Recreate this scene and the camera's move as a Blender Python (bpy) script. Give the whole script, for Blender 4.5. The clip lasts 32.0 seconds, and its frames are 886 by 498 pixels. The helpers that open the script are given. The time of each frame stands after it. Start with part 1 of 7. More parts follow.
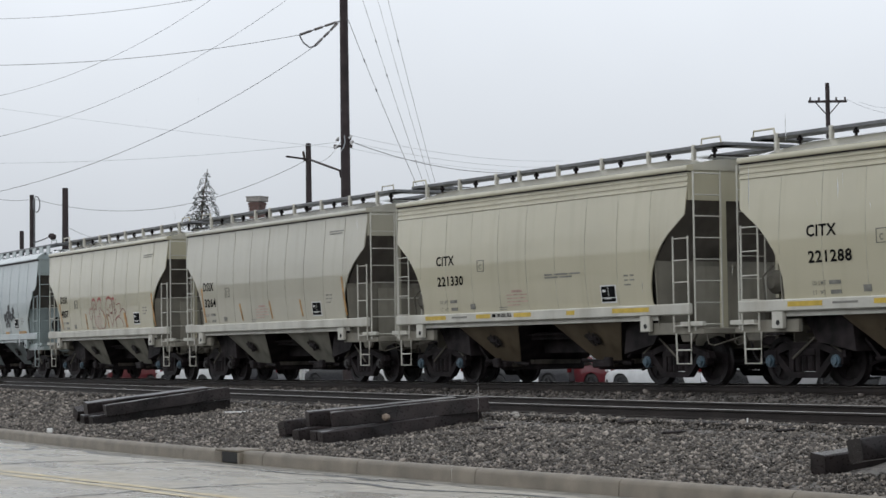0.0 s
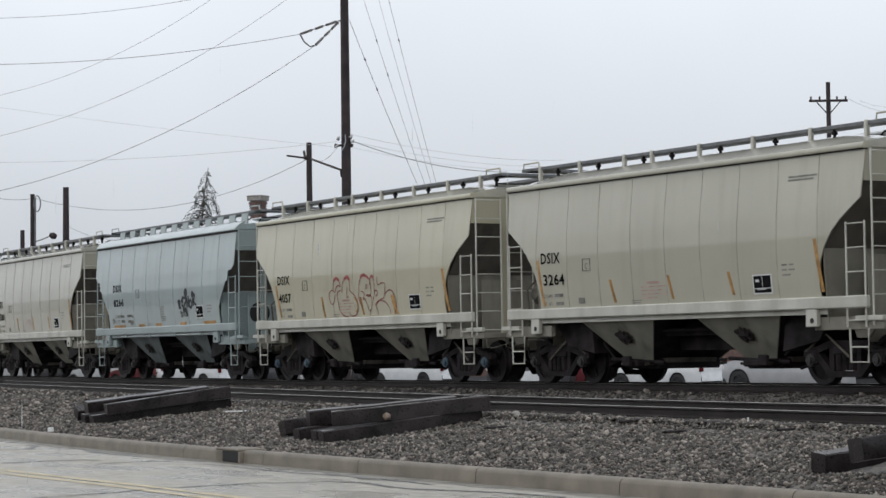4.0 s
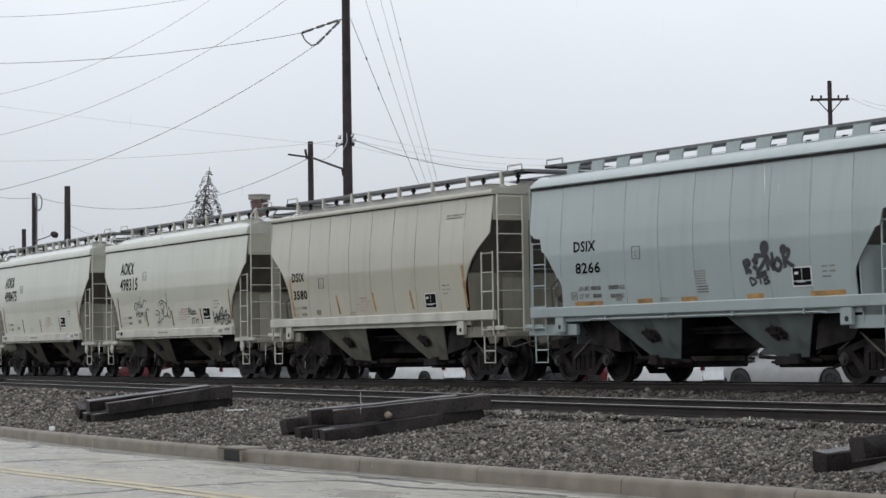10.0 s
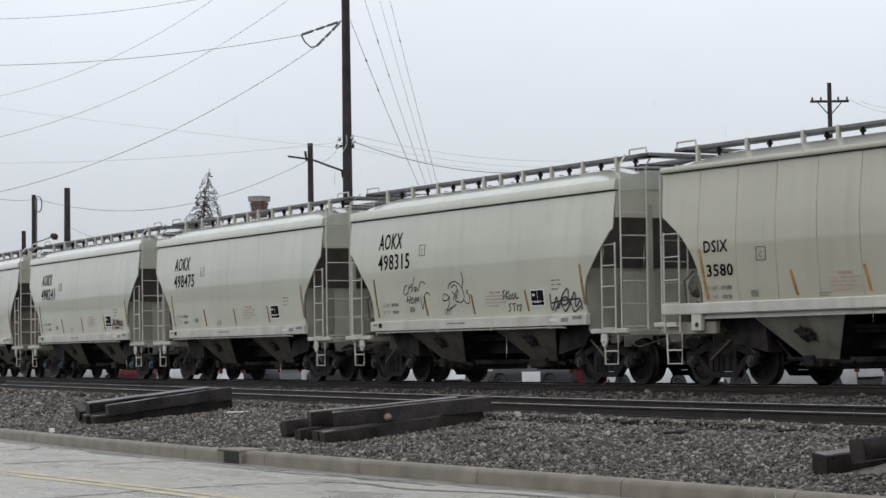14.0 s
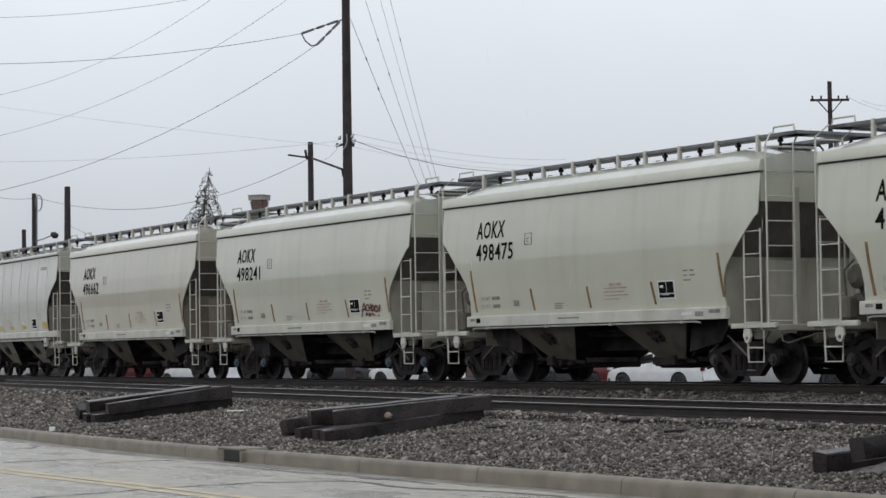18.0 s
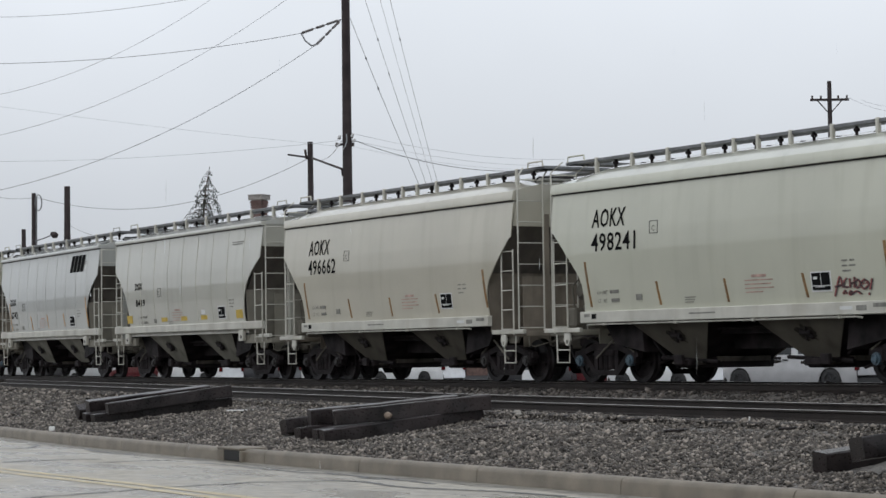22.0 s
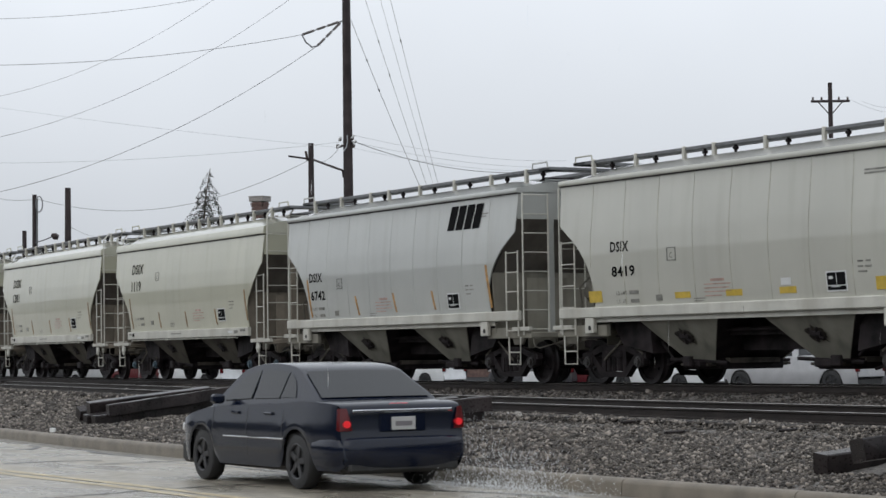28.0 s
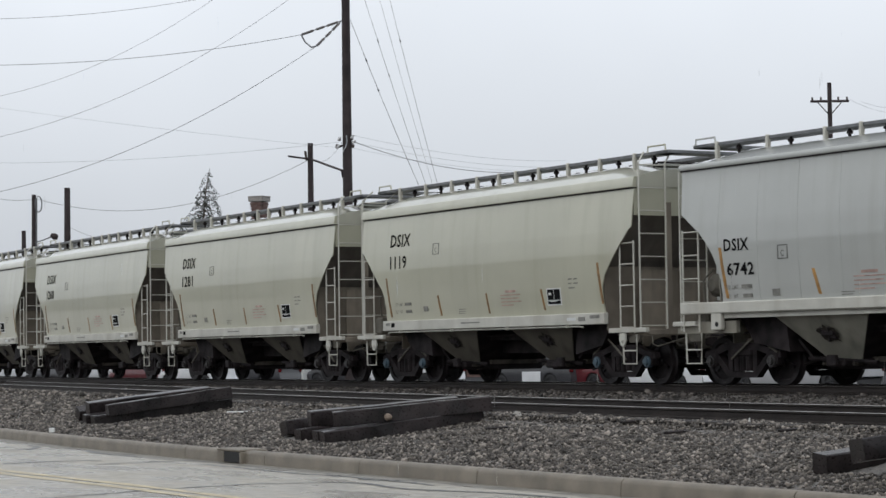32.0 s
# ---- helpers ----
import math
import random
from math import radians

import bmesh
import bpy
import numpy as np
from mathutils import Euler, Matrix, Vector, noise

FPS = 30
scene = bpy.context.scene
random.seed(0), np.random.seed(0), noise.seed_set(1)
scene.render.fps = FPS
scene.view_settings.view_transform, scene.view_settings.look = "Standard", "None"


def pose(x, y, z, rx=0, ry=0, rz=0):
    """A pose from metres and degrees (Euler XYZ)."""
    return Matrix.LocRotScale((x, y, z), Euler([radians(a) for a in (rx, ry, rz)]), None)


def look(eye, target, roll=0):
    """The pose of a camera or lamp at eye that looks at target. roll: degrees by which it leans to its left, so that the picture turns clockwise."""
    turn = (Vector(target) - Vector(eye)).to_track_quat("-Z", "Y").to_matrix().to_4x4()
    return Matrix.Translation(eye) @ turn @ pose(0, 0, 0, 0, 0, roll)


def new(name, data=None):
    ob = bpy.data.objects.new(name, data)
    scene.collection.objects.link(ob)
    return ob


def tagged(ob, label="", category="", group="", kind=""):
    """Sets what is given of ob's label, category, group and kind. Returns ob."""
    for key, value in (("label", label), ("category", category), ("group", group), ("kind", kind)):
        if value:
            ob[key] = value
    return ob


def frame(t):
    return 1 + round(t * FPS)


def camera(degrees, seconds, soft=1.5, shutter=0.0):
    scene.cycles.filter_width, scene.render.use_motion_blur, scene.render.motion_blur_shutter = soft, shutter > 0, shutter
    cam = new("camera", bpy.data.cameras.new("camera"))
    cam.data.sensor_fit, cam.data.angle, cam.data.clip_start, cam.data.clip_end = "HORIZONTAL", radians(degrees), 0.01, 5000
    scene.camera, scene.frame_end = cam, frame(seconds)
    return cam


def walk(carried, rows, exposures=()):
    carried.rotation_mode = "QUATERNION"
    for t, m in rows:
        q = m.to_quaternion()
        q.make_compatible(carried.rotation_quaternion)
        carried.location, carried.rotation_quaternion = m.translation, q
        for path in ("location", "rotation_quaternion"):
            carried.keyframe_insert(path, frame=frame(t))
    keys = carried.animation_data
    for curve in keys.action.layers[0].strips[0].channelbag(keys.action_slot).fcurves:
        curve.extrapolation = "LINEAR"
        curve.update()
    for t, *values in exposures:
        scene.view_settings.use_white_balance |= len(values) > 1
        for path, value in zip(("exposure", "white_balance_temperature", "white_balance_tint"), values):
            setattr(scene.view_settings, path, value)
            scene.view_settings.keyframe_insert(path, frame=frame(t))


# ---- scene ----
# ---- camera ----
EYE = (0.0, 0.0, 1.54)
HEADING, TILT, ROLL, FOCAL = -1.0446, 0.0466, -0.79, 3949.4


def aim(dx, dy):
    """The resting camera, nudged by the hand that holds it."""
    yaw, tilt = HEADING - dx / FOCAL, TILT + dy / FOCAL
    way = Vector((math.sin(yaw) * math.cos(tilt), math.cos(yaw) * math.cos(tilt), math.sin(tilt)))
    return look(EYE, Vector(EYE) + way * 50, ROLL)


cam = camera(22.46, 32.0, 1.5, 0.12)
walk(cam, [(t, aim(dx, dy)) for t, dx, dy in (
    (0.0, -3.5, 0.1), (0.5, -2.1, 0.0), (1.0, -2.9, -1.8), (1.5, -0.6, -1.9), (2.0, -1.7, 0.0), (2.5, -1.7, 0.0),
    (3.0, -0.3, -0.1), (3.5, -2.4, -1.5), (5.5, -1.5, -0.1), (6.0, -1.9, -0.1), (6.5, -2.1, -0.1), (7.0, -3.5, -0.1),
    (7.5, 0.0, 0.1), (8.0, -1.0, -0.5), (8.5, -0.3, -0.8), (9.0, -1.7, -1.4), (9.5, -0.1, -1.7), (10.0, 0.3, -3.3),
    (10.5, -0.8, -4.7), (11.0, -0.4, -2.8), (11.5, -0.8, -0.1), (12.0, 1.3, -1.5), (12.5, -1.7, -3.2), (13.0, -0.7, -3.2),
    (13.5, -2.4, -3.2), (14.0, -0.1, 0.0), (14.5, 0.1, 0.3), (16.5, -1.0, -0.1), (17.0, -1.1, -1.8), (17.5, -2.2, -3.5),
    (18.0, 0.3, -2.4), (18.5, -0.6, 0.3), (19.0, 0.0, 0.0), (19.5, -1.5, -1.8), (20.0, 1.3, -3.2), (20.5, 0.6, -3.5),
    (21.0, 0.4, -2.4), (21.5, -1.9, -1.8), (22.0, -0.1, -2.9), (22.5, 0.0, -1.7), (23.0, -0.1, -3.2), (23.5, -0.3, -3.2),
    (24.0, -1.8, -4.7), (24.5, -1.7, -6.3), (25.0, -0.3, -3.5), (25.5, 1.0, -0.3), (27.5, 1.1, -0.6), (28.0, 1.1, -0.2),
    (28.5, -0.4, -0.6), (29.0, 1.1, -0.7), (29.5, 1.1, -0.2), (30.0, 0.2, -0.1), (30.5, 0.2, -0.8), (31.0, 0.0, -2.0),
    (31.5, 2.0, -2.6), (32.0, 0.0, -0.2))],
     [(0.0, 0.02), (8.0, 0.03), (12.5, 0.05), (14.5, 0.02), (16.5, -0.03), (21.5, -0.05), (24.0, -0.02), (27.5, 0.0), (32.0, 0.0)])

# ---- world and light: rain under a bright, even overcast ----
SUN_HEIGHT, SUN_TURN = radians(58), radians(200)
world = bpy.data.worlds.new("overcast")
scene.world = world
world.use_nodes = True
wn, wl = world.node_tree.nodes, world.node_tree.links
sky = wn.new("ShaderNodeTexSky")
sky.sky_type, sky.sun_disc = "NISHITA", False
sky.sun_elevation, sky.sun_rotation = SUN_HEIGHT, SUN_TURN
sky.air_density, sky.dust_density, sky.ozone_density = 1.0, 8.0, 1.0
# cloud deck: dull at the skyline, brighter overhead
deck = wn.new("ShaderNodeTexCoord")
split = wn.new("ShaderNodeSeparateXYZ")
wl.new(deck.outputs["Generated"], split.inputs[0])
rise = wn.new("ShaderNodeMapRange")
rise.inputs["From Min"].default_value, rise.inputs["From Max"].default_value = 0.0, 0.17
rise.inputs["To Min"].default_value, rise.inputs["To Max"].default_value = 0.54, 0.93
wl.new(split.outputs[2], rise.inputs[0])
puffs = wn.new("ShaderNodeTexNoise")
puffs.inputs["Scale"].default_value, puffs.inputs["Detail"].default_value = 7.0, 3
soft = wn.new("ShaderNodeMapRange")
soft.inputs["To Min"].default_value, soft.inputs["To Max"].default_value = 0.93, 1.07
wl.new(puffs.outputs[0], soft.inputs[0])
level = wn.new("ShaderNodeMath")
level.operation = "MULTIPLY"
wl.new(rise.outputs[0], level.inputs[0])
wl.new(soft.outputs[0], level.inputs[1])
cloud = wn.new("ShaderNodeVectorMath")
cloud.operation = "SCALE"
cloud.inputs[0].default_value = (0.945, 1.0, 1.075)
wl.new(level.outputs[0], cloud.inputs[3])
pale = wn.new("ShaderNodeVectorMath")
pale.operation = "SCALE"
pale.inputs[3].default_value = 0.10
wl.new(sky.outputs[0], pale.inputs[0])
veil = wn.new("ShaderNodeMix")
veil.data_type = "RGBA"
veil.inputs[0].default_value = 0.96
wl.new(pale.outputs[0], veil.inputs[6])
wl.new(cloud.outputs[0], veil.inputs[7])
wl.new(veil.outputs[2], wn["Background"].inputs[0])
wn["Background"].inputs[1].default_value = 1.0

sun_data = bpy.data.lights.new("sun", "SUN")
sun_data.energy, sun_data.angle, sun_data.color = 0.5, radians(60), (1.0, 0.985, 0.95)
sun = new("sun", sun_data)
sun.matrix_world = look((0, -30, 60), (-36, 27, 0))

# ---- materials ----


def mat(name, base, rough=0.6, metal=0.0, spread=0.12, grain=8.0, bump=0.15, tint=None, streak=0.0, stain=(0.12, 0.1, 0.08),
        stain_amount=0.0, fine=60.0, random_value=0.0, spec=0.5, coat=0.0, coat_rough=0.08):
    """A surface with broad patches, fine grain, relief and, where wanted, drips that run down it."""
    m = bpy.data.materials.new(name)
    m.use_nodes = True
    n, l = m.node_tree.nodes, m.node_tree.links
    b = n["Principled BSDF"]
    tc = n.new("ShaderNodeTexCoord")
    big = n.new("ShaderNodeTexNoise")
    big.inputs["Scale"].default_value, big.inputs["Detail"].default_value = grain, 5
    l.new(tc.outputs["Object"], big.inputs["Vector"])
    ramp = n.new("ShaderNodeValToRGB")
    lo = [max(0, c * (1 - spread)) for c in base]
    hi = [min(1, c * (1 + spread)) for c in (tint or base)]
    ramp.color_ramp.elements[0].position, ramp.color_ramp.elements[1].position = 0.32, 0.68
    ramp.color_ramp.elements[0].color, ramp.color_ramp.elements[1].color = (*lo, 1), (*hi, 1)
    l.new(big.outputs[0], ramp.inputs[0])
    colour = ramp.outputs[0]
    small = n.new("ShaderNodeTexNoise")
    small.inputs["Scale"].default_value, small.inputs["Detail"].default_value = fine, 4
    l.new(tc.outputs["Object"], small.inputs["Vector"])
    if streak or stain_amount:
        mp = n.new("ShaderNodeMapping")
        mp.inputs["Scale"].default_value = (2.6, 2.6, 0.22) if streak else (1.3, 1.3, 1.3)
        l.new(tc.outputs["Object"], mp.inputs[0])
        drip = n.new("ShaderNodeTexNoise")
        drip.inputs["Scale"].default_value, drip.inputs["Detail"].default_value = 1.0, 6
        l.new(mp.outputs[0], drip.inputs["Vector"])
        cut = n.new("ShaderNodeMapRange")
        cut.inputs["From Min"].default_value, cut.inputs["From Max"].default_value = 0.5, 0.78
        cut.inputs["To Max"].default_value = max(streak, stain_amount)
        l.new(drip.outputs[0], cut.inputs[0])
        mx = n.new("ShaderNodeMix")
        mx.data_type = "RGBA"
        l.new(cut.outputs[0], mx.inputs[0])
        l.new(colour, mx.inputs[6])
        mx.inputs[7].default_value = (*stain, 1)
        colour = mx.outputs[2]
    if random_value:
        oi = n.new("ShaderNodeObjectInfo")
        vr = n.new("ShaderNodeMapRange")
        vr.inputs["To Min"].default_value, vr.inputs["To Max"].default_value = 1 - random_value, 1 + random_value
        l.new(oi.outputs["Random"], vr.inputs[0])
        hs = n.new("ShaderNodeHueSaturation")
        l.new(vr.outputs[0], hs.inputs["Value"])
        l.new(colour, hs.inputs["Color"])
        colour = hs.outputs[0]
    l.new(colour, b.inputs["Base Color"])
    rr = n.new("ShaderNodeMapRange")
    rr.inputs["To Min"].default_value, rr.inputs["To Max"].default_value = max(0.02, rough - 0.12), min(1, rough + 0.12)
    l.new(small.outputs[0], rr.inputs[0])
    l.new(rr.outputs[0], b.inputs["Roughness"])
    b.inputs["Metallic"].default_value = metal
    b.inputs["Specular IOR Level"].default_value = spec
    b.inputs["Coat Weight"].default_value = coat
    b.inputs["Coat Roughness"].default_value = coat_rough
    if bump:
        bp = n.new("ShaderNodeBump")
        bp.inputs["Strength"].default_value, bp.inputs["Distance"].default_value = bump, 0.02
        l.new(small.outputs[0], bp.inputs["Height"])
        l.new(bp.outputs[0], b.inputs["Normal"])
    return m


def glow(name, colour, strength):
    m = bpy.data.materials.new(name)
    m.use_nodes = True
    b = m.node_tree.nodes["Principled BSDF"]
    b.inputs["Base Color"].default_value = (*colour, 1)
    b.inputs["Emission Color"].default_value = (*colour, 1)
    b.inputs["Emission Strength"].default_value = strength
    return m


def body_paint(name, base, dirt=0.34, coat=1.0):
    base = [c * 0.93 for c in base]
    return mat(name, base, rough=0.42, spread=0.07, grain=0.45, bump=0.012, streak=dirt, stain=[c * k for c, k in zip(base, (0.66, 0.63, 0.57))],
               fine=14, coat=coat, coat_rough=0.12)


def wet_roof(name, base):
    """The same paint where rain lies on it as a film."""
    return mat(name, base, rough=0.4, spread=0.12, grain=0.8, bump=0.02, streak=0.4, stain=[c * k for c, k in zip(base, (0.6, 0.58, 0.54))],
               fine=30, coat=1.0, coat_rough=0.05)


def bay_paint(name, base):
    """Outlet bay paint: soot, brake dust, road film, and under-sill shade put into the colour."""
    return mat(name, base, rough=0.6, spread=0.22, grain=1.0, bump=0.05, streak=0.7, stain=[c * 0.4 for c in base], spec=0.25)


CREAM = body_paint("cream_paint", (0.50, 0.466, 0.338))
WARM = body_paint("warm_grey_paint", (0.452, 0.43, 0.343))
GREEN_GREY = body_paint("pale_green_grey_paint", (0.522, 0.525, 0.43))
OLIVE_CREAM = body_paint("pale_olive_paint", (0.488, 0.48, 0.37))
BEIGE = body_paint("pale_beige_paint", (0.50, 0.473, 0.385))
WARM_GREY = body_paint("pale_warm_grey_paint", (0.49, 0.485, 0.425))
HATCH_WHITE = mat("white_hatch_cover", (0.72, 0.73, 0.73), 0.35, spread=0.08, grain=3, bump=0.02)
LIGHT_GREY = body_paint("light_grey_paint", (0.45, 0.46, 0.435))
BLUE_GREY = body_paint("blue_grey_paint", (0.345, 0.405, 0.402))
PALE_TRIM = mat("pale_trim_paint", (0.51, 0.50, 0.445), 0.45, spread=0.12, grain=2, streak=0.75, stain=(0.36, 0.33, 0.27), bump=0.03)
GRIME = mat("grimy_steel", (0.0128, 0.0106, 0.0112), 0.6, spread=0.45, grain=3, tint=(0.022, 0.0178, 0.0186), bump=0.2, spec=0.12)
VALVE_PAINT = mat("dusty_brake_gear_paint", (0.13, 0.12, 0.1), 0.7, spread=0.3, grain=3, bump=0.1, spec=0.2)
GATE_STEEL = mat("dusty_gate_steel", (0.05, 0.044, 0.037), 0.7, spread=0.4, grain=3, tint=(0.085, 0.075, 0.063), bump=0.15, spec=0.2)
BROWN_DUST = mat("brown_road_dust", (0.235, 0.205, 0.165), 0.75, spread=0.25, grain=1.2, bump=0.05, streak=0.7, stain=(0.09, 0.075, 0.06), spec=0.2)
ROUND_END = mat("darker_end_paint", (0.25, 0.236, 0.196), 0.65, spread=0.2, grain=1.2, bump=0.05, streak=0.7, stain=(0.14, 0.118, 0.09), spec=0.3)
GREYED_END = mat("greyed_end_paint", (0.37, 0.355, 0.30), 0.65, spread=0.16, grain=1.2, bump=0.05, streak=0.7, stain=(0.22, 0.185, 0.14), spec=0.3)
ROUND_BAY = bay_paint("sooty_shaded_grey_bay_paint", (0.225, 0.216, 0.18))
PANEL_BAY = bay_paint("brown_sooted_shaded_bay_paint", (0.112, 0.102, 0.083))
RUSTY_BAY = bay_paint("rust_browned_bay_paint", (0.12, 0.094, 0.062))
BLUE_BAY = bay_paint("sooty_shaded_blue_grey_bay_paint", (0.175, 0.2, 0.2))
# slope sheets: dust, plus the shade under the overhanging ends, put into the colour
SLOPE_PAINT = mat("dusty_shaded_slope_paint", (0.17, 0.155, 0.138), 0.7, spread=0.2, grain=1.2, bump=0.05, streak=0.6, stain=(0.10, 0.088, 0.075), spec=0.25)
PALE_SEAMS = mat("pale_grimy_weld_seam", (0.385, 0.37, 0.30), 0.5, spread=0.3, grain=4, bump=0.05)
SEAMS = mat("grimy_weld_seam", (0.305, 0.29, 0.243), 0.5, spread=0.35, grain=4, bump=0.05)
BLUE_SEAMS = mat("grimy_blue_weld_seam", (0.255, 0.30, 0.305), 0.5, spread=0.35, grain=4, bump=0.05)
GREASE = mat("black_grease", (0.035, 0.03, 0.025), 0.6, spread=0.5, grain=14, bump=0.1, spec=0.2)
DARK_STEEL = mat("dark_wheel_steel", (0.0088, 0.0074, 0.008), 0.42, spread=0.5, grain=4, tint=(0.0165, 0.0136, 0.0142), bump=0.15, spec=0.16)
GRATING = mat("galvanised_grating", (0.16, 0.165, 0.17), 0.5, metal=0.5, spread=0.2, grain=5, bump=0.1)
BLACK_MARK = mat("black_lettering", (0.010, 0.010, 0.0105), 0.9, spread=0.2, bump=0, spec=0.05)
BOX_MARK = mat("dark_grey_lettering", (0.11, 0.11, 0.1), 0.6, spread=0.3, bump=0)
GREY_MARK = mat("faded_small_lettering", (0.2, 0.196, 0.175), 0.6, spread=0.3, bump=0)
RED_MARK = mat("faded_red_lettering", (0.40, 0.27, 0.23), 0.6, spread=0.3, bump=0)
WHITE_MARK = mat("white_decal", (0.62, 0.63, 0.62), 0.5, spread=0.05, bump=0)
ORANGE_MARK = mat("amber_reflector", (0.36, 0.195, 0.06), 0.4, spread=0.35, grain=6, bump=0, stain_amount=0.4, stain=(0.25, 0.14, 0.06), random_value=0.15)
BROWN_MARK = mat("weathered_amber_reflector", (0.21, 0.115, 0.04), 0.5, spread=0.35, grain=6, bump=0, random_value=0.2)
YELLOW_MARK = mat("yellow_reflector", (0.55, 0.385, 0.06), 0.4, spread=0.15, grain=6, bump=0)
BLUE_CAP = mat("blue_grey_bearing_cap", (0.07, 0.11, 0.14), 0.5, spread=0.3, bump=0.1)
GREY_CAP = mat("grey_bearing_cap", (0.034, 0.031, 0.03), 0.5, spread=0.3, bump=0.1)
DARK_RED_SPRAY = mat("dark_red_spray_paint", (0.24, 0.075, 0.07), 0.6, spread=0.4, grain=9, bump=0)
RED_SPRAY = mat("red_spray_paint", (0.42, 0.13, 0.12), 0.6, spread=0.3, grain=9, bump=0)
BLACK_SPRAY = mat("black_spray_paint", (0.035, 0.035, 0.04), 0.6, spread=0.3, grain=9, bump=0)
RAIL_SIDE = mat("rusty_rail", (0.022, 0.017, 0.015), 0.6, spread=0.3, grain=3, bump=0.2, spec=0.3)
RAIL_TOP = mat("worn_rail_head", (0.42, 0.40, 0.38), 0.35, metal=0.8, spread=0.2, bump=0.02)
TIE_WOOD = mat("creosoted_timber", (0.016, 0.014, 0.013), 0.55, spread=0.4, grain=3, tint=(0.035, 0.03, 0.027), bump=0.35, fine=40, random_value=0.3, spec=0.3)
WET_TIE = mat("wet_creosoted_timber", (0.0105, 0.0085, 0.0085), 0.3, spread=0.6, grain=3, tint=(0.021, 0.0165, 0.0165), bump=0.06, fine=30, random_value=0.25, spec=0.36)
POLE_WOOD = mat("creosoted_pole_timber", (0.034, 0.025, 0.026), 0.85, spread=0.4, grain=2, bump=0.3, streak=0.4, stain=(0.08, 0.058, 0.05))
WIRE = mat("weathered_wire", (0.17, 0.17, 0.18), 0.6, bump=0)
THIN_WIRE = mat("thin_aluminium_wire", (0.38, 0.40, 0.42), 0.6, bump=0)
INSULATOR = mat("brown_porcelain", (0.05, 0.035, 0.03), 0.3, bump=0)
BARK = mat("conifer_bark", (0.07, 0.055, 0.045), 0.9, spread=0.3, bump=0.4)
NEEDLES = mat("dull_conifer_needles", (0.045, 0.06, 0.05), 0.8, spread=0.4, grain=3, bump=0)
BRICK = mat("red_chimney_brick", (0.15, 0.095, 0.082), 0.8, spread=0.3, grain=4, bump=0.2, random_value=0.15)
MORTAR = mat("mortar", (0.3, 0.28, 0.26), 0.9, spread=0.2, bump=0.2)
HOUSE_WALL = mat("pale_house_siding", (0.55, 0.55, 0.53), 0.7, spread=0.1, bump=0.1)
SHINGLE = mat("dark_roof_shingles", (0.08, 0.08, 0.085), 0.8, spread=0.3, grain=3, bump=0.3)


def ground_mat(name, lo, hi, rough, cell, wet=0.0, bump=0.6):
    """Loose stone: cells of differing grey with dark gaps."""
    m = bpy.data.materials.new(name)
    m.use_nodes = True
    n, l = m.node_tree.nodes, m.node_tree.links
    b = n["Principled BSDF"]
    tc = n.new("ShaderNodeTexCoord")
    vo = n.new("ShaderNodeTexVoronoi")
    vo.inputs["Scale"].default_value = cell
    l.new(tc.outputs["Object"], vo.inputs["Vector"])
    no = n.new("ShaderNodeTexNoise")
    no.inputs["Scale"].default_value, no.inputs["Detail"].default_value = 0.8, 6
    l.new(tc.outputs["Object"], no.inputs["Vector"])
    sep = n.new("ShaderNodeSeparateColor")
    l.new(vo.outputs["Color"], sep.inputs[0])
    add = n.new("ShaderNodeMath")
    add.operation = "MULTIPLY_ADD"
    l.new(no.outputs[0], add.inputs[0])
    add.inputs[1].default_value = 0.8
    l.new(sep.outputs[0], add.inputs[2])
    ramp = n.new("ShaderNodeValToRGB")
    ramp.color_ramp.elements[0].position, ramp.color_ramp.elements[1].position = 0.3, 1.3
    ramp.color_ramp.elements[0].color, ramp.color_ramp.elements[1].color = (*lo, 1), (*hi, 1)
    l.new(add.outputs[0], ramp.inputs[0])
    l.new(ramp.outputs[0], b.inputs["Base Color"])
    b.inputs["Roughness"].default_value = rough
    bp = n.new("ShaderNodeBump")
    bp.inputs["Strength"].default_value, bp.inputs["Distance"].default_value = bump, 0.05
    bp.invert = True
    l.new(vo.outputs["Distance"], bp.inputs["Height"])
    l.new(bp.outputs[0], b.inputs["Normal"])
    return m


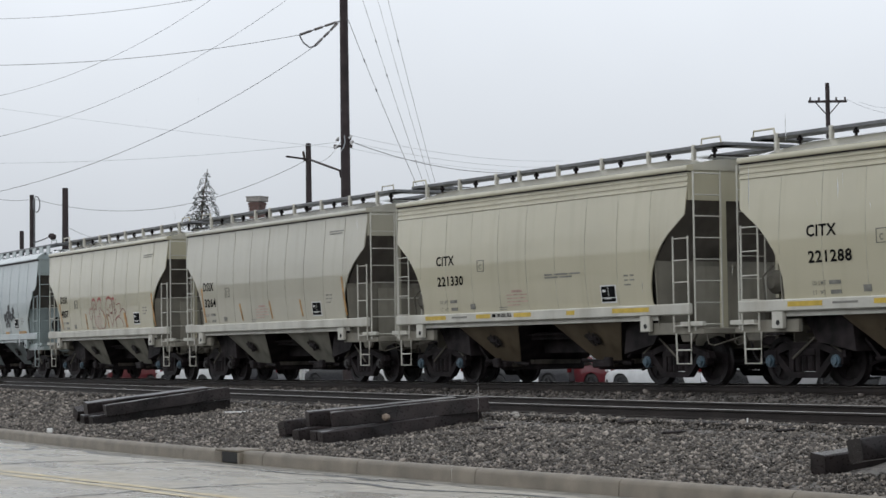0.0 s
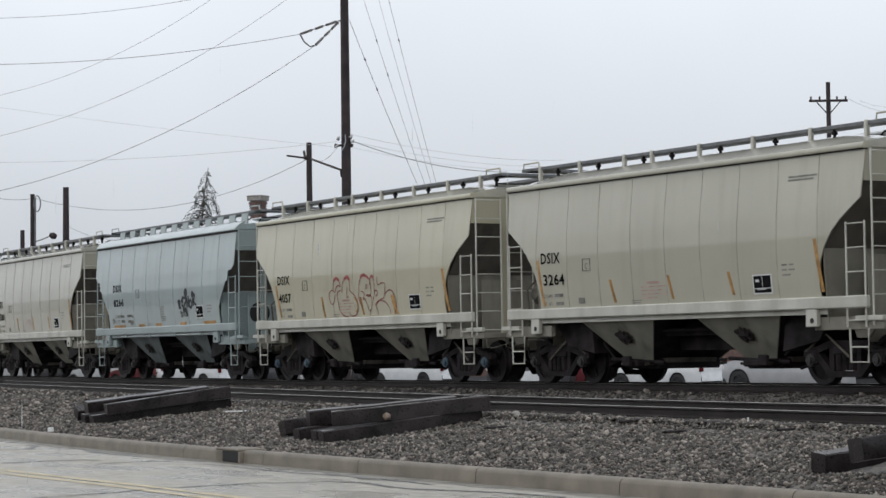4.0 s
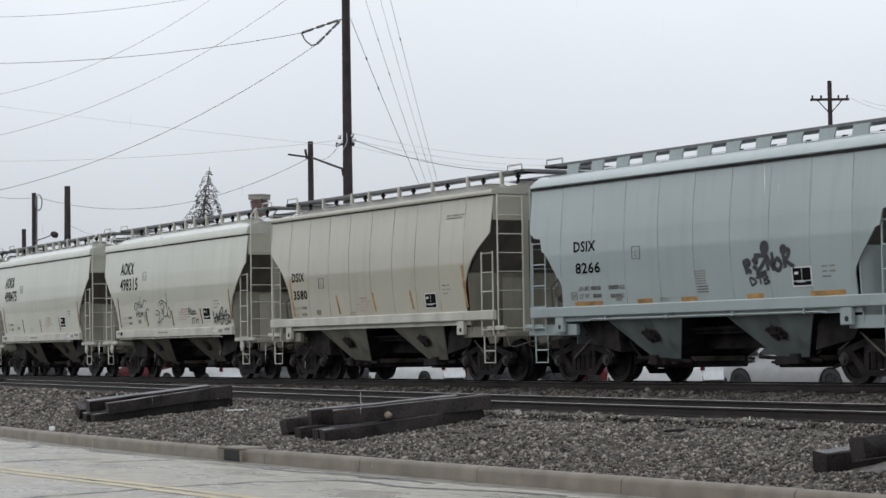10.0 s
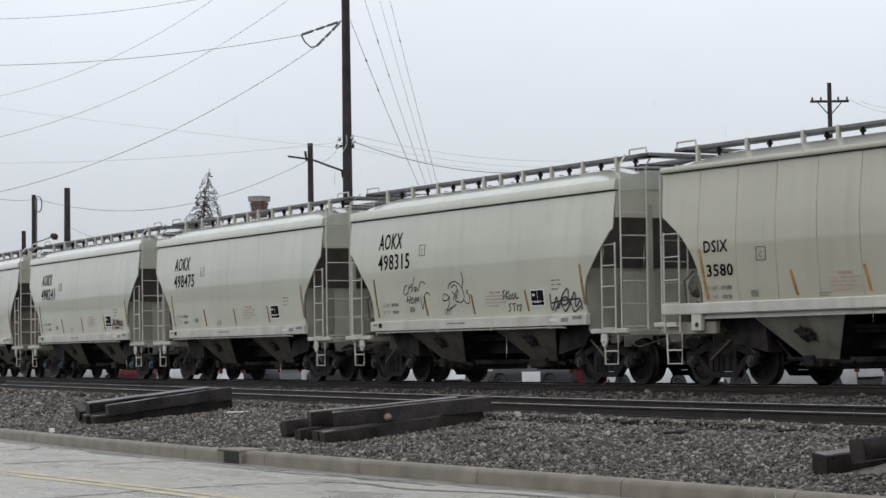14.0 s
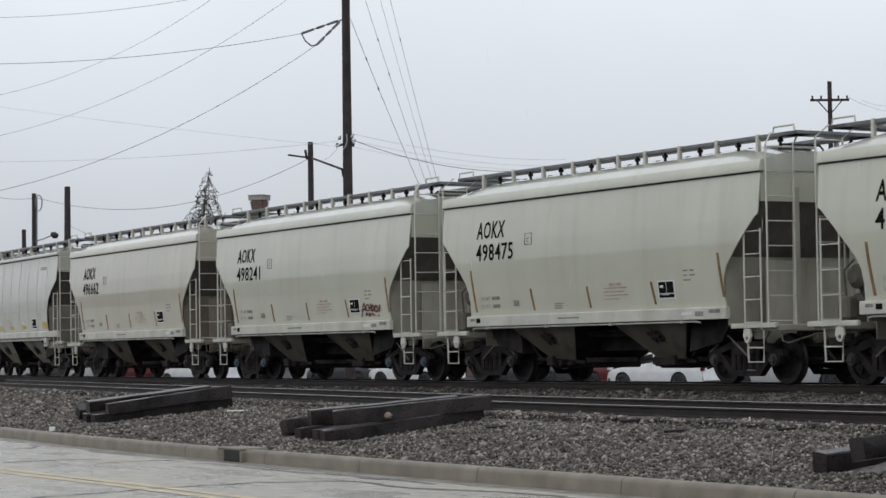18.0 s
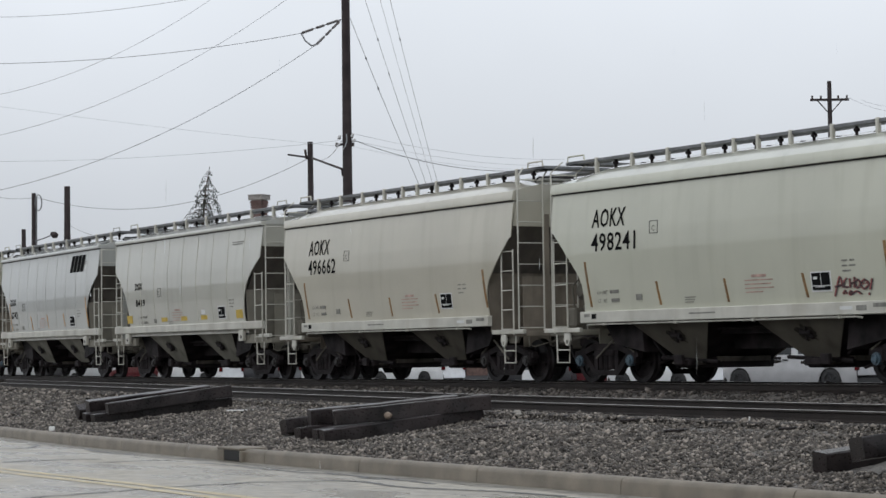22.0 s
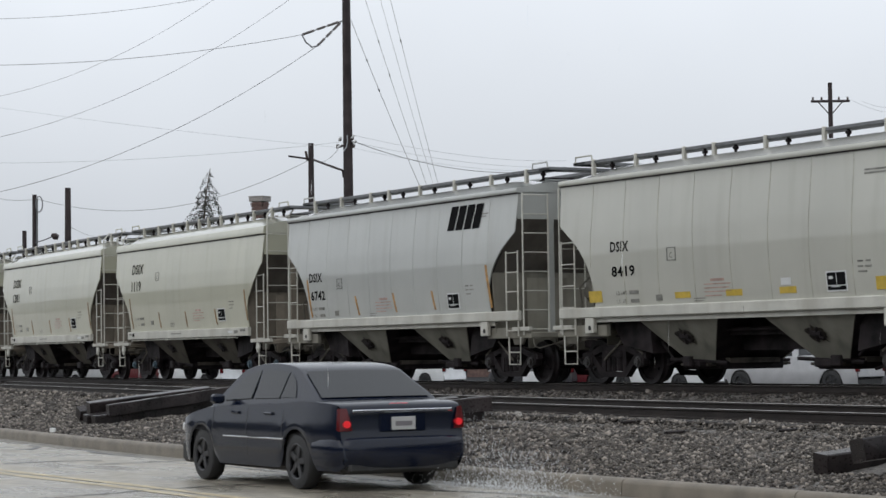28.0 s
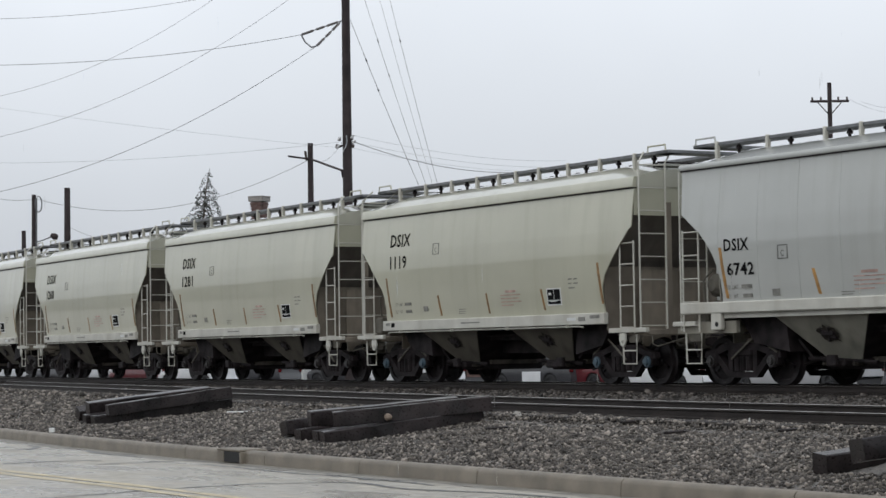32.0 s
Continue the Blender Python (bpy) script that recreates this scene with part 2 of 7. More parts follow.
def wet_road(name, base, puddle):
    """Wet concrete: broad darker damp patches, a water film that is glossier in its hollows."""
    m = bpy.data.materials.new(name)
    m.use_nodes = True
    n, l = m.node_tree.nodes, m.node_tree.links
    b = n["Principled BSDF"]
    tc = n.new("ShaderNodeTexCoord")
    no = n.new("ShaderNodeTexNoise")
    mp = n.new("ShaderNodeMapping")
    mp.inputs["Scale"].default_value = (0.35, 0.9, 1)
    l.new(tc.outputs["Object"], mp.inputs[0])
    l.new(mp.outputs[0], no.inputs["Vector"])
    no.inputs["Scale"].default_value, no.inputs["Detail"].default_value = 1.2, 8
    fine = n.new("ShaderNodeTexNoise")
    fine.inputs["Scale"].default_value, fine.inputs["Detail"].default_value = 26, 5
    l.new(tc.outputs["Object"], fine.inputs["Vector"])
    ramp = n.new("ShaderNodeValToRGB")
    ramp.color_ramp.elements[0].position, ramp.color_ramp.elements[1].position = 0.35, 0.65
    ramp.color_ramp.elements[0].color = (*[c * 0.72 for c in base], 1)
    ramp.color_ramp.elements[1].color = (*[c * 1.1 for c in base], 1)
    l.new(no.outputs[0], ramp.inputs[0])
    mid = n.new("ShaderNodeTexNoise")
    mid.inputs["Scale"].default_value, mid.inputs["Detail"].default_value = 4.5, 9
    l.new(tc.outputs["Object"], mid.inputs["Vector"])
    vr = n.new("ShaderNodeMapRange")
    vr.inputs["From Min"].default_value, vr.inputs["From Max"].default_value = 0.35, 0.65
    vr.inputs["To Min"].default_value, vr.inputs["To Max"].default_value = 0.72, 1.17
    l.new(mid.outputs[0], vr.inputs[0])
    hs = n.new("ShaderNodeHueSaturation")
    l.new(vr.outputs[0], hs.inputs["Value"])
    l.new(ramp.outputs[0], hs.inputs["Color"])
    l.new(hs.outputs[0], b.inputs["Base Color"])
    rr = n.new("ShaderNodeMapRange")
    rr.inputs["From Min"].default_value, rr.inputs["From Max"].default_value = 0.4, 0.62
    rr.inputs["To Min"].default_value, rr.inputs["To Max"].default_value = puddle, puddle + 0.3
    l.new(no.outputs[0], rr.inputs[0])
    l.new(rr.outputs[0], b.inputs["Roughness"])
    bp = n.new("ShaderNodeBump")
    bp.inputs["Strength"].default_value, bp.inputs["Distance"].default_value = 0.5, 0.012
    l.new(fine.outputs[0], bp.inputs["Height"])
    l.new(bp.outputs[0], b.inputs["Normal"])
    return m


GRAVEL = ground_mat("wet_grey_gravel", (0.028, 0.0253, 0.0232), (0.15, 0.138, 0.125), 0.75, 26)


def stone_mat(name, dark, light):
    """Crushed stone: each piece of its own shade, wet faces a little glossy."""
    m = bpy.data.materials.new(name)
    m.use_nodes = True
    n, l = m.node_tree.nodes, m.node_tree.links
    b = n["Principled BSDF"]
    g = n.new("ShaderNodeNewGeometry")
    ramp = n.new("ShaderNodeValToRGB")
    ramp.color_ramp.elements[0].color, ramp.color_ramp.elements[1].color = (*dark, 1), (*light, 1)
    mid = ramp.color_ramp.elements.new(0.75)
    mid.color = (*[(p * 0.66 + q * 0.34) for p, q in zip(dark, light)], 1)
    l.new(g.outputs["Random Per Island"], ramp.inputs[0])
    tc = n.new("ShaderNodeTexCoord")
    no = n.new("ShaderNodeTexNoise")
    no.inputs["Scale"].default_value, no.inputs["Detail"].default_value = 45, 4
    l.new(tc.outputs["Object"], no.inputs["Vector"])
    vr = n.new("ShaderNodeMapRange")
    vr.inputs["To Min"].default_value, vr.inputs["To Max"].default_value = 0.6, 1.4
    l.new(no.outputs[0], vr.inputs[0])
    hs = n.new("ShaderNodeHueSaturation")
    l.new(vr.outputs[0], hs.inputs["Value"])
    l.new(ramp.outputs[0], hs.inputs["Color"])
    l.new(hs.outputs[0], b.inputs["Base Color"])
    b.inputs["Roughness"].default_value = 0.6
    b.inputs["Specular IOR Level"].default_value = 0.3
    return m


STONES = stone_mat("crushed_stone", (0.020, 0.0168, 0.0145), (0.355, 0.312, 0.268))
# same stone, with the shade beside the train put into a darker colour
BALLAST = stone_mat("shade_darkened_ballast", (0.017, 0.0148, 0.0135), (0.19, 0.165, 0.145))
ROAD = wet_road("wet_concrete_road", (0.335, 0.303, 0.247), 0.2)
LOT = mat("wet_lot_asphalt", (0.036, 0.036, 0.038), 0.9, spread=0.3, grain=0.3, bump=0.2, spec=0.1)
HEDGE = mat("dull_winter_trees", (0.07, 0.07, 0.055), 0.9, spread=0.4, grain=0.6, bump=0.3)
CURB = mat("weathered_curb_concrete", (0.18, 0.155, 0.12), 0.55, spread=0.25, grain=2.5, bump=0.3, stain_amount=0.5, stain=(0.16, 0.14, 0.11))
ROCK = mat("brown_rock", (0.22, 0.17, 0.13), 0.8, spread=0.3, grain=12, bump=0.4)
PALE_ROCK = mat("pale_broken_rock", (0.33, 0.31, 0.28), 0.8, spread=0.25, grain=14, bump=0.4)
TAR = mat("crack_sealant", (0.03, 0.03, 0.032), 0.35, spread=0.3, bump=0.1)
ROAD_YELLOW = mat("worn_yellow_line_paint", (0.49, 0.41, 0.255), 0.5, spread=0.2, grain=6, bump=0.1, stain_amount=0.95, stain=(0.34, 0.30, 0.24))
SILT = mat("gutter_silt", (0.17, 0.155, 0.128), 0.5, spread=0.45, grain=5, bump=0.5, fine=45, stain_amount=0.8, stain=(0.30, 0.275, 0.23))
DARK_HOLE = mat("dark_drain_mouth", (0.02, 0.02, 0.02), 0.8, bump=0)
DEBRIS_WHITE = mat("white_litter", (0.75, 0.75, 0.73), 0.6, spread=0.1, bump=0)

# ---- builders ----


class Build:
    """Gathers vertices and faces of one mesh."""

    def __init__(self):
        self.v, self.f = [], []

    def add(self, verts, faces):
        k = len(self.v)
        self.v.extend(tuple(p) for p in verts)
        self.f.extend(tuple(i + k for i in q) for q in faces)
        return self

    def box(self, x0, x1, y0, y1, z0, z1, c=0.0, m=None):
        """A block with edges chamfered by c."""
        if c <= 0:
            vs = [(x, y, z) for x in (x0, x1) for y in (y0, y1) for z in (z0, z1)]
            fs = [(0, 1, 3, 2), (4, 6, 7, 5), (0, 4, 5, 1), (2, 3, 7, 6), (0, 2, 6, 4), (1, 5, 7, 3)]
        else:
            vs, fs, ix = [], [], {}
            lo, hi = (x0, y0, z0), (x1, y1, z1)
            for sx in (0, 1):
                for sy in (0, 1):
                    for sz in (0, 1):
                        s = (sx, sy, sz)
                        for a in range(3):
                            p = [hi[k] - c if s[k] else lo[k] + c for k in range(3)]
                            p[a] = hi[a] if s[a] else lo[a]
                            ix[s, a] = len(vs)
                            vs.append(tuple(p))
                        fs.append((ix[s, 0], ix[s, 1], ix[s, 2]))
            for a in range(3):
                b, d = (a + 1) % 3, (a + 2) % 3

                def corner(va, vb, vd):
                    s = [0, 0, 0]
                    s[a], s[b], s[d] = va, vb, vd
                    return tuple(s)
                for va in (0, 1):
                    fs.append(tuple(ix[corner(va, *q), a] for q in ((0, 0), (1, 0), (1, 1), (0, 1))))
                for vb in (0, 1):
                    for vd in (0, 1):
                        p, q = corner(0, vb, vd), corner(1, vb, vd)
                        fs.append((ix[p, b], ix[q, b], ix[q, d], ix[p, d]))
        if m is not None:
            vs = [m @ Vector(p) for p in vs]
        return self.add(vs, fs)

    def tube(self, pts, r, n=6, closed=False):
        """A round bar through the points."""
        pts = [Vector(p) for p in pts]
        rings = []
        for i, p in enumerate(pts):
            a = pts[max(i - 1, 0)] if not closed else pts[i - 1]
            b = pts[min(i + 1, len(pts) - 1)] if not closed else pts[(i + 1) % len(pts)]
            d = (b - a).normalized()
            u = d.cross(Vector((0, 0, 1)) if abs(d.z) < 0.9 else Vector((1, 0, 0))).normalized()
            w = d.cross(u)
            rr = r[i] if isinstance(r, (list, tuple)) else r
            rings.append([p + (u * math.cos(k * math.tau / n) + w * math.sin(k * math.tau / n)) * rr for k in range(n)])
        vs = [q for ring in rings for q in ring]
        fs, m = [], len(rings)
        for i in range(m if closed else m - 1):
            j = (i + 1) % m
            fs += [(i * n + k, i * n + (k + 1) % n, j * n + (k + 1) % n, j * n + k) for k in range(n)]
        if not closed:
            fs += [tuple(reversed(range(n))), tuple((m - 1) * n + k for k in range(n))]
        return self.add(vs, fs)

    def prism(self, outline, y0, y1):
        """An outline in x and z, drawn out from y0 to y1."""
        n = len(outline)
        vs = [(x, y0, z) for x, z in outline] + [(x, y1, z) for x, z in outline]
        fs = [tuple(range(n)), tuple(reversed(range(n, 2 * n)))]
        fs += [(i, i + n, (i + 1) % n + n, (i + 1) % n) for i in range(n)]
        return self.add(vs, fs)

    def sweep(self, section, path):
        """A closed section (across, up) carried along a path of (point, across) pairs."""
        n = len(section)
        vs = [Vector(p) + Vector(a) * s + Vector((0, 0, u)) for p, a in path for s, u in section]
        fs = []
        for i in range(len(path) - 1):
            fs += [(i * n + k, i * n + (k + 1) % n, (i + 1) * n + (k + 1) % n, (i + 1) * n + k) for k in range(n)]
        fs += [tuple(reversed(range(n))), tuple((len(path) - 1) * n + k for k in range(n))]
        return self.add(vs, fs)

    def mesh(self, name, smooth=False):
        me = bpy.data.meshes.new(name)
        me.from_pydata([tuple(p) for p in self.v], [], self.f)
        bm = bmesh.new()
        bm.from_mesh(me)
        bmesh.ops.recalc_face_normals(bm, faces=bm.faces)
        bm.to_mesh(me)
        bm.free()
        if smooth:
            me.shade_smooth()
            me.set_sharp_from_angle(angle=radians(38))
        me.materials.append(None)
        return me


def put(name, data, material, parent=None, m=None, label=""):
    """Links a mesh as one object with a material of its own, under a thing or a part."""
    if isinstance(data, Build):
        data = data.mesh(name)
    ob = new(name, data)
    if not data.materials:
        data.materials.append(None)
    ob.material_slots[0].link = "OBJECT"
    ob.material_slots[0].material = material
    if parent is not None:
        ob.parent = parent
    if m is not None:
        ob.matrix_basis = m
    if label:
        ob["label"] = label
    return ob


def empty(name, m=None):
    ob = new(name)
    ob.empty_display_size = 0.3
    if m is not None:
        ob.matrix_basis = m
    return ob


# ---- the lie of the land ----
RAIL = 0.854          # top of the rails under the train
SIDING_RAIL = 0.74    # top of the rails of the empty track
BEND, BEND_X, TRACK_Y = 0.002, -40.0, 26.855


def track_y(x):
    d = x - BEND_X
    if abs(d) <= 60:
        return TRACK_Y + BEND / 2 * d * d
    return TRACK_Y + BEND / 2 * 3600 + BEND * 60 * (abs(d) - 60)


def track_slope(x):
    return BEND * max(-60, min(60, x - BEND_X))


def siding_y(x):
    """Middle of the empty track, which closes in on the other towards the west."""
    k = (-(x + 27)) / 4
    soft = k if k > 30 else math.log1p(math.exp(k))
    return 18.75 + 0.133 * 4 * soft


def curb_y(x):
    """Foot of the curb's face."""
    k = (-(x + 34.5)) / 3
    soft = k if k > 30 else math.log1p(math.exp(k))
    return 13.85 + 0.1 * 3 * soft


def land(x, y):
    """Height of the loose ground behind the curb."""
    c, s, t = curb_y(x) + 0.2, siding_y(x), track_y(x)
    keys = [(c - 0.25, -0.3), (c - 0.05, 0.06), (c + 0.25, 0.12), (s - 2.4, 0.39), (s - 1.5, 0.48), (s - 1.3, 0.57), (s + 1.6, 0.58)]
    if t - 2.2 > s + 1.9:
        keys += [(t - 2.2, 0.56)]
    keys += [(max(t - 1.5, s + 2.0), 0.67), (max(t + 1.6, s + 2.1), 0.67), (t + 3.4, 0.25), (t + 6.0, -0.02), (t + 8.0, -0.06)]
    if y <= keys[0][0]:
        return -0.3
    for (a, za), (b, zb) in zip(keys, keys[1:]):
        if y <= b:
            return za + (zb - za) * (y - a) / max(1e-6, b - a)
    return -0.06


def build_land():
    xs = [-2600, -1200, -600, -350, -250, -180, -140, -110] + [-95 + 0.6 * i for i in range(150)] + [0, 15, 40, 90, 200, 500, 1500, 2600]
    b, rows = Build(), 0
    for x in xs:
        c, s, t = curb_y(x), siding_y(x), track_y(x)
        ys = [c, c + 0.16, c + 0.45] + [c + 0.45 + (s - 2.4 - c - 0.45) * k / 8 for k in range(1, 9)]
        ys += [s - 1.9, s - 1.45, s - 0.7, s, s + 0.8, s + 1.6, (s + t) / 2, t - 2.2, t - 1.5, t - 0.7, t, t + 0.8, t + 1.6, t + 3.4, t + 6, t + 8, t + 8.2]
        ys = sorted(ys)
        rows = len(ys)
        for y in ys:
            z = land(x, y)
            near = -100 < x < 0 and c + 0.4 < y < t + 2
            if near:
                z += 0.035 * noise.noise((x * 1.3, y * 1.3, 0)) + 0.02 * noise.noise((x * 4, y * 4, 3))
            b.v.append((x, y, z))
    for i in range(len(xs) - 1):
        for k in range(rows - 1):
            b.f.append((i * rows + k, (i + 1) * rows + k, (i + 1) * rows + k + 1, i * rows + k + 1))
    ob = put("gravel_bed", b.mesh("gravel_bed", True), GRAVEL)
    tagged(ob, "wet grey crushed-stone ballast between road and tracks", "ground", kind="structure")
    # one sheet of paved lot and land that reaches the horizon
    g = Build()
    g.add([(-2600, -2600, -0.35), (2600, -2600, -0.35), (2600, 2600, -0.35), (-2600, 2600, -0.35)], [(0, 1, 2, 3)])
    tagged(put("ground", g, GRAVEL), "wet open land reaching the horizon", "ground", kind="structure")
    g = Build()
    xs = [-2500, -400, -160] + [-150 + 5 * i for i in range(40)] + [60, 400, 2500]
    for x in xs:
        g.v += [(x, track_y(x) + 7.6, -0.045), (x, 160 if abs(x) < 300 else 900, -0.045)]
    g.f = [(2 * i, 2 * i + 2, 2 * i + 3, 2 * i + 1) for i in range(len(xs) - 1)]
    tagged(put("lot_pavement", g, LOT), "wet pale parking lot behind the tracks", "pavement", kind="structure")


GUTTER = -0.045       # height of the road at the curb's foot

# Cracks in the road: points they pass, wander, width.
CRACKS = (
    ([(-32.11, 10.98), (-32.38, 11.52), (-32.47, 12.0), (-32.37, 12.41), (-32.2, 12.6)], 0.03, 0.112),
    ([(-30.99, 12.06), (-31.24, 12.6), (-31.26, 13.16), (-31.3, 13.4)], 0.03, 0.090),
    ([(-36.14, 13.86), (-34.85, 13.61), (-33.16, 13.62)], 0.04, 0.090),
    ([(-37.14, 12.7), (-37.29, 13.26), (-38.2, 13.74), (-39.0, 13.9)], 0.05, 0.090),
    ([(-31.64, 13.59), (-31.25, 13.7), (-30.76, 13.74)], 0.03, 0.075),
    ([(-30.57, 10.96), (-30.71, 11.59)], 0.02, 0.03),
    ([(-23.2, 7.6), (-23.58, 8.42), (-24.0, 9.4), (-24.51, 10.38), (-24.71, 11.28), (-24.84, 11.71), (-24.65, 12.16), (-24.62, 12.61)], 0.03, 0.075),
    ([(-24.62, 12.61), (-24.13, 12.82), (-23.42, 12.75), (-22.74, 12.67), (-22.03, 12.87), (-21.44, 13.11), (-20.2, 13.2)], 0.04, 0.090),
    ([(-30.1, 13.3), (-29.27, 13.36), (-28.24, 13.32), (-27.08, 13.27), (-26.3, 13.31), (-25.69, 13.4), (-24.73, 13.3), (-24.32, 13.4), (-23.2, 13.3)], 0.05, 0.090),
)


def build_road():
    b = Build()
    xs = [-900, -300, -150, -90] + [-80 + 2 * i for i in range(41)] + [10, 60, 300, 900]
    for x in xs:
        b.v += [(x, -9.0, 0.0), (x, 5.0, 0.02), (x, curb_y(x) + 0.02, GUTTER)]
    for i in range(len(xs) - 1):
        for k in (0, 1):
            b.f.append((3 * i + k, 3 * i + 3 + k, 3 * i + 4 + k, 3 * i + 1 + k))
    road = put("road", b.mesh("road", True), ROAD)
    tagged(road, "wet pale concrete street with sealed cracks", "road", kind="structure")

    def strip(name, pts, w, material, z=0.006):
        s = Build()
        for i, p in enumerate(pts):
            a, c = Vector(pts[max(0, i - 1)]), Vector(pts[min(len(pts) - 1, i + 1)])
            d = (c - a).normalized()
            ww = w * (0.7 + 0.6 * random.random())
            n = Vector((-d.y, d.x)) * ww / 2
            s.v += [(p[0] - n.x, p[1] - n.y, z + road_z(*p)), (p[0] + n.x, p[1] + n.y, z + road_z(*p))]
        s.f = [(2 * i, 2 * i + 2, 2 * i + 3, 2 * i + 1) for i in range(len(pts) - 1)]
        return put(name, s, material, road)

    def road_z(x, y):
        return 0.02 * (y + 9) / 14 if y < 5 else GUTTER + (0.02 - GUTTER) * (curb_y(x) - y) / (curb_y(x) - 5)

    for dy in (-0.15, 0.15):
        strip("centre_line", [(-90 + 1.0 * i, 10.23 + dy + 0.02 * math.sin(i)) for i in range(90)], 0.16, ROAD_YELLOW)
    random.seed(5)

    def wander(ctrl, amp):
        return [(x + random.uniform(-amp, amp), y + random.uniform(-amp, amp)) for x, y in smooth_line(ctrl, 8)]
    for ctrl, amp, w in CRACKS:
        strip("sealed_crack", wander(ctrl, amp), w, TAR)
    # silt and grit washed along the foot of the curb
    silt = Build()
    for k in range(190):
        x = -60 + 0.25 * k
        wide = 0.22 + 0.34 * max(0.0, noise.noise((x * 0.45, 2.0, 0.0)) + 0.35) + 0.1 * noise.noise((x * 2.3, 7.0, 0.0))
        for y in (curb_y(x) + 0.01, curb_y(x) - wide):
            silt.v.append((x, y, road_z(x, y) + 0.004))
    silt.f = [(2 * k, 2 * k + 2, 2 * k + 3, 2 * k + 1) for k in range(189)]
    put("gutter_silt", silt, SILT, road, None, "dark wet silt along the curb")
    # curb in cast lengths
    curb = empty("curb")
    tagged(curb, "weathered concrete curb with rounded top, cast in lengths", "curb", kind="structure")
    section = [(0.0, -0.25), (0.02, 0.09), (0.035, 0.125), (0.065, 0.145), (0.17, 0.15), (0.19, 0.145), (0.2, 0.12), (0.2, -0.25)]
    x = -95.0
    random.seed(11)
    while x < -6:
        ln = random.choice((3.0, 3.05, 2.95))
        path = []
        for k in range(5):
            xx = x + 0.008 + (ln - 0.016) * k / 4
            path.append(((xx, curb_y(xx), 0.0), (0, 1, 0)))
        put("curb_length", Build().sweep(section, path).mesh("curb_length", True), CURB, curb)
        x += ln
    # storm drain mouth set in the curb
    inlet = empty("storm_drain", pose(-30.3, curb_y(-30.3), 0, 0, 0, -3))
    tagged(inlet, "concrete storm drain mouth set into the curb", "storm drain")
    put("lintel", Build().box(-0.5, 0.42, -0.03, 0.4, 0.125, 0.165, 0.012), CURB, inlet)
    put("mouth", Build().box(-0.22, 0.38, -0.025, 0.1, -0.03, 0.124, 0.004), DARK_HOLE, inlet)
    put("cheek", Build().box(-0.5, -0.24, -0.03, 0.3, -0.06, 0.124, 0.01), CURB, inlet)
    put("cheek", Build().box(0.39, 0.46, -0.03, 0.3, -0.06, 0.124, 0.01), CURB, inlet)


RAIL_SECTION = [(-0.07, 0.0), (-0.07, 0.012), (-0.012, 0.03), (-0.012, 0.1), (-0.034, 0.112), (-0.034, 0.135), (0.034, 0.135),
                (0.034, 0.112), (0.012, 0.1), (0.012, 0.03), (0.07, 0.012), (0.07, 0.0)]


def build_track(name, label, fy, top, cant, x0, x1, tx0, tx1):
    tr = empty(name)
    tagged(tr, label, "railway track", kind="structure")
    xs = [x0 + (x1 - x0) * i / 160 for i in range(161)]

    def across(x):
        s = (fy(x + 0.5) - fy(x - 0.5))
        return Vector((-s, 1, 0)).normalized()
    for side in (-1, 1):
        z = top + (cant if side > 0 else 0)
        path = [(Vector((x, fy(x), z - 0.14)) + across(x) * side * 0.752, across(x)) for x in xs]
        put("rail", Build().sweep(RAIL_SECTION, path), RAIL_SIDE, tr)
        head = [(-0.026, 0.0), (-0.022, 0.004), (0.022, 0.004), (0.026, 0.0)]
        path = [(Vector((x, fy(x), z - 0.004)) + across(x) * side * 0.752, across(x)) for x in xs]
        put("rail_head", Build().sweep(head, path), RAIL_TOP, tr)
    sleeper = Build().box(-0.115, 0.115, -1.3, 1.3, -0.17, 0.0, 0.012).mesh("sleeper")
    rest = Build()
    random.seed(3)
    x = x0
    while x < x1:
        z = top - 0.14 + random.uniform(-0.008, 0.0)
        a = math.atan(fy(x + 0.5) - fy(x - 0.5)) + random.uniform(-0.012, 0.012)
        m = pose(x, fy(x) + random.uniform(-0.05, 0.05), z, 0, 0, math.degrees(a))
        if tx0 < x < tx1:
            put("sleeper", sleeper, TIE_WOOD, tr, m)
        else:
            rest.box(-0.115, 0.115, -1.3, 1.3, -0.17, 0.0, 0, m)
        x += 0.52
    ob = put("distant_sleepers", rest, TIE_WOOD, tr)
    ob["kind"] = "stuff"


# ---- covered hopper cars ----
HALF_EAVE, HALF_CAR, PITCH, SPEED = 5.684, 6.4428, 12.8855, 4.322
SECTION = [(1.50, 1.24), (1.525, 1.5), (1.57, 1.85), (1.605, 2.25), (1.62, 2.65), (1.61, 3.05), (1.575, 3.45), (1.52, 3.92)]


def half_width(z):
    for (w0, z0), (w1, z1) in zip(SECTION, SECTION[1:]):
        if z <= z1:
            return w0 + (w1 - w0) * max(0, (z - z0)) / (z1 - z0)
    return SECTION[-1][0]


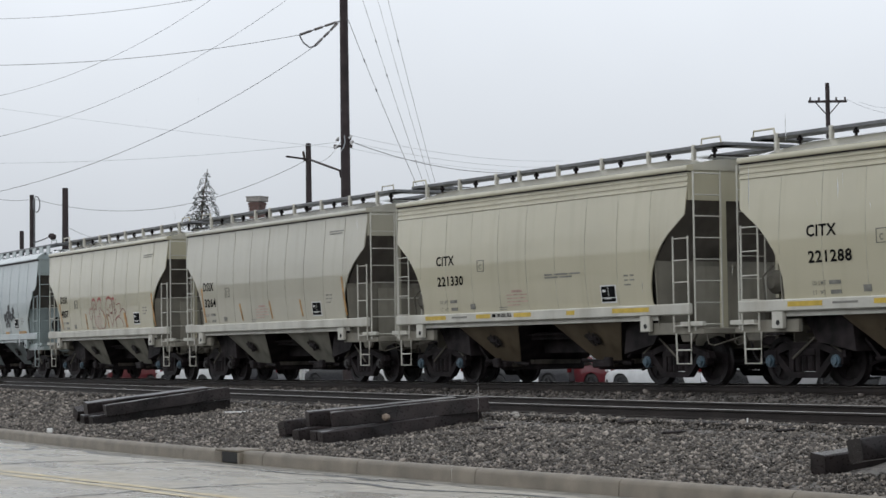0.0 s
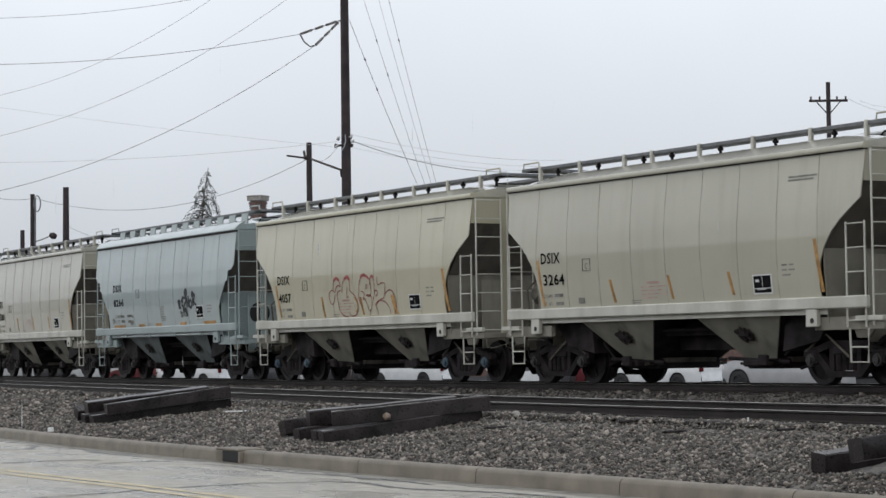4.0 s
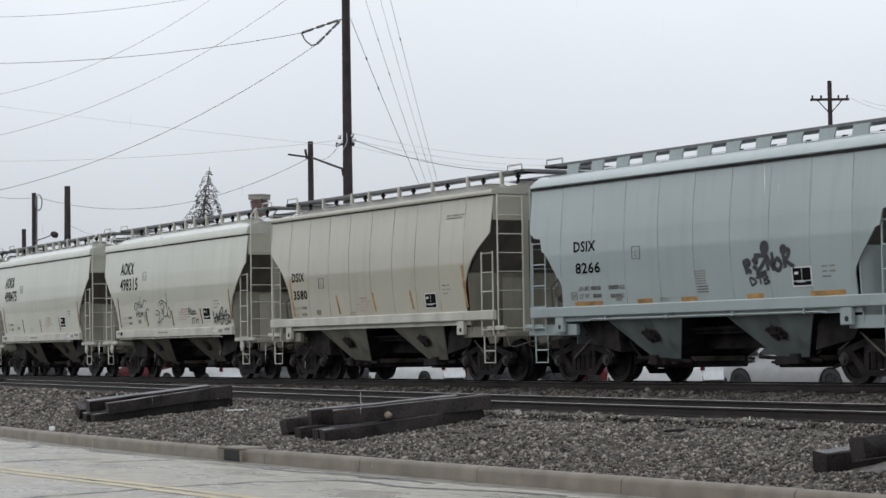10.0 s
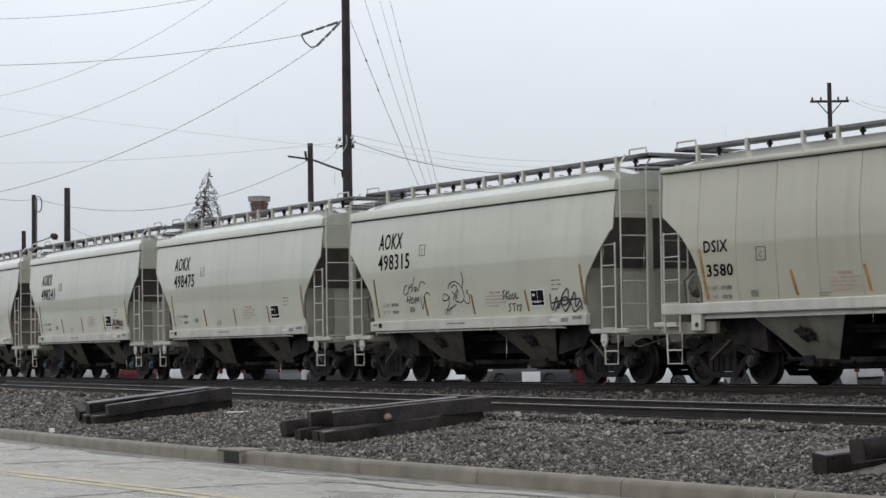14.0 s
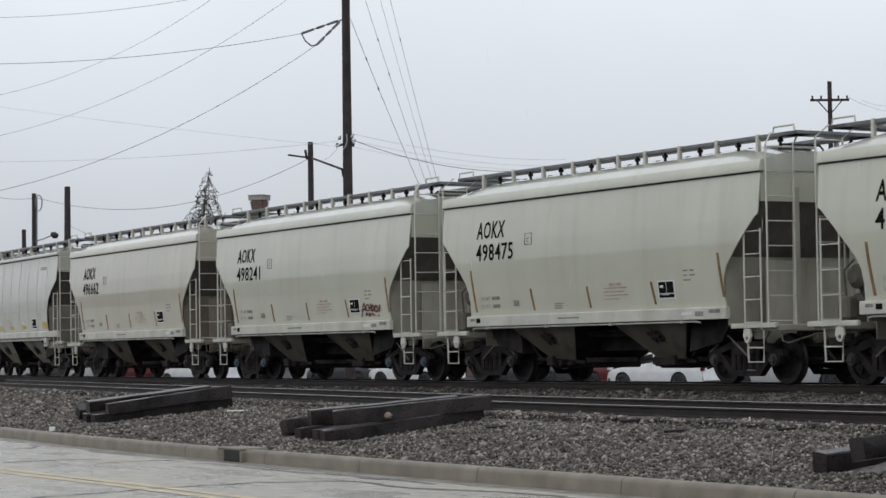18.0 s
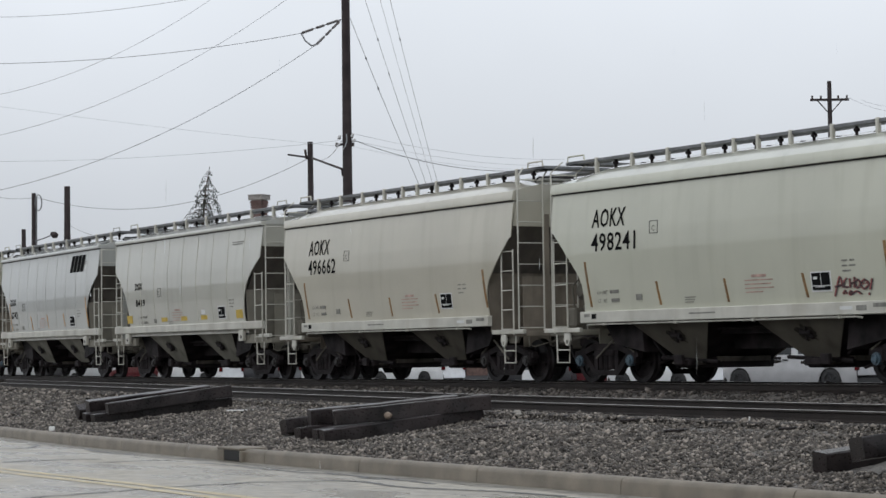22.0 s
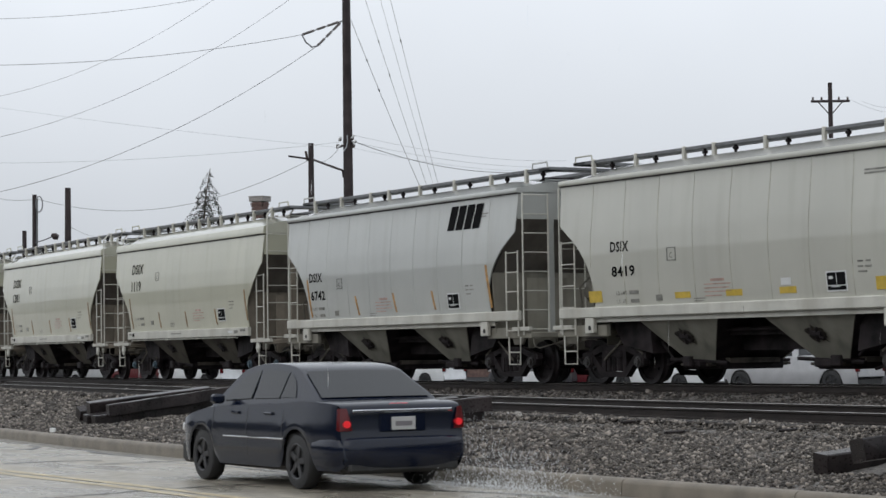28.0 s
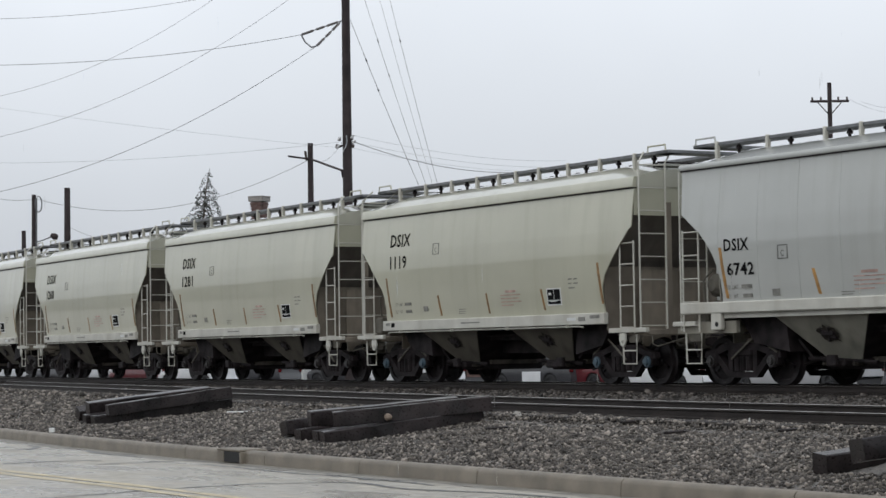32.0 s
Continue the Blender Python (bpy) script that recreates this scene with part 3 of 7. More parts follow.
CUTS = {
    "panel": [(1.24, 4.62), (1.5, 4.585), (1.75, 4.565), (2.0, 4.60), (2.2, 4.70), (2.5, 4.98), (2.8, 5.28), (3.08, 5.58), (3.12, 5.66), (3.92, 5.684)],
    "round": [(1.36, 4.55), (1.5, 4.50), (1.7, 4.47), (1.95, 4.48), (2.2, 4.55), (2.45, 4.68), (2.7, 4.88), (2.9, 5.10), (3.1, 5.40), (3.25, 5.62), (4.12, 5.684)],
    "angled": [(1.36, 4.555), (1.6, 4.52), (1.95, 4.52), (2.05, 4.55), (2.7, 5.10), (2.72, 5.2), (3.0, 5.28), (3.02, 5.5), (3.15, 5.66), (4.12, 5.684)],
}
EAVE = {"panel": 3.90, "round": 4.09, "angled": 4.08}
POSTS = {"panel": [s * x for x in (0.36, 1.3, 2.45, 3.65, 4.9) for s in (-1, 1)], "round": [-5.3, -3.8, -2.2, -1.25, 0.3, 1.95, 3.6, 5.1], "angled": [-4.95 + 0.9 * i for i in range(12)]}


def half_length(cut, z):
    keys = CUTS[cut]
    for (z0, x0), (z1, x1) in zip(keys, keys[1:]):
        if z <= z1:
            return x0 + (x1 - x0) * max(0, z - z0) / (z1 - z0)
    return keys[-1][1]


MESHES = {}


def shared(key, make, smooth=False):
    """One mesh for all alike parts."""
    if key not in MESHES:
        MESHES[key] = make().mesh(key if isinstance(key, str) else key[0], smooth)
    return MESHES[key]


def side_sheet(cut, sign):
    """The bulging side with its cut-away ends, 25 mm thick."""
    b = Build()
    low, high = CUTS[cut][0][0], CUTS[cut][-1][0]
    zs = sorted(set([z for z, _ in CUTS[cut]] + [z for _, z in SECTION if low < z < high] + [1.75, 2.1, 2.35, 2.6, 2.9, 3.2, 3.6, 3.75]))
    n = 24
    for off in (0.0, -0.025):
        for z in zs:
            hl = half_length(cut, z)
            for i in range(n + 1):
                x = -hl + 2 * hl * i / n
                dent = 0.006 * noise.noise((x * 0.9, sign * 3.0, z * 0.9))
                b.v.append((x, sign * (half_width(z) + off + dent), z))
    k, w = len(zs) * (n + 1), n + 1
    for r in range(len(zs) - 1):
        for i in range(n):
            q = (r * w + i, r * w + i + 1, (r + 1) * w + i + 1, (r + 1) * w + i)
            b.f.append(q)
            b.f.append(tuple(j + k for j in reversed(q)))
        for i in (0, n):
            b.f.append((r * w + i, (r + 1) * w + i, (r + 1) * w + i + k, r * w + i + k))
    for r in (0, len(zs) - 1):
        for i in range(n):
            b.f.append((r * w + i, r * w + i + 1, r * w + i + 1 + k, r * w + i + k))
    return b


def roof(cut):
    b = Build()
    h, top = HALF_EAVE, EAVE[cut] + (0.2 if cut == "panel" else 0.16)
    sec = [(1.49, EAVE[cut] + 0.02), (1.49, top), (1.3, top + (4.47 - top) * 0.38), (1.05, top + (4.47 - top) * 0.7), (0.8, top + (4.47 - top) * 0.88), (0.5, top + (4.47 - top) * 0.97), (0, 4.47)]
    if cut == "round":
        e = EAVE[cut]
        top = e + 0.03
        sec = [(1.45, e + 0.02), (1.45, e + 0.115), (1.2, e + 0.225), (0.98, e + 0.315), (0.75, e + 0.36), (0.4, e + 0.385), (0, e + 0.39)]
    elif cut != "panel":
        e = EAVE[cut]
        top = e + 0.09
        sec = [(1.45, e + 0.02), (1.45, top), (1.26, e + 0.245), (1.05, e + 0.295), (0.8, e + 0.335), (0.5, e + 0.365), (0, e + 0.38)]
    sec = sec + [(-y, z) for y, z in reversed(sec[:-1])]
    xs = [-h, -h + 0.4, -h + 0.8, -h + 1.25] + [-h + 1.25 + (2 * h - 2.5) * k / 18 for k in range(1, 18)] + [h - 1.25, h - 0.8, h - 0.4, h]
    low = sec[1][1]
    for x in xs:
        dip = 0.5 * max(0.0, (abs(x) - h + 1.25) / 1.25)
        b.v += [(x, y, z if z <= low else low + (z - low) * (1 - dip) + 0.004 * noise.noise((x * 1.1, y * 2, 5))) for y, z in sec]
    n = len(sec)
    for i in range(len(xs) - 1):
        b.f += [(i * n + k, i * n + k + 1, (i + 1) * n + k + 1, (i + 1) * n + k) for k in range(n - 1)]
    b.f += [tuple(range(n)), tuple(range((len(xs) - 1) * n, len(xs) * n))]
    return b


def fascia(sign, cut):
    """Pressed top chord along the eave."""
    e = EAVE[cut]
    if cut == "panel":
        s = [(1.50, e), (1.575, e + 0.005), (1.58, e + 0.03), (1.545, e + 0.19), (1.53, e + 0.21), (1.48, e + 0.215)]
    elif cut == "round":
        s = [(1.42, e), (1.565, e), (1.578, e + 0.02), (1.575, e + 0.075), (1.555, e + 0.105), (1.49, e + 0.118), (1.42, e + 0.105)]
    else:
        s = [(1.46, e), (1.56, e), (1.568, e + 0.02), (1.555, e + 0.045), (1.50, e + 0.105), (1.41, e + 0.18), (1.28, e + 0.25), (1.22, e + 0.26)]
    return Build().sweep([(y * sign, z) for y, z in s], [((x, 0, 0), (0, 1, 0)) for x in (-HALF_EAVE - 0.02, HALF_EAVE + 0.02)])


def plate(p, thick):
    """A flat four-cornered plate with thickness."""
    a, c, d, e = (Vector(q) for q in p)
    n = (c - a).cross(e - a).normalized() * thick
    return Build().add([a, c, d, e, a + n, c + n, d + n, e + n], [(0, 1, 2, 3), (7, 6, 5, 4), (0, 4, 5, 1), (1, 5, 6, 2), (2, 6, 7, 3), (3, 7, 4, 0)])


def hopper_side(s, z=1.3):
    """The pale outer sheet of an outlet bay."""
    return plate([(-1.33, 1.46 * s, z), (1.33, 1.46 * s, z), (0.40, 0.80 * s, 0.46), (-0.40, 0.80 * s, 0.46)], 0.02 * s)


def hopper_slope(s):
    """The near-black sloping sheet of an outlet bay."""
    return plate([(1.32 * s, -1.44, 1.3), (1.32 * s, 1.44, 1.3), (0.39 * s, 0.79, 0.46), (0.39 * s, -0.79, 0.46)], 0.02 * s)


def gate():
    b = Build().box(-0.6, 0.6, -0.62, 0.62, 0.42, 0.52, 0.01)
    b.box(-0.42, 0.42, -0.95, 0.95, 0.36, 0.42, 0.01)
    for x in (-0.4, 0.4):
        b.tube([(x, -1.02, 0.40), (x, 1.02, 0.40)], 0.03)
    return b


def stile(pts, r=0.020):
    return Build().tube(pts, r, 6)


def side_pipe(s, x0, x1, z):
    """Air pipe hung in clips under a side sill."""
    b = Build().tube([(x0, 1.53 * s, z - 0.02), (x0 + 0.12, 1.55 * s, z), (x1 - 0.12, 1.55 * s, z), (x1, 1.53 * s, z - 0.02)], 0.019)
    for i in range(4):
        x = x0 + 0.63 + i * (x1 - x0 - 1.2) / 3
        b.box(x - 0.025, x + 0.025, 1.55 * s - 0.032, 1.55 * s + 0.032, z - 0.03, z + 0.07, 0.005)
    return b


def side_frame():
    """Cast truck side: arched top, dipped tension member and windows either side of the springs."""
    b = Build()
    b.prism([(-1.12, 0.52), (-1.1, 0.64), (-0.75, 0.70), (-0.42, 0.80), (0.42, 0.80), (0.75, 0.70), (1.1, 0.64), (1.12, 0.52), (0.8, 0.56), (0.45, 0.66), (-0.45, 0.66), (-0.8, 0.56)], -0.07, 0.07)
    b.prism([(-0.86, 0.56), (-0.7, 0.58), (-0.34, 0.26), (0.34, 0.26), (0.7, 0.58), (0.86, 0.56), (0.42, 0.15), (-0.42, 0.15)], -0.07, 0.07)
    for s in (-1, 1):
        b.box(s * 0.36 - 0.06, s * 0.36 + 0.06, -0.06, 0.06, 0.24, 0.68)
        b.box(s * 0.889 - 0.15, s * 0.889 + 0.15, -0.09, 0.09, 0.38, 0.66, 0.02)
    for s in (-0.17, 0, 0.17):
        b.tube([(s, -0.03, 0.27), (s, -0.03, 0.55)], 0.07, 8)
    b.box(-0.3, 0.3, -0.1, 0.1, 0.55, 0.68, 0.02)
    return b


def wheelset():
    b = Build()
    n = 28
    for s in (-1, 1):
        prof = [(0.0, 0.06), (0.09, 0.06), (0.11, 0.02), (0.34, 0.0), (0.36, 0.035), (0.452, 0.04), (0.457, -0.03), (0.487, -0.06), (0.487, -0.09), (0.36, -0.09), (0.34, -0.05), (0.11, -0.06), (0.09, -0.09), (0.0, -0.09)]
        k = len(b.v)
        for i in range(n):
            a = i * math.tau / n
            for r, w in prof:
                b.v.append((r * math.cos(a), s * (0.76 + w), r * math.sin(a)))
        m = len(prof)
        for i in range(n):
            j = (i + 1) % n
            b.f += [(k + i * m + q, k + i * m + q + 1, k + j * m + q + 1, k + j * m + q) for q in range(m - 1)]
        for i in range(3):
            a = i * math.tau / 3
            b.box(0.16, 0.30, -0.012, 0.012, -0.03, 0.03, 0, pose(0, s * 0.79, 0, 0, math.degrees(a), 0))
    b.tube([(0, -1.0, 0), (0, 1.0, 0)], 0.085, 10)
    return b


def bearing_cap():
    b = Build()
    b.tube([(0, -0.05, 0), (0, 0.06, 0)], 0.115, 12)
    b.tube([(0, -0.09, 0), (0, -0.04, 0)], 0.075, 12)
    for i in range(3):
        a = i * math.tau / 3
        b.tube([(0.05 * math.cos(a), -0.105, 0.05 * math.sin(a)), (0.05 * math.cos(a), -0.08, 0.05 * math.sin(a))], 0.016, 6)
    return b


def on_side(verts, sign=-1, lift=0.006):
    """Lays points given by x and z on the bulging side."""
    return [(x, sign * (half_width(z) + lift), z) for x, z in verts]


def decal_rect(x0, x1, z0, z1, lean=0.0, lift=0.008):
    """A thin decal or tape that follows the side; lean shifts its foot along the car."""
    b = Build()
    n = max(1, int((z1 - z0) / 0.12))
    for i in range(n + 1):
        z = z0 + (z1 - z0) * i / n
        s = lean * (1 - i / n)
        for x in (x0, x1):
            b.v += on_side([(x + s, z)], -1, lift) + on_side([(x + s, z)], -1, 0.0)
    for i in range(n):
        q = 4 * i
        b.f += [(q, q + 2, q + 6, q + 4), (q, q + 4, q + 5, q + 1), (q + 2, q + 3, q + 7, q + 6)]
    return b


def text_mesh(text, height, squeeze=0.85, slant=0.0, bold=0.0):
    key = ("lettering", text, height, squeeze, slant, bold)
    if key not in MESHES:
        cu = bpy.data.curves.new("lettering", "FONT")
        cu.body, cu.size, cu.shear, cu.offset = text, height / 0.69, slant, bold
        cu.resolution_u = 2
        cu.space_character = 1.08
        ob = bpy.data.objects.new("lettering", cu)
        scene.collection.objects.link(ob)
        dg = bpy.context.evaluated_depsgraph_get()
        me = bpy.data.meshes.new_from_object(ob.evaluated_get(dg))
        bpy.data.objects.remove(ob)
        MESHES[key] = ([(v.co.x * squeeze, v.co.y) for v in me.vertices], [tuple(p.vertices) for p in me.polygons])
        bpy.data.meshes.remove(me)
    return MESHES[key]


def lettering(car, text, x, z, height, material, width=0.0, slant=0.0, bold=0.003, name="lettering", lift=0.008):
    """Painted letters on the side, stretched to a given width."""
    vs, fs = text_mesh(text, height, 1.0, slant, bold)
    if not vs:
        return
    x0, x1 = min(v[0] for v in vs), max(v[0] for v in vs)
    k = width / (x1 - x0) if width else 0.8
    # letters are told apart by the gaps between them
    runs = []
    for f in sorted(fs, key=lambda f: min(vs[q][0] for q in f)):
        lo, hi = min(vs[q][0] for q in f), max(vs[q][0] for q in f)
        if height > 0.15 and (not runs or lo > runs[-1][0] + 1e-4) or not runs:
            runs.append([hi, []])
        runs[-1][0] = max(runs[-1][0], hi)
        runs[-1][1].append(f)
    for _, faces in runs:
        used = sorted({q for f in faces for q in f})
        at = {q: n for n, q in enumerate(used)}
        me = bpy.data.meshes.new(name)
        me.from_pydata(on_side([(x + (vs[q][0] - x0) * k, z + vs[q][1]) for q in used], -1, lift), [], [tuple(at[q] for q in f) for f in faces])
        me.materials.append(None)
        put(name, me, material, car)


def bars(car, x, z, widths, rows, height, gap, material, name="small_print"):
    """Print too small to read: rows of plain bars."""
    for r in range(rows):
        u = x
        for w in widths[r % len(widths)]:
            if w > 0:
                put(name, decal_rect(u, u + w, z - r * (height + gap) - height, z - r * (height + gap)), material, car)
            u += abs(w) + 0.07


def ribbon(car, pts, width, material, name, label="", lift=0.011):
    """A sprayed stroke through points in x and z."""
    b = Build()
    n = len(pts)
    for i, p in enumerate(pts):
        a, c = Vector(pts[max(0, i - 1)]), Vector(pts[min(n - 1, i + 1)])
        d = (c - a)
        d = d.normalized() if d.length else Vector((1, 0))
        w = Vector((-d.y, d.x)) * width / 2
        b.v += on_side([(p[0] - w.x, p[1] - w.y), (p[0] + w.x, p[1] + w.y)], -1, lift)
    b.f = [(2 * i, 2 * i + 2, 2 * i + 3, 2 * i + 1) for i in range(n - 1)]
    return put(name, b, material, car, None, label)


def smooth_line(ctrl, steps=7):
    """A soft curve through control points."""
    out = []
    for i in range(len(ctrl) - 1):
        p0, p1, p2, p3 = (Vector(ctrl[max(0, min(len(ctrl) - 1, i + k))]) for k in (-1, 0, 1, 2))
        for s in range(steps):
            t = s / steps
            out.append(tuple(0.5 * ((2 * p1) + (p2 - p0) * t + (2 * p0 - 5 * p1 + 4 * p2 - p3) * t * t + (3 * p1 - p0 - 3 * p2 + p3) * t ** 3)))
    out.append(tuple(ctrl[-1]))
    return out


WHEELS = []     # (wheelset, car)
CARS = []


def ladder(car, a, b, z0, z1, rungs, paint, top=None, name="ladder"):
    """Two stiles and rungs between the feet a and b (x, y)."""
    lad = empty(name)
    lad.parent = car
    for p in (a, b):
        pts = [(p[0], p[1], z0), (p[0], p[1], z1)] + ([(p[0] + q[0], p[1] + q[1], q[2]) for q in top] if top else [])
        put("stile", stile(pts), paint, lad)
    for i in range(rungs):
        z = z0 + 0.12 + (z1 - z0 - 0.16) * i / max(1, rungs - 1)
        put("rung", Build().tube([(a[0], a[1], z), (b[0], b[1], z)], 0.014, 6), paint, lad)
    return lad


ROOFS = {m.name: wet_roof("wet_roof_" + m.name, c) for m, c in (
    (CREAM, (0.44, 0.42, 0.34)), (WARM, (0.40, 0.385, 0.33)), (GREEN_GREY, (0.47, 0.475, 0.41)), (OLIVE_CREAM, (0.44, 0.435, 0.355)), (BEIGE, (0.45, 0.43, 0.36)),
    (WARM_GREY, (0.42, 0.42, 0.39)), (LIGHT_GREY, (0.41, 0.42, 0.40)), (BLUE_GREY, (0.30, 0.36, 0.37)))}


def grease_patch(s):
    """Irregular grease mark round the gate drive, on the plane of the bay's outer sheet."""
    rng = random.Random(4)
    a, c = Vector((0, 1.46 * s, 1.3)), Vector((0, 0.80 * s, 0.46))
    down = (c - a).normalized()
    out = Vector((1, 0, 0)).cross(down).normalized()
    out = out if out.y * s > 0 else -out
    mid = a.lerp(c, 0.42) + out * 0.03
    b = Build()
    n = 22
    ring = [(0.30 * math.cos(k * math.tau / n) * rng.uniform(0.55, 1.15), 0.20 * math.sin(k * math.tau / n) * rng.uniform(0.5, 1.2)) for k in range(n)]
    b.v = [tuple(mid)] + [tuple(mid + Vector((1, 0, 0)) * u + down * (v + 0.15 * u)) for u, v in ring]
    b.f = [(0, k + 1, (k + 1) % n + 1) for k in range(n)]
    return b


def lug():
    """Tie-down lug with its eye."""
    b = Build()
    n = 16
    outer = [(0.085 * math.cos(k * math.tau / n), 0.85 + 0.085 * math.sin(k * math.tau / n)) for k in range(n)]
    outer = [(x * (1.0 if z < 0.86 else 1.5), z if z < 0.9 else 1.03) for x, z in outer]
    inner = [(0.038 * math.cos(k * math.tau / n), 0.845 + 0.045 * math.sin(k * math.tau / n)) for k in range(n)]
    for y in (-0.02, 0.02):
        b.v += [(x, y, z) for x, z in outer] + [(x, y, z) for x, z in inner]
    for k in range(n):
        j = (k + 1) % n
        b.f += [(k, j, n + j, n + k), (2 * n + k, 3 * n + k, 3 * n + j, 2 * n + j), (k, 2 * n + k, 2 * n + j, j), (n + k, n + j, 3 * n + j, 3 * n + k)]
    return b


def hopper_car(cut, paint, trim, label, cap=None, end_paint=None, bay=None):
    """A two-bay covered hopper car; x runs along the track, z starts at the rail."""
    car = empty("hopper_car")
    end_paint = end_paint or (ROUND_END if cut == "round" else GREYED_END if paint.name == GREEN_GREY.name else BROWN_DUST)
    tagged(car, label, "rail car", "cars of the freight train")
    for s in (-1, 1):
        put("side_sheet", shared(("side_sheet", cut, s), lambda: side_sheet(cut, s), True), paint, car)
        put("top_chord", shared(("top_chord", cut, s), lambda: fascia(s, cut), True), paint, car)
        # dark strip along the eave seam, standing in for shade under the lip
        put("eave_seam", shared(("eave_seam", cut, s), lambda: Build().box(-HALF_EAVE, HALF_EAVE, min(1.46 * s, 1.553 * s), max(1.46 * s, 1.553 * s), EAVE[cut] - (0.05 if cut == "angled" else 0.022), EAVE[cut] - 0.002)), GRIME, car)
    put("roof", shared(("roof", cut), lambda: roof(cut), True), ROOFS[paint.name], car)
    for s in (-1, 1):
        e, ez = HALF_EAVE * s, 3.35 if cut == "panel" else 3.53
        put("end_sheet", shared(("end_sheet", s, cut), lambda: plate([(e - 0.03 * s, -1.52, ez), (e - 0.03 * s, 1.52, ez), (e - 0.03 * s, 1.49, 4.12), (e - 0.03 * s, -1.49, 4.12)], -0.03 * s)), paint, car)
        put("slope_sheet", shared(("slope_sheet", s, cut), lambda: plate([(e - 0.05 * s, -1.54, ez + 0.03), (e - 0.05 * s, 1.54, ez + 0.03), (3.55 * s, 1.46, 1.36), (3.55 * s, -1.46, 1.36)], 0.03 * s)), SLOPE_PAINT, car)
        k = 4.6 * s
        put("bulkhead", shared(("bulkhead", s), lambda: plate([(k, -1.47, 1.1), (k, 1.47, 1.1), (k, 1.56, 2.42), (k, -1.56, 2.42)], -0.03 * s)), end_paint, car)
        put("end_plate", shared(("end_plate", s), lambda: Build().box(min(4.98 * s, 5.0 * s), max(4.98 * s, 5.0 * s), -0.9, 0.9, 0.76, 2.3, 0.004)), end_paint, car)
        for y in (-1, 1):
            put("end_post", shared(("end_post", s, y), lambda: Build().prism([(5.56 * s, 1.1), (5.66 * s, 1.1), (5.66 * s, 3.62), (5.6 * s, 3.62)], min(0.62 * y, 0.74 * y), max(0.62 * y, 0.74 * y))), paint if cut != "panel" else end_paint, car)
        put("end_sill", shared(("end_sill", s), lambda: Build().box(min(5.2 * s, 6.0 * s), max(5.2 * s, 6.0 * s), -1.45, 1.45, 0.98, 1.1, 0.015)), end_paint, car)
        for e in (-1, 1):
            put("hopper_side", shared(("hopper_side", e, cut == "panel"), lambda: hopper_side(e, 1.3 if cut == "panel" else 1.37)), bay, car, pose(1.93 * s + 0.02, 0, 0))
            put("grease_stain", shared(("grease_stain", e), lambda: grease_patch(e)), GREASE, car, pose(1.93 * s + 0.02, 0, 0), "black grease round the gate drive")
            put("gate_drive", shared(("gate_drive", e), lambda: Build().box(-0.16, 0.14, min(1.19 * e, 1.27 * e), max(1.19 * e, 1.27 * e), 0.9, 0.98, 0.01).tube([(-0.2, 1.25 * e, 1.03), (0.18, 1.22 * e, 0.84)], 0.03).tube([(0.0, 1.2 * e, 0.8), (0.05, 1.28 * e, 1.05)], 0.025)), GRIME, car, pose(1.93 * s + 0.02, 0, 0))
            put("hopper_slope", shared(("hopper_slope", e), lambda: hopper_slope(e)), GRIME, car, pose(1.93 * s + 0.02, 0, 0), "near-black sloping sheet")
        put("outlet_gate", shared("outlet_gate", gate), GATE_STEEL, car, pose(1.93 * s + 0.02, 0, 0))
        put("coupler", shared("coupler", lambda: Build().box(-0.45, 0.33, -0.09, 0.09, 0.76, 0.96, 0.03).box(0.2, 0.44, -0.17, 0.15, 0.72, 1.0, 0.05)), GRIME, car, pose(6.0 * s, 0, 0, 0, 0, 0 if s > 0 else 180))
        put("brake_hose", shared("brake_hose", lambda: Build().tube([(0, -0.3, 0.85), (0.1, -0.32, 0.6), (0.25, -0.3, 0.42), (0.42, -0.2, 0.4)], 0.025)), DARK_STEEL, car, pose(5.95 * s, 0, 0, 0, 0, 0 if s > 0 else 180))
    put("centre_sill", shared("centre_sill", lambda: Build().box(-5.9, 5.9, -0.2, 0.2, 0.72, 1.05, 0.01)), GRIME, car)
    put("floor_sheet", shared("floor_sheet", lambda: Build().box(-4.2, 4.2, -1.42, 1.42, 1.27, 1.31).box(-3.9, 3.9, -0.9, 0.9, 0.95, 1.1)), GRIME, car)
    # near-black block added to stand in for the shade between the bays
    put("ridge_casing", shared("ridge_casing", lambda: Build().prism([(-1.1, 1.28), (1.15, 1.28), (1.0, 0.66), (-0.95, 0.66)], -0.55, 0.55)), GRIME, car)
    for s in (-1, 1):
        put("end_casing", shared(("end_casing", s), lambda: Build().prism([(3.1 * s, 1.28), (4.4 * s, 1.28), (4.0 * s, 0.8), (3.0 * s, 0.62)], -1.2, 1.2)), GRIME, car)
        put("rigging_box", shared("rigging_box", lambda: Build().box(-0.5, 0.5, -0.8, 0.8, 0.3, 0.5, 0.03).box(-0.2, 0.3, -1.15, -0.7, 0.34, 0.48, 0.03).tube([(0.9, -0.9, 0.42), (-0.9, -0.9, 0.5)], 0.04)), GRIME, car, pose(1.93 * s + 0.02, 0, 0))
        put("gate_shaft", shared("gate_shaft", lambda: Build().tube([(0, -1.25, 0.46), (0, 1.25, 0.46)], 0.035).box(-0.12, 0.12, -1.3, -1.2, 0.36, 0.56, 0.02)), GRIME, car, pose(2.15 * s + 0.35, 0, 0))
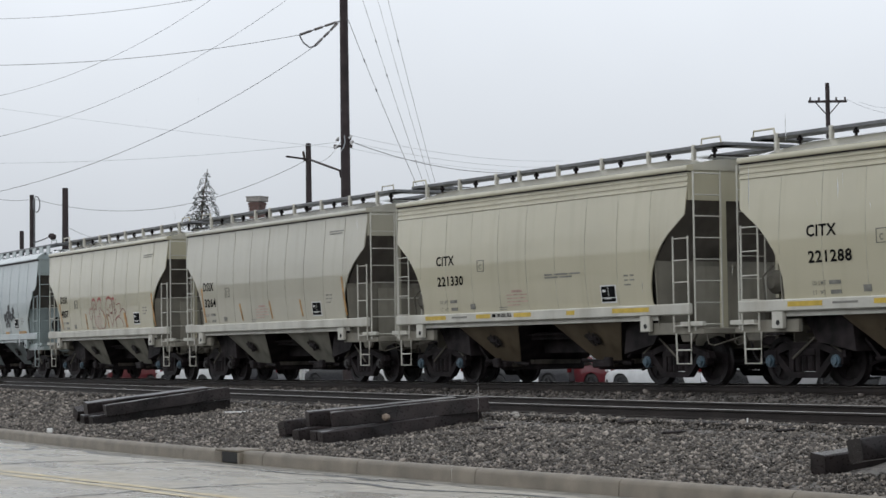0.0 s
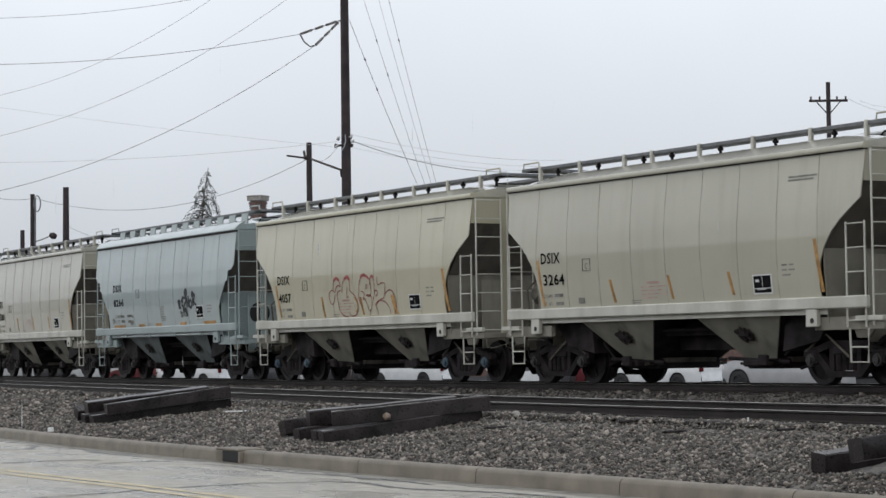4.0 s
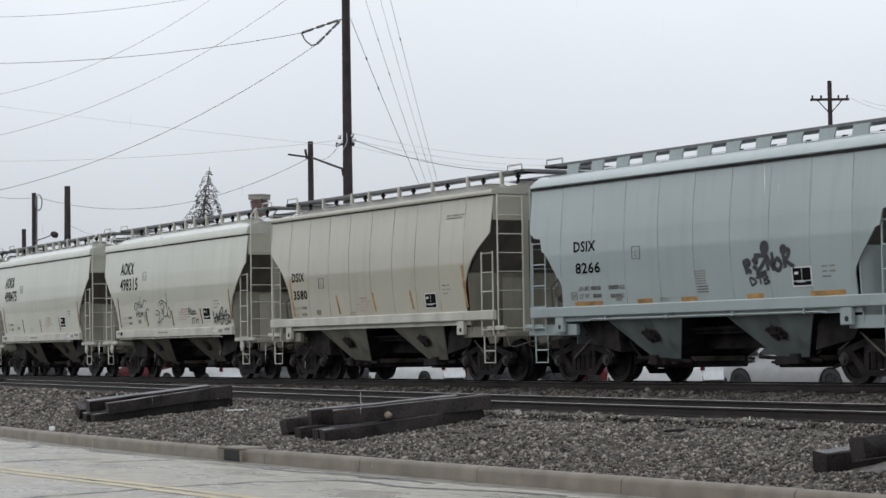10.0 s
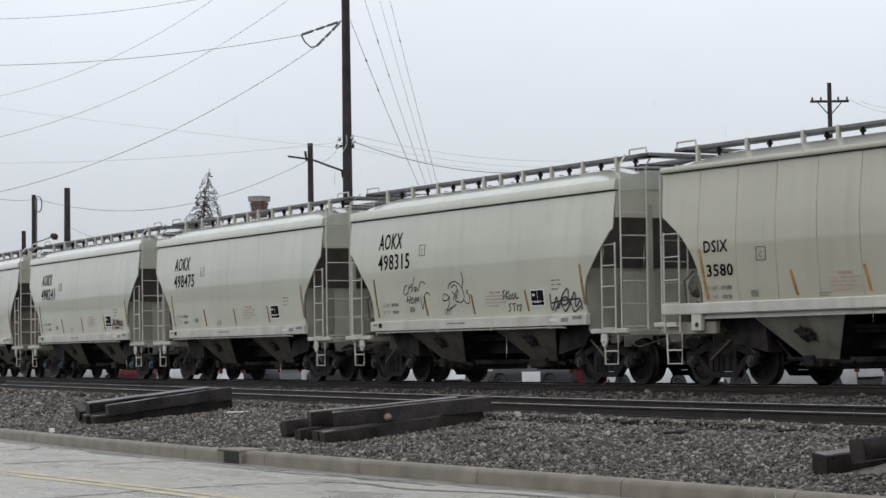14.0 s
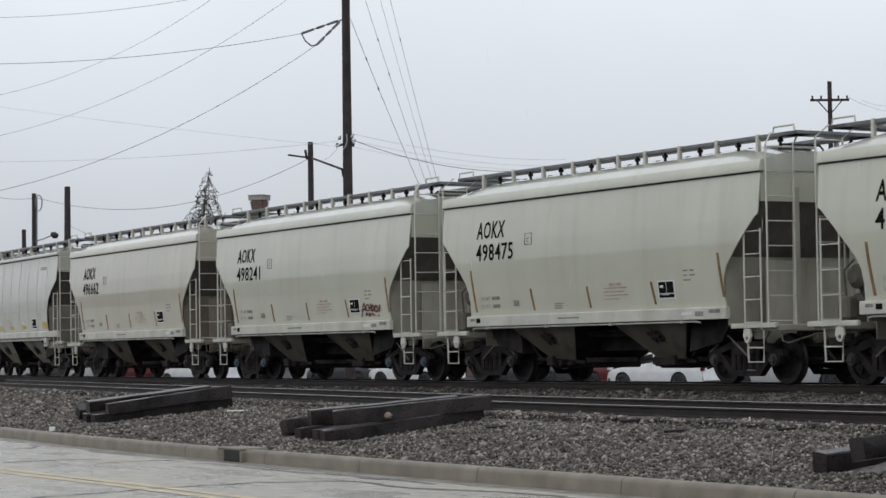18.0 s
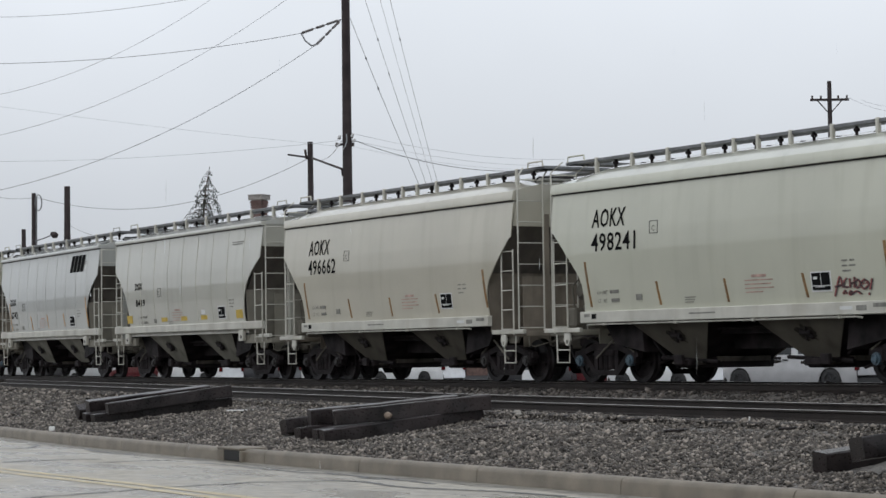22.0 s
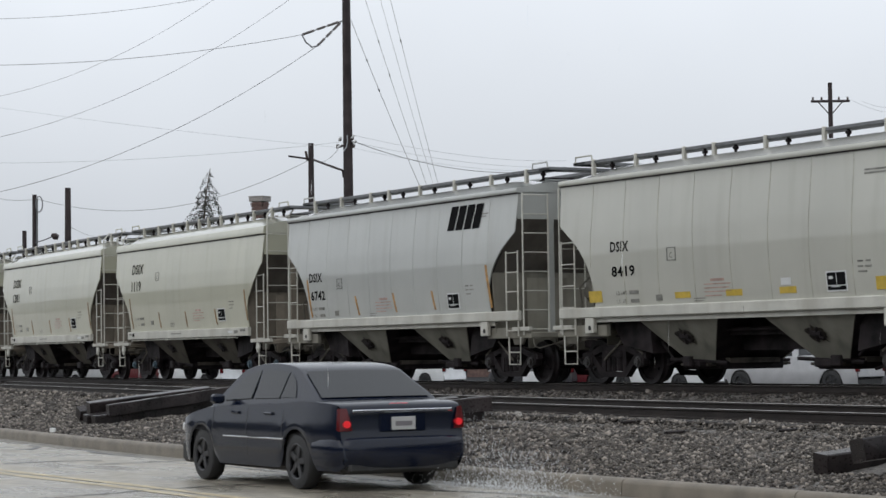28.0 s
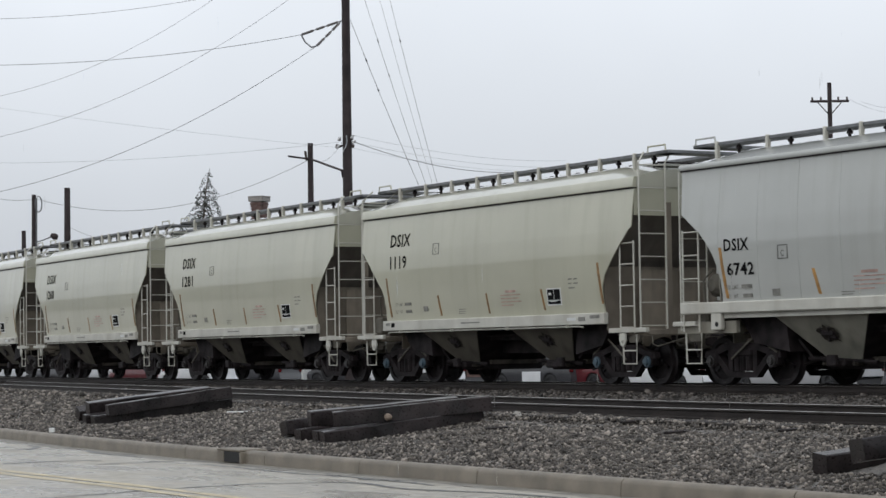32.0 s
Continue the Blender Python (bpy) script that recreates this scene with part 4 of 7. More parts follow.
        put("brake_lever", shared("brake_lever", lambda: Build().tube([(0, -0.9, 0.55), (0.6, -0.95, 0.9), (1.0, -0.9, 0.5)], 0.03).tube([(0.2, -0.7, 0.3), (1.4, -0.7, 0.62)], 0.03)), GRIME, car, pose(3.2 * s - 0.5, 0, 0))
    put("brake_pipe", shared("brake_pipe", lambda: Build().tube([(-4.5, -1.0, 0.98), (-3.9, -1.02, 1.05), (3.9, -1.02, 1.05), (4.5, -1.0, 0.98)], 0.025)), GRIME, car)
    # side sills
    for s in (-1, 1):
        if cut == "panel":
            put("side_sill", shared(("tall_sill", s), lambda: Build().box(-4.66, 4.66, min(1.49 * s, 1.6 * s), max(1.49 * s, 1.6 * s), 1.22, 1.45, 0.012)), trim, car, None, "pale painted side sill")
            put("side_pipe", shared(("side_pipe", s), lambda: side_pipe(s, -4.5, 3.8, 1.188)), trim, car, None, "thin pale air pipe under the sill")
            if s < 0:
                for x0, x1, z0, z1, mm in ((-4.5, -4.3, 1.34, 1.4, GREY_MARK), (-4.24, -4.08, 1.3, 1.4, BLACK_MARK), (-1.0, -0.2, 1.33, 1.36, GREY_MARK), (3.3, 3.62, 1.31, 1.37, WHITE_MARK), (3.72, 3.98, 1.29, 1.38, GREY_MARK), (4.15, 4.5, 1.34, 1.41, GREY_MARK)):
                    put("sill_mark", shared(("sill_mark", x0), lambda: Build().box(x0, x1, -1.605, -1.598, z0, z1)), mm, car)
            for e in (-1, 1):
                put("corner_plate", shared(("corner_plate", s, e), lambda: Build().box(min(4.75 * e, 6.05 * e), max(4.75 * e, 6.05 * e), min(1.47 * s, 1.56 * s), max(1.47 * s, 1.56 * s), 1.035, 1.13, 0.012)), trim, car, None, "pale painted corner plate")
                put("jacking_lug", shared("jacking_lug", lug), trim, car, pose(5.22 * e, 1.53 * s, 0))
        else:
            put("side_sill", shared(("long_sill", s), lambda: Build().box(-5.72, 5.72, min(1.49 * s, 1.6 * s), max(1.49 * s, 1.6 * s), 1.35, 1.565, 0.02).box(-4.6, 4.6, min(1.42 * s, 1.5 * s), max(1.42 * s, 1.5 * s), 1.26, 1.36)), trim, car, None, "pale painted side sill")
            if cut == "angled":
                put("side_pipe", shared(("short_side_pipe", s), lambda: side_pipe(s, -3.62, 3.7, 1.29)), trim, car, None, "thin pale air pipe under the sill")
            for e in (-1, 1):
                put("bolster_bracket", shared(("bolster_bracket", s), lambda: Build().box(-0.15, 0.15, min(1.48 * s, 1.585 * s), max(1.48 * s, 1.585 * s), 1.04, 1.36, 0.015)), trim, car, pose(4.45 * e - 0.2, 0, 0))
                put("bracket_hole", shared(("bracket_hole", s), lambda: Build().tube([(0.03, 1.57 * s, 1.15), (0.03, 1.592 * s, 1.15)], 0.05, 10)), DARK_HOLE, car, pose(4.45 * e - 0.2, 0, 0))
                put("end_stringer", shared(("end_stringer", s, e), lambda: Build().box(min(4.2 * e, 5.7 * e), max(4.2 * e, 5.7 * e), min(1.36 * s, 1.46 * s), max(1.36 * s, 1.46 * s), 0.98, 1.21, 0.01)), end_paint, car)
                put("corner_plate", shared(("short_corner_plate", s, e), lambda: Build().box(min(5.35 * e, 6.05 * e), max(5.35 * e, 6.05 * e), min(1.44 * s, 1.53 * s), max(1.44 * s, 1.53 * s), 1.13, 1.22, 0.012)), trim, car)
    # weld seams of the side sheets
    if cut != "panel":
        for i in range(9):
            x = -4.5 + 1.125 * i
            hl = [z for z in [1.37 + 0.1 * k for k in range(28)] if half_length(cut, z) > abs(x) + 0.1]
            b = Build()
            for z in hl:
                b.v += [(x - 0.007 + 0.012 * math.sin(2.2 * z + i), -half_width(z) - 0.001, z), (x + 0.012 * math.sin(2.2 * z + i), -half_width(z) - 0.008, z), (x + 0.007 + 0.012 * math.sin(2.2 * z + i), -half_width(z) - 0.001, z)]
            for k in range(len(hl) - 1):
                b.f += [(3 * k, 3 * k + 1, 3 * k + 4, 3 * k + 3), (3 * k + 1, 3 * k + 2, 3 * k + 5, 3 * k + 4)]
            if ("seam", cut, i) not in MESHES:
                MESHES["seam", cut, i] = b.mesh("seam", True)
            put("weld_seam", MESHES["seam", cut, i], BLUE_SEAMS if cut == "angled" else SEAMS if paint.name == WARM.name else PALE_SEAMS if paint.name != LIGHT_GREY.name else paint, car)
    # roof walk
    for s in (-1, 1):
        put("running_board", shared(("running_board", s), lambda: Build().box(-HALF_EAVE - 0.35, HALF_EAVE + 0.35, min(0.55 * s, 0.95 * s), max(0.55 * s, 0.95 * s), 4.565, 4.635, 0.01)), GRATING, car)
        for x in POSTS[cut]:
            if cut == "angled":
                put("running_board_bracket", shared(("wide_bracket", s), lambda: Build().prism([(-0.20, 4.58), (0.26, 4.58), (0.20, 4.48), (0.17, 4.28), (-0.25, 4.28), (-0.23, 4.46)], min(0.93 * s, 0.96 * s), max(0.93 * s, 0.96 * s))), paint, car, pose(x, 0, 0))
            else:
                put("running_board_post", shared(("running_board_post", s), lambda: Build().box(-0.035, 0.035, min(0.9 * s, 0.99 * s), max(0.9 * s, 0.99 * s), 4.27, 4.65, 0.01)), trim, car, pose(x, 0, 0))
                put("board_foot", shared(("board_foot", s), lambda: Build().box(0.515, 0.555, min(0.82 * s, 0.88 * s), max(0.82 * s, 0.88 * s), 4.36, 4.57, 0.01).box(0.49, 0.58, min(0.8 * s, 0.9 * s), max(0.8 * s, 0.9 * s), 4.47, 4.53, 0.015)), GRIME, car, pose(x, 0, 0))
    for i in range(10):
        x = -4.5 + i
        put("hatch_cover", shared("hatch_cover", lambda: Build().box(-0.46, 0.46, -0.42, 0.42, 4.42, 4.50, 0.03)), HATCH_WHITE, car, pose(x, 0, 0))
        put("hatch_lock", shared("hatch_lock", lambda: Build().tube([(0, -0.55, 4.38), (0, -0.45, 4.48), (0, 0.45, 4.48), (0, 0.55, 4.38)], 0.02)), GRIME, car, pose(x + 0.5, 0, 0))
    for s in (-1, 1):
        put("end_walk", shared(("end_walk", s), lambda: Build().box(min(5.6 * s, 6.05 * s), max(5.6 * s, 6.05 * s), -0.95, 0.95, 4.565, 4.635, 0.01)), GRATING, car)
        put("end_handrail", shared(("end_handrail", s), lambda: Build().tube([(5.35 * s, -0.95, 4.62), (5.37 * s, -0.95, 4.74), (5.95 * s, -0.95, 4.74), (5.97 * s, -0.95, 4.62)], 0.02)), paint, car)
    # ladders and steps
    for s in (-1, 1):
        for y in (-1, 1):
            ladder(car, (5.66 * s, 1.55 * y), (5.18 * s, 1.55 * y), 1.02, 2.85 if s > 0 else 2.95, 5, trim)
            if y < 0:
                ladder(car, (5.8 * s, -1.5), (5.8 * s, -0.86), 1.05, 4.38 if cut == "panel" else 4.08, 8, trim, [(-0.12 * s, 0.22, 4.6)] if cut == "panel" else None, "end_ladder")
            else:
                ladder(car, (5.8 * s, 1.5), (5.8 * s, 1.05), 1.05, 4.38, 8, trim, None, "end_ladder")
            put("sill_step", shared(("sill_step", s, y), lambda: Build().tube([(5.66 * s, 1.5 * y, 1.0), (5.64 * s, 1.5 * y, 0.42), (5.2 * s, 1.5 * y, 0.42), (5.18 * s, 1.5 * y, 1.0)], 0.02).tube([(5.65 * s, 1.5 * y, 0.68), (5.19 * s, 1.5 * y, 0.68)], 0.016)), trim, car)
    # brake gear at the west end
    put("air_reservoir", shared("air_reservoir", lambda: Build().tube([(-5.25, -1.2, 1.9), (-5.25, -1.1, 1.9), (-5.25, 0.2, 1.9), (-5.25, 0.3, 1.9)], [0.12, 0.22, 0.22, 0.12], 12), True), VALVE_PAINT, car)
    put("brake_cylinder", shared("brake_cylinder", lambda: Build().tube([(-5.45, -0.9, 1.45), (-5.45, -0.3, 1.45)], 0.17, 12).tube([(-5.45, -1.2, 1.45), (-5.45, -0.9, 1.45)], 0.05).box(-5.6, -5.3, -1.0, -0.75, 1.1, 1.35, 0.02), True), VALVE_PAINT, car)
    put("brake_valve", shared("brake_valve", lambda: Build().box(-5.5, -5.2, -1.35, -1.1, 1.15, 1.55, 0.04).tube([(-5.35, -1.25, 1.5), (-5.35, -1.3, 2.0), (-5.3, -1.1, 2.2)], 0.025)), VALVE_PAINT, car)
    for s in (-1, 1):
        put("uncoupling_lever", shared(("uncoupling_lever", s), lambda: Build().tube([(6.06 * s, -1.42, 0.98), (6.06 * s, -1.40, 0.80), (6.1 * s, -1.30, 0.76), (6.08 * s, -0.6, 0.93), (6.2 * s, -0.1, 0.93)], 0.014)), VALVE_PAINT, car)
        put("train_line", shared(("train_line", s), lambda: Build().tube([(4.6 * s, -0.55, 0.86), (5.5 * s, -0.6, 0.84), (5.95 * s, -0.45, 0.86)], 0.03).box(min(5.84 * s, 5.98 * s), max(5.84 * s, 5.98 * s), -0.52, -0.38, 0.78, 0.94, 0.02)), VALVE_PAINT, car)
        put("draft_box", shared(("draft_box", s), lambda: Build().box(min(5.3 * s, 6.0 * s), max(5.3 * s, 6.0 * s), -0.32, 0.32, 0.70, 1.0, 0.02)), VALVE_PAINT, car)
        put("sill_gusset", shared(("sill_gusset", s), lambda: Build().prism([(5.2 * s, 1.02), (5.75 * s, 1.02), (5.6 * s, 0.84), (5.3 * s, 0.84)], -1.44, -1.38)), VALVE_PAINT, car)
        put("brake_rod", shared(("brake_rod", s), lambda: Build().tube([(3.5 * s, -1.08, 0.62), (4.1 * s, -1.12, 0.92), (4.75 * s, -1.14, 0.5)], 0.022)), VALVE_PAINT, car)
    # trucks
    for s in (-1, 1):
        truck = empty("truck", pose(4.53 * s, 0, 0))
        truck.parent = car
        for y in (-1, 1):
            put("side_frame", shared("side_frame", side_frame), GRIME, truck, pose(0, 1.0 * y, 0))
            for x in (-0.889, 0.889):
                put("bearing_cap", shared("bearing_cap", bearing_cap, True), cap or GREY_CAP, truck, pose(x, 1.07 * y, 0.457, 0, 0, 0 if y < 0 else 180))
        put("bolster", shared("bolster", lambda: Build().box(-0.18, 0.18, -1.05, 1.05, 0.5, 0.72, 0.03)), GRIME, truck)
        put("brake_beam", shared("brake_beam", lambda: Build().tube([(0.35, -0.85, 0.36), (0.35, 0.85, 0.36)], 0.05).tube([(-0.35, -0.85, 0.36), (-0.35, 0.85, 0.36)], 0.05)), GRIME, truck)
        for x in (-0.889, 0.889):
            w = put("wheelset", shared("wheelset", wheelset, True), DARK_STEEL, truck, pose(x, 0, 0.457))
            WHEELS.append(w)
    CARS.append(car)
    return car


def markings(car, mark, number, m, n, box, tapes, tape_mat, panel, print_x=None, warn=None, data=None, slant=0.0, kilos=False):
    """Reporting mark, number, tapes and print on the side that faces the road; x is counted from the car's west eave."""
    o = -HALF_EAVE
    if mark:
        lettering(car, mark, o + m[0], m[1], m[2], BLACK_MARK, m[3], slant, 0.007, "reporting_mark")
        lettering(car, number, o + n[0], n[1], n[2], BLACK_MARK, n[3], 0.0, 0.007, "car_number")
    cx, cz = box
    for a in ((0, 0.28, 0.24, 0.255), (0, 0.28, 0, 0.015), (0, 0.018, 0, 0.255), (0.262, 0.28, 0, 0.255)):
        put("clearance_box_line", decal_rect(o + cx + a[0], o + cx + a[1], cz + a[2], cz + a[3]), BOX_MARK, car)
    lettering(car, "C", o + cx + 0.09, cz + 0.05, 0.11, BOX_MARK, 0.09, 0, 0.002, "clearance_letter")
    for tx, t0, t1, w, lean in tapes:
        put("reflector_tape", decal_rect(o + tx, o + tx + w, t0, t1, lean), tape_mat, car)
    # consolidated stencil panel: black squares on white
    px, pz = panel
    put("stencil_panel", decal_rect(o + px, o + px + 0.54, pz, pz + 0.36, 0, 0.008), WHITE_MARK, car)
    for a in ((0.03, 0.262, 0.115, 0.335), (0.28, 0.51, 0.115, 0.335), (0.03, 0.51, 0.028, 0.098)):
        put("stencil_block", decal_rect(o + px + a[0], o + px + a[1], pz + a[2], pz + a[3], 0, 0.012), BLACK_MARK, car)
    put("stencil_mark", decal_rect(o + px + 0.08, o + px + 0.18, pz + 0.22, pz + 0.27, 0, 0.016), WHITE_MARK, car)
    put("stencil_mark", decal_rect(o + px + 0.12, o + px + 0.36, pz + 0.078, pz + 0.093, 0, 0.016), WHITE_MARK, car)
    x = print_x if print_x is not None else m[0]
    if kilos:
        # heavier load print in two columns, with a boxed mark before it and a service table further on
        for word, dx, z, w in (("LD", 0.04, 1.875, 0.14), ("LMT", 0.22, 1.875, 0.2), ("LT", 0.05, 1.72, 0.13), ("WT", 0.24, 1.72, 0.16), ("KG", 1.48, 1.87, 0.15), ("KG", 1.44, 1.7, 0.15)):
            lettering(car, word, o + x + dx, z, 0.085, BOX_MARK, w, 0, 0.003, "load_limit")
        for dx, z, w in ((0.47, 1.955, 0.33), (0.52, 1.8, 0.29), (1.09, 1.955, 0.34), (1.13, 1.785, 0.27)):
            bars(car, o + x + dx, z, [[w]], 1, 0.075, 0, BOX_MARK)
        for a in ((0, 0.21, 0.14, 0.155), (0, 0.21, 0, 0.015), (0, 0.016, 0, 0.155), (0.194, 0.21, 0, 0.155), (0.06, 0.15, 0.04, 0.11)):
            put("boxed_mark", decal_rect(o + x - 0.26 + a[0], o + x - 0.26 + a[1], 1.7 + a[2], 1.7 + a[3]), GREY_MARK, car)
        bars(car, o + 5.68, 2.14, [[0.33]], 6, 0.02, 0.027, GREY_MARK, "service_table")
        bars(car, o + 5.74, 1.85, [[0.34]], 3, 0.022, 0.03, BOX_MARK, "service_table")
    else:
        lettering(car, "LD", o + x, 1.79, 0.075, GREY_MARK, 0.12, 0, 0.0005, "load_limit")
        lettering(car, "LMT", o + x + 0.17, 1.79, 0.075, GREY_MARK, 0.19, 0, 0.0005, "load_limit")
        bars(car, o + x + 0.44, 1.865, [[0.3]], 1, 0.07, 0, GREY_MARK)
        lettering(car, "LT", o + x, 1.62, 0.075, GREY_MARK, 0.11, 0, 0.0005, "light_weight")
        lettering(car, "WT", o + x + 0.18, 1.62, 0.075, GREY_MARK, 0.14, 0, 0.0005, "light_weight")
        bars(car, o + x + 0.46, 1.695, [[0.27]], 1, 0.07, 0, GREY_MARK)
    put("lube_stencil", decal_rect(o + x + 1.3, o + x + 1.5, 1.64, 1.76), GREY_MARK, car)
    dx = (data or (px + 0.85, 2.18))
    bars(car, o + dx[0], dx[1], [[0.14, 0.12], [0.12, 0.16], [0.22]], 3, 0.03, 0.06, GREY_MARK)
    if warn:
        put("warning_heading", decal_rect(o + warn + 0.2, o + warn + 0.62, 1.96, 2.01), RED_MARK, car)
        bars(car, o + warn, 1.92, [[0.8], [0.74], [0.82], [0.5]], 4, 0.022, 0.05, RED_MARK, "warning_print")
    bars(car, o + 4.5, 1.66, [[0.34], [0.3], [0.26]], 3, 0.016, 0.03, GREY_MARK)


def sprayed(car, strokes, width, material, label, shift=0.0, lift=0.011):
    """Sprayed strokes on the side; x is counted from the car's west eave."""
    for s in strokes:
        ctrl = [(-HALF_EAVE + x + shift, z) for x, z in s]
        ribbon(car, smooth_line(ctrl, 6) if len(ctrl) > 2 else ctrl, width, material, "sprayed_stroke", label, lift)


# Bubble letters in dark red outline, letter by letter.
RED_OUTLINES = (
    ([(4.64, 2.27), (4.67, 2.46), (4.82, 2.54), (4.96, 2.48), (5.02, 2.33), (4.91, 2.37), (4.8, 2.31), (4.71, 2.19)],
     [(4.73, 2.19), (4.57, 2.25), (4.42, 2.2), (4.38, 2.05), (4.48, 1.91), (4.61, 1.95), (4.72, 2.14)],
     [(5.09, 2.18), (5.17, 2.42), (5.32, 2.53), (5.51, 2.45), (5.54, 2.21), (5.75, 2.1), (5.89, 1.93), (5.89, 1.76), (5.75, 1.63), (5.51, 1.6), (5.4, 1.68)],
     [(5.04, 2.23), (4.85, 2.19), (4.84, 1.99), (4.93, 1.71), (5.15, 1.6), (5.35, 1.6)], [(5.4, 2.31), (5.33, 2.07), (5.43, 2.08)]),
    ([(6.0, 2.14), (6.05, 2.38), (6.18, 2.54), (6.41, 2.55), (6.59, 2.43), (6.64, 2.16), (6.54, 2.05), (6.36, 2.08)], [(6.0, 2.14), (5.96, 2.05), (6.04, 1.87)],
     [(6.11, 2.18), (6.29, 2.13), (6.19, 1.99), (6.31, 2.01)], [(6.38, 2.34), (6.36, 2.22)], [(6.45, 2.34), (6.43, 2.22)],
     [(6.58, 2.31), (6.63, 2.5), (6.73, 2.53), (6.81, 2.39), (6.8, 2.11), (6.72, 1.95)],
     [(6.36, 2.08), (6.59, 2.07), (6.65, 1.9), (6.57, 1.74), (6.45, 1.72), (6.37, 1.89), (6.29, 1.99)]),
    ([(6.98, 2.5), (7.0, 2.31), (7.21, 2.35), (7.36, 2.32), (7.34, 2.16), (7.28, 2.0), (7.09, 1.96), (6.81, 1.82)], [(6.81, 2.16), (6.94, 2.18), (6.96, 2.1), (6.86, 2.04)],
     [(7.33, 2.09), (7.56, 2.17), (7.73, 2.12), (7.85, 1.93), (7.84, 1.74), (7.72, 1.61)], [(6.82, 1.85), (7.01, 1.94), (7.3, 1.9), (7.5, 1.76), (7.54, 1.61)],
     [(6.82, 1.87), (6.9, 1.68), (6.91, 1.6)], [(6.53, 1.74), (6.48, 1.6)]))
RED_CAPS = ([(4.67, 2.49), (4.82, 2.54), (4.96, 2.48)], [(5.22, 2.49), (5.4, 2.56), (5.55, 2.47)], [(6.1, 2.51), (6.29, 2.57), (6.52, 2.49)], [(6.64, 2.49), (6.73, 2.53), (6.79, 2.47)])
BLACK_TAG = (
    [(7.19, 2.25), (7.28, 2.02)], [(7.17, 2.23), (7.31, 2.27), (7.36, 2.21), (7.26, 2.15), (7.4, 2.04)], [(7.46, 2.16), (7.57, 2.09)], [(7.45, 2.29), (7.55, 2.21), (7.54, 2.38)],
    [(7.52, 2.35), (7.84, 2.3), (7.56, 2.01), (7.83, 2.04)], [(7.89, 2.06), (7.86, 2.34), (8.04, 2.08), (8.01, 2.39)], [(8.12, 2.26), (8.06, 2.14), (8.17, 2.05), (8.26, 2.16), (8.18, 2.27), (8.12, 2.24)],
    [(8.37, 2.09), (8.31, 2.42)], [(8.31, 2.4), (8.49, 2.41), (8.44, 2.28), (8.35, 2.24), (8.62, 2.1)])
BLACK_INITIALS = ([(7.38, 1.8), (7.35, 1.95), (7.52, 1.87), (7.38, 1.8)], [(7.51, 1.94), (7.72, 1.96)], [(7.62, 1.95), (7.65, 1.82)],
                  [(7.76, 1.82), (7.74, 1.98), (7.86, 1.94), (7.77, 1.91), (7.9, 1.86), (7.76, 1.82)])
PEN_LETTERS = (
    [(2.9, 2.26), (2.78, 2.24), (2.7, 2.12), (2.77, 2.04), (2.88, 2.1)], [(3.0, 2.28), (2.89, 2.07)], [(2.93, 2.19), (3.06, 2.22)], [(3.19, 2.3), (3.08, 2.26), (3.15, 2.18), (3.06, 2.12)],
    [(3.24, 2.45), (3.18, 2.33)], [(3.22, 2.23), (3.24, 2.1), (3.31, 2.22), (3.36, 2.11), (3.5, 2.29), (3.62, 2.33), (3.74, 2.26)], [(2.88, 2.02), (2.8, 1.84)], [(3.01, 2.01), (2.92, 1.83)],
    [(2.81, 1.92), (2.98, 1.93)], [(3.1, 1.98), (3.01, 1.91), (3.06, 1.84), (3.16, 1.91), (3.1, 1.98)], [(3.2, 1.83), (3.26, 1.98), (3.31, 1.88), (3.38, 1.98), (3.4, 1.84)],
    [(3.49, 1.99), (3.53, 1.7), (3.68, 2.01), (3.81, 2.07), (3.93, 2.0)])
PEN_FACE = (
    [(4.51, 1.93), (4.49, 1.88), (4.6, 1.86), (4.8, 1.92), (4.73, 1.97), (4.58, 2.02), (4.52, 1.96)], [(4.76, 2.12), (4.84, 2.23), (5.07, 2.28), (5.31, 2.19), (5.42, 2.04), (5.44, 1.9), (5.3, 1.81), (5.08, 1.84)],
    [(4.9, 2.13), (5.02, 2.2), (5.13, 2.17), (5.18, 2.05), (5.05, 1.89), (5.15, 1.82)], [(4.93, 2.06), (5.16, 1.89)], [(5.15, 2.1), (4.94, 1.87)], [(5.36, 2.49), (5.45, 2.32), (5.4, 2.16)],
    [(4.72, 1.93), (4.78, 1.81), (4.63, 1.64), (4.87, 1.71), (5.07, 1.77)], [(5.42, 1.9), (5.45, 1.83), (5.61, 1.77), (5.68, 1.94), (5.55, 2.04), (5.64, 2.07)])
PEN_WORDS = (
    [(7.19, 2.02), (7.09, 1.98), (7.15, 1.91), (7.06, 1.82)], [(7.25, 2.02), (7.21, 1.82)], [(7.36, 1.99), (7.23, 1.91), (7.34, 1.81)], [(7.4, 1.93), (7.34, 1.87), (7.38, 1.82), (7.44, 1.87), (7.4, 1.93)],
    [(7.53, 1.94), (7.47, 1.88), (7.51, 1.82), (7.58, 1.88), (7.53, 1.94)], [(7.63, 1.96), (7.63, 1.83), (7.72, 1.85)], [(7.41, 1.73), (7.3, 1.69), (7.36, 1.62), (7.26, 1.55)], [(7.44, 1.71), (7.58, 1.73)],
    [(7.51, 1.72), (7.49, 1.56)], [(7.63, 1.71), (7.63, 1.56)], [(7.68, 1.67), (7.8, 1.69), (7.71, 1.53)])
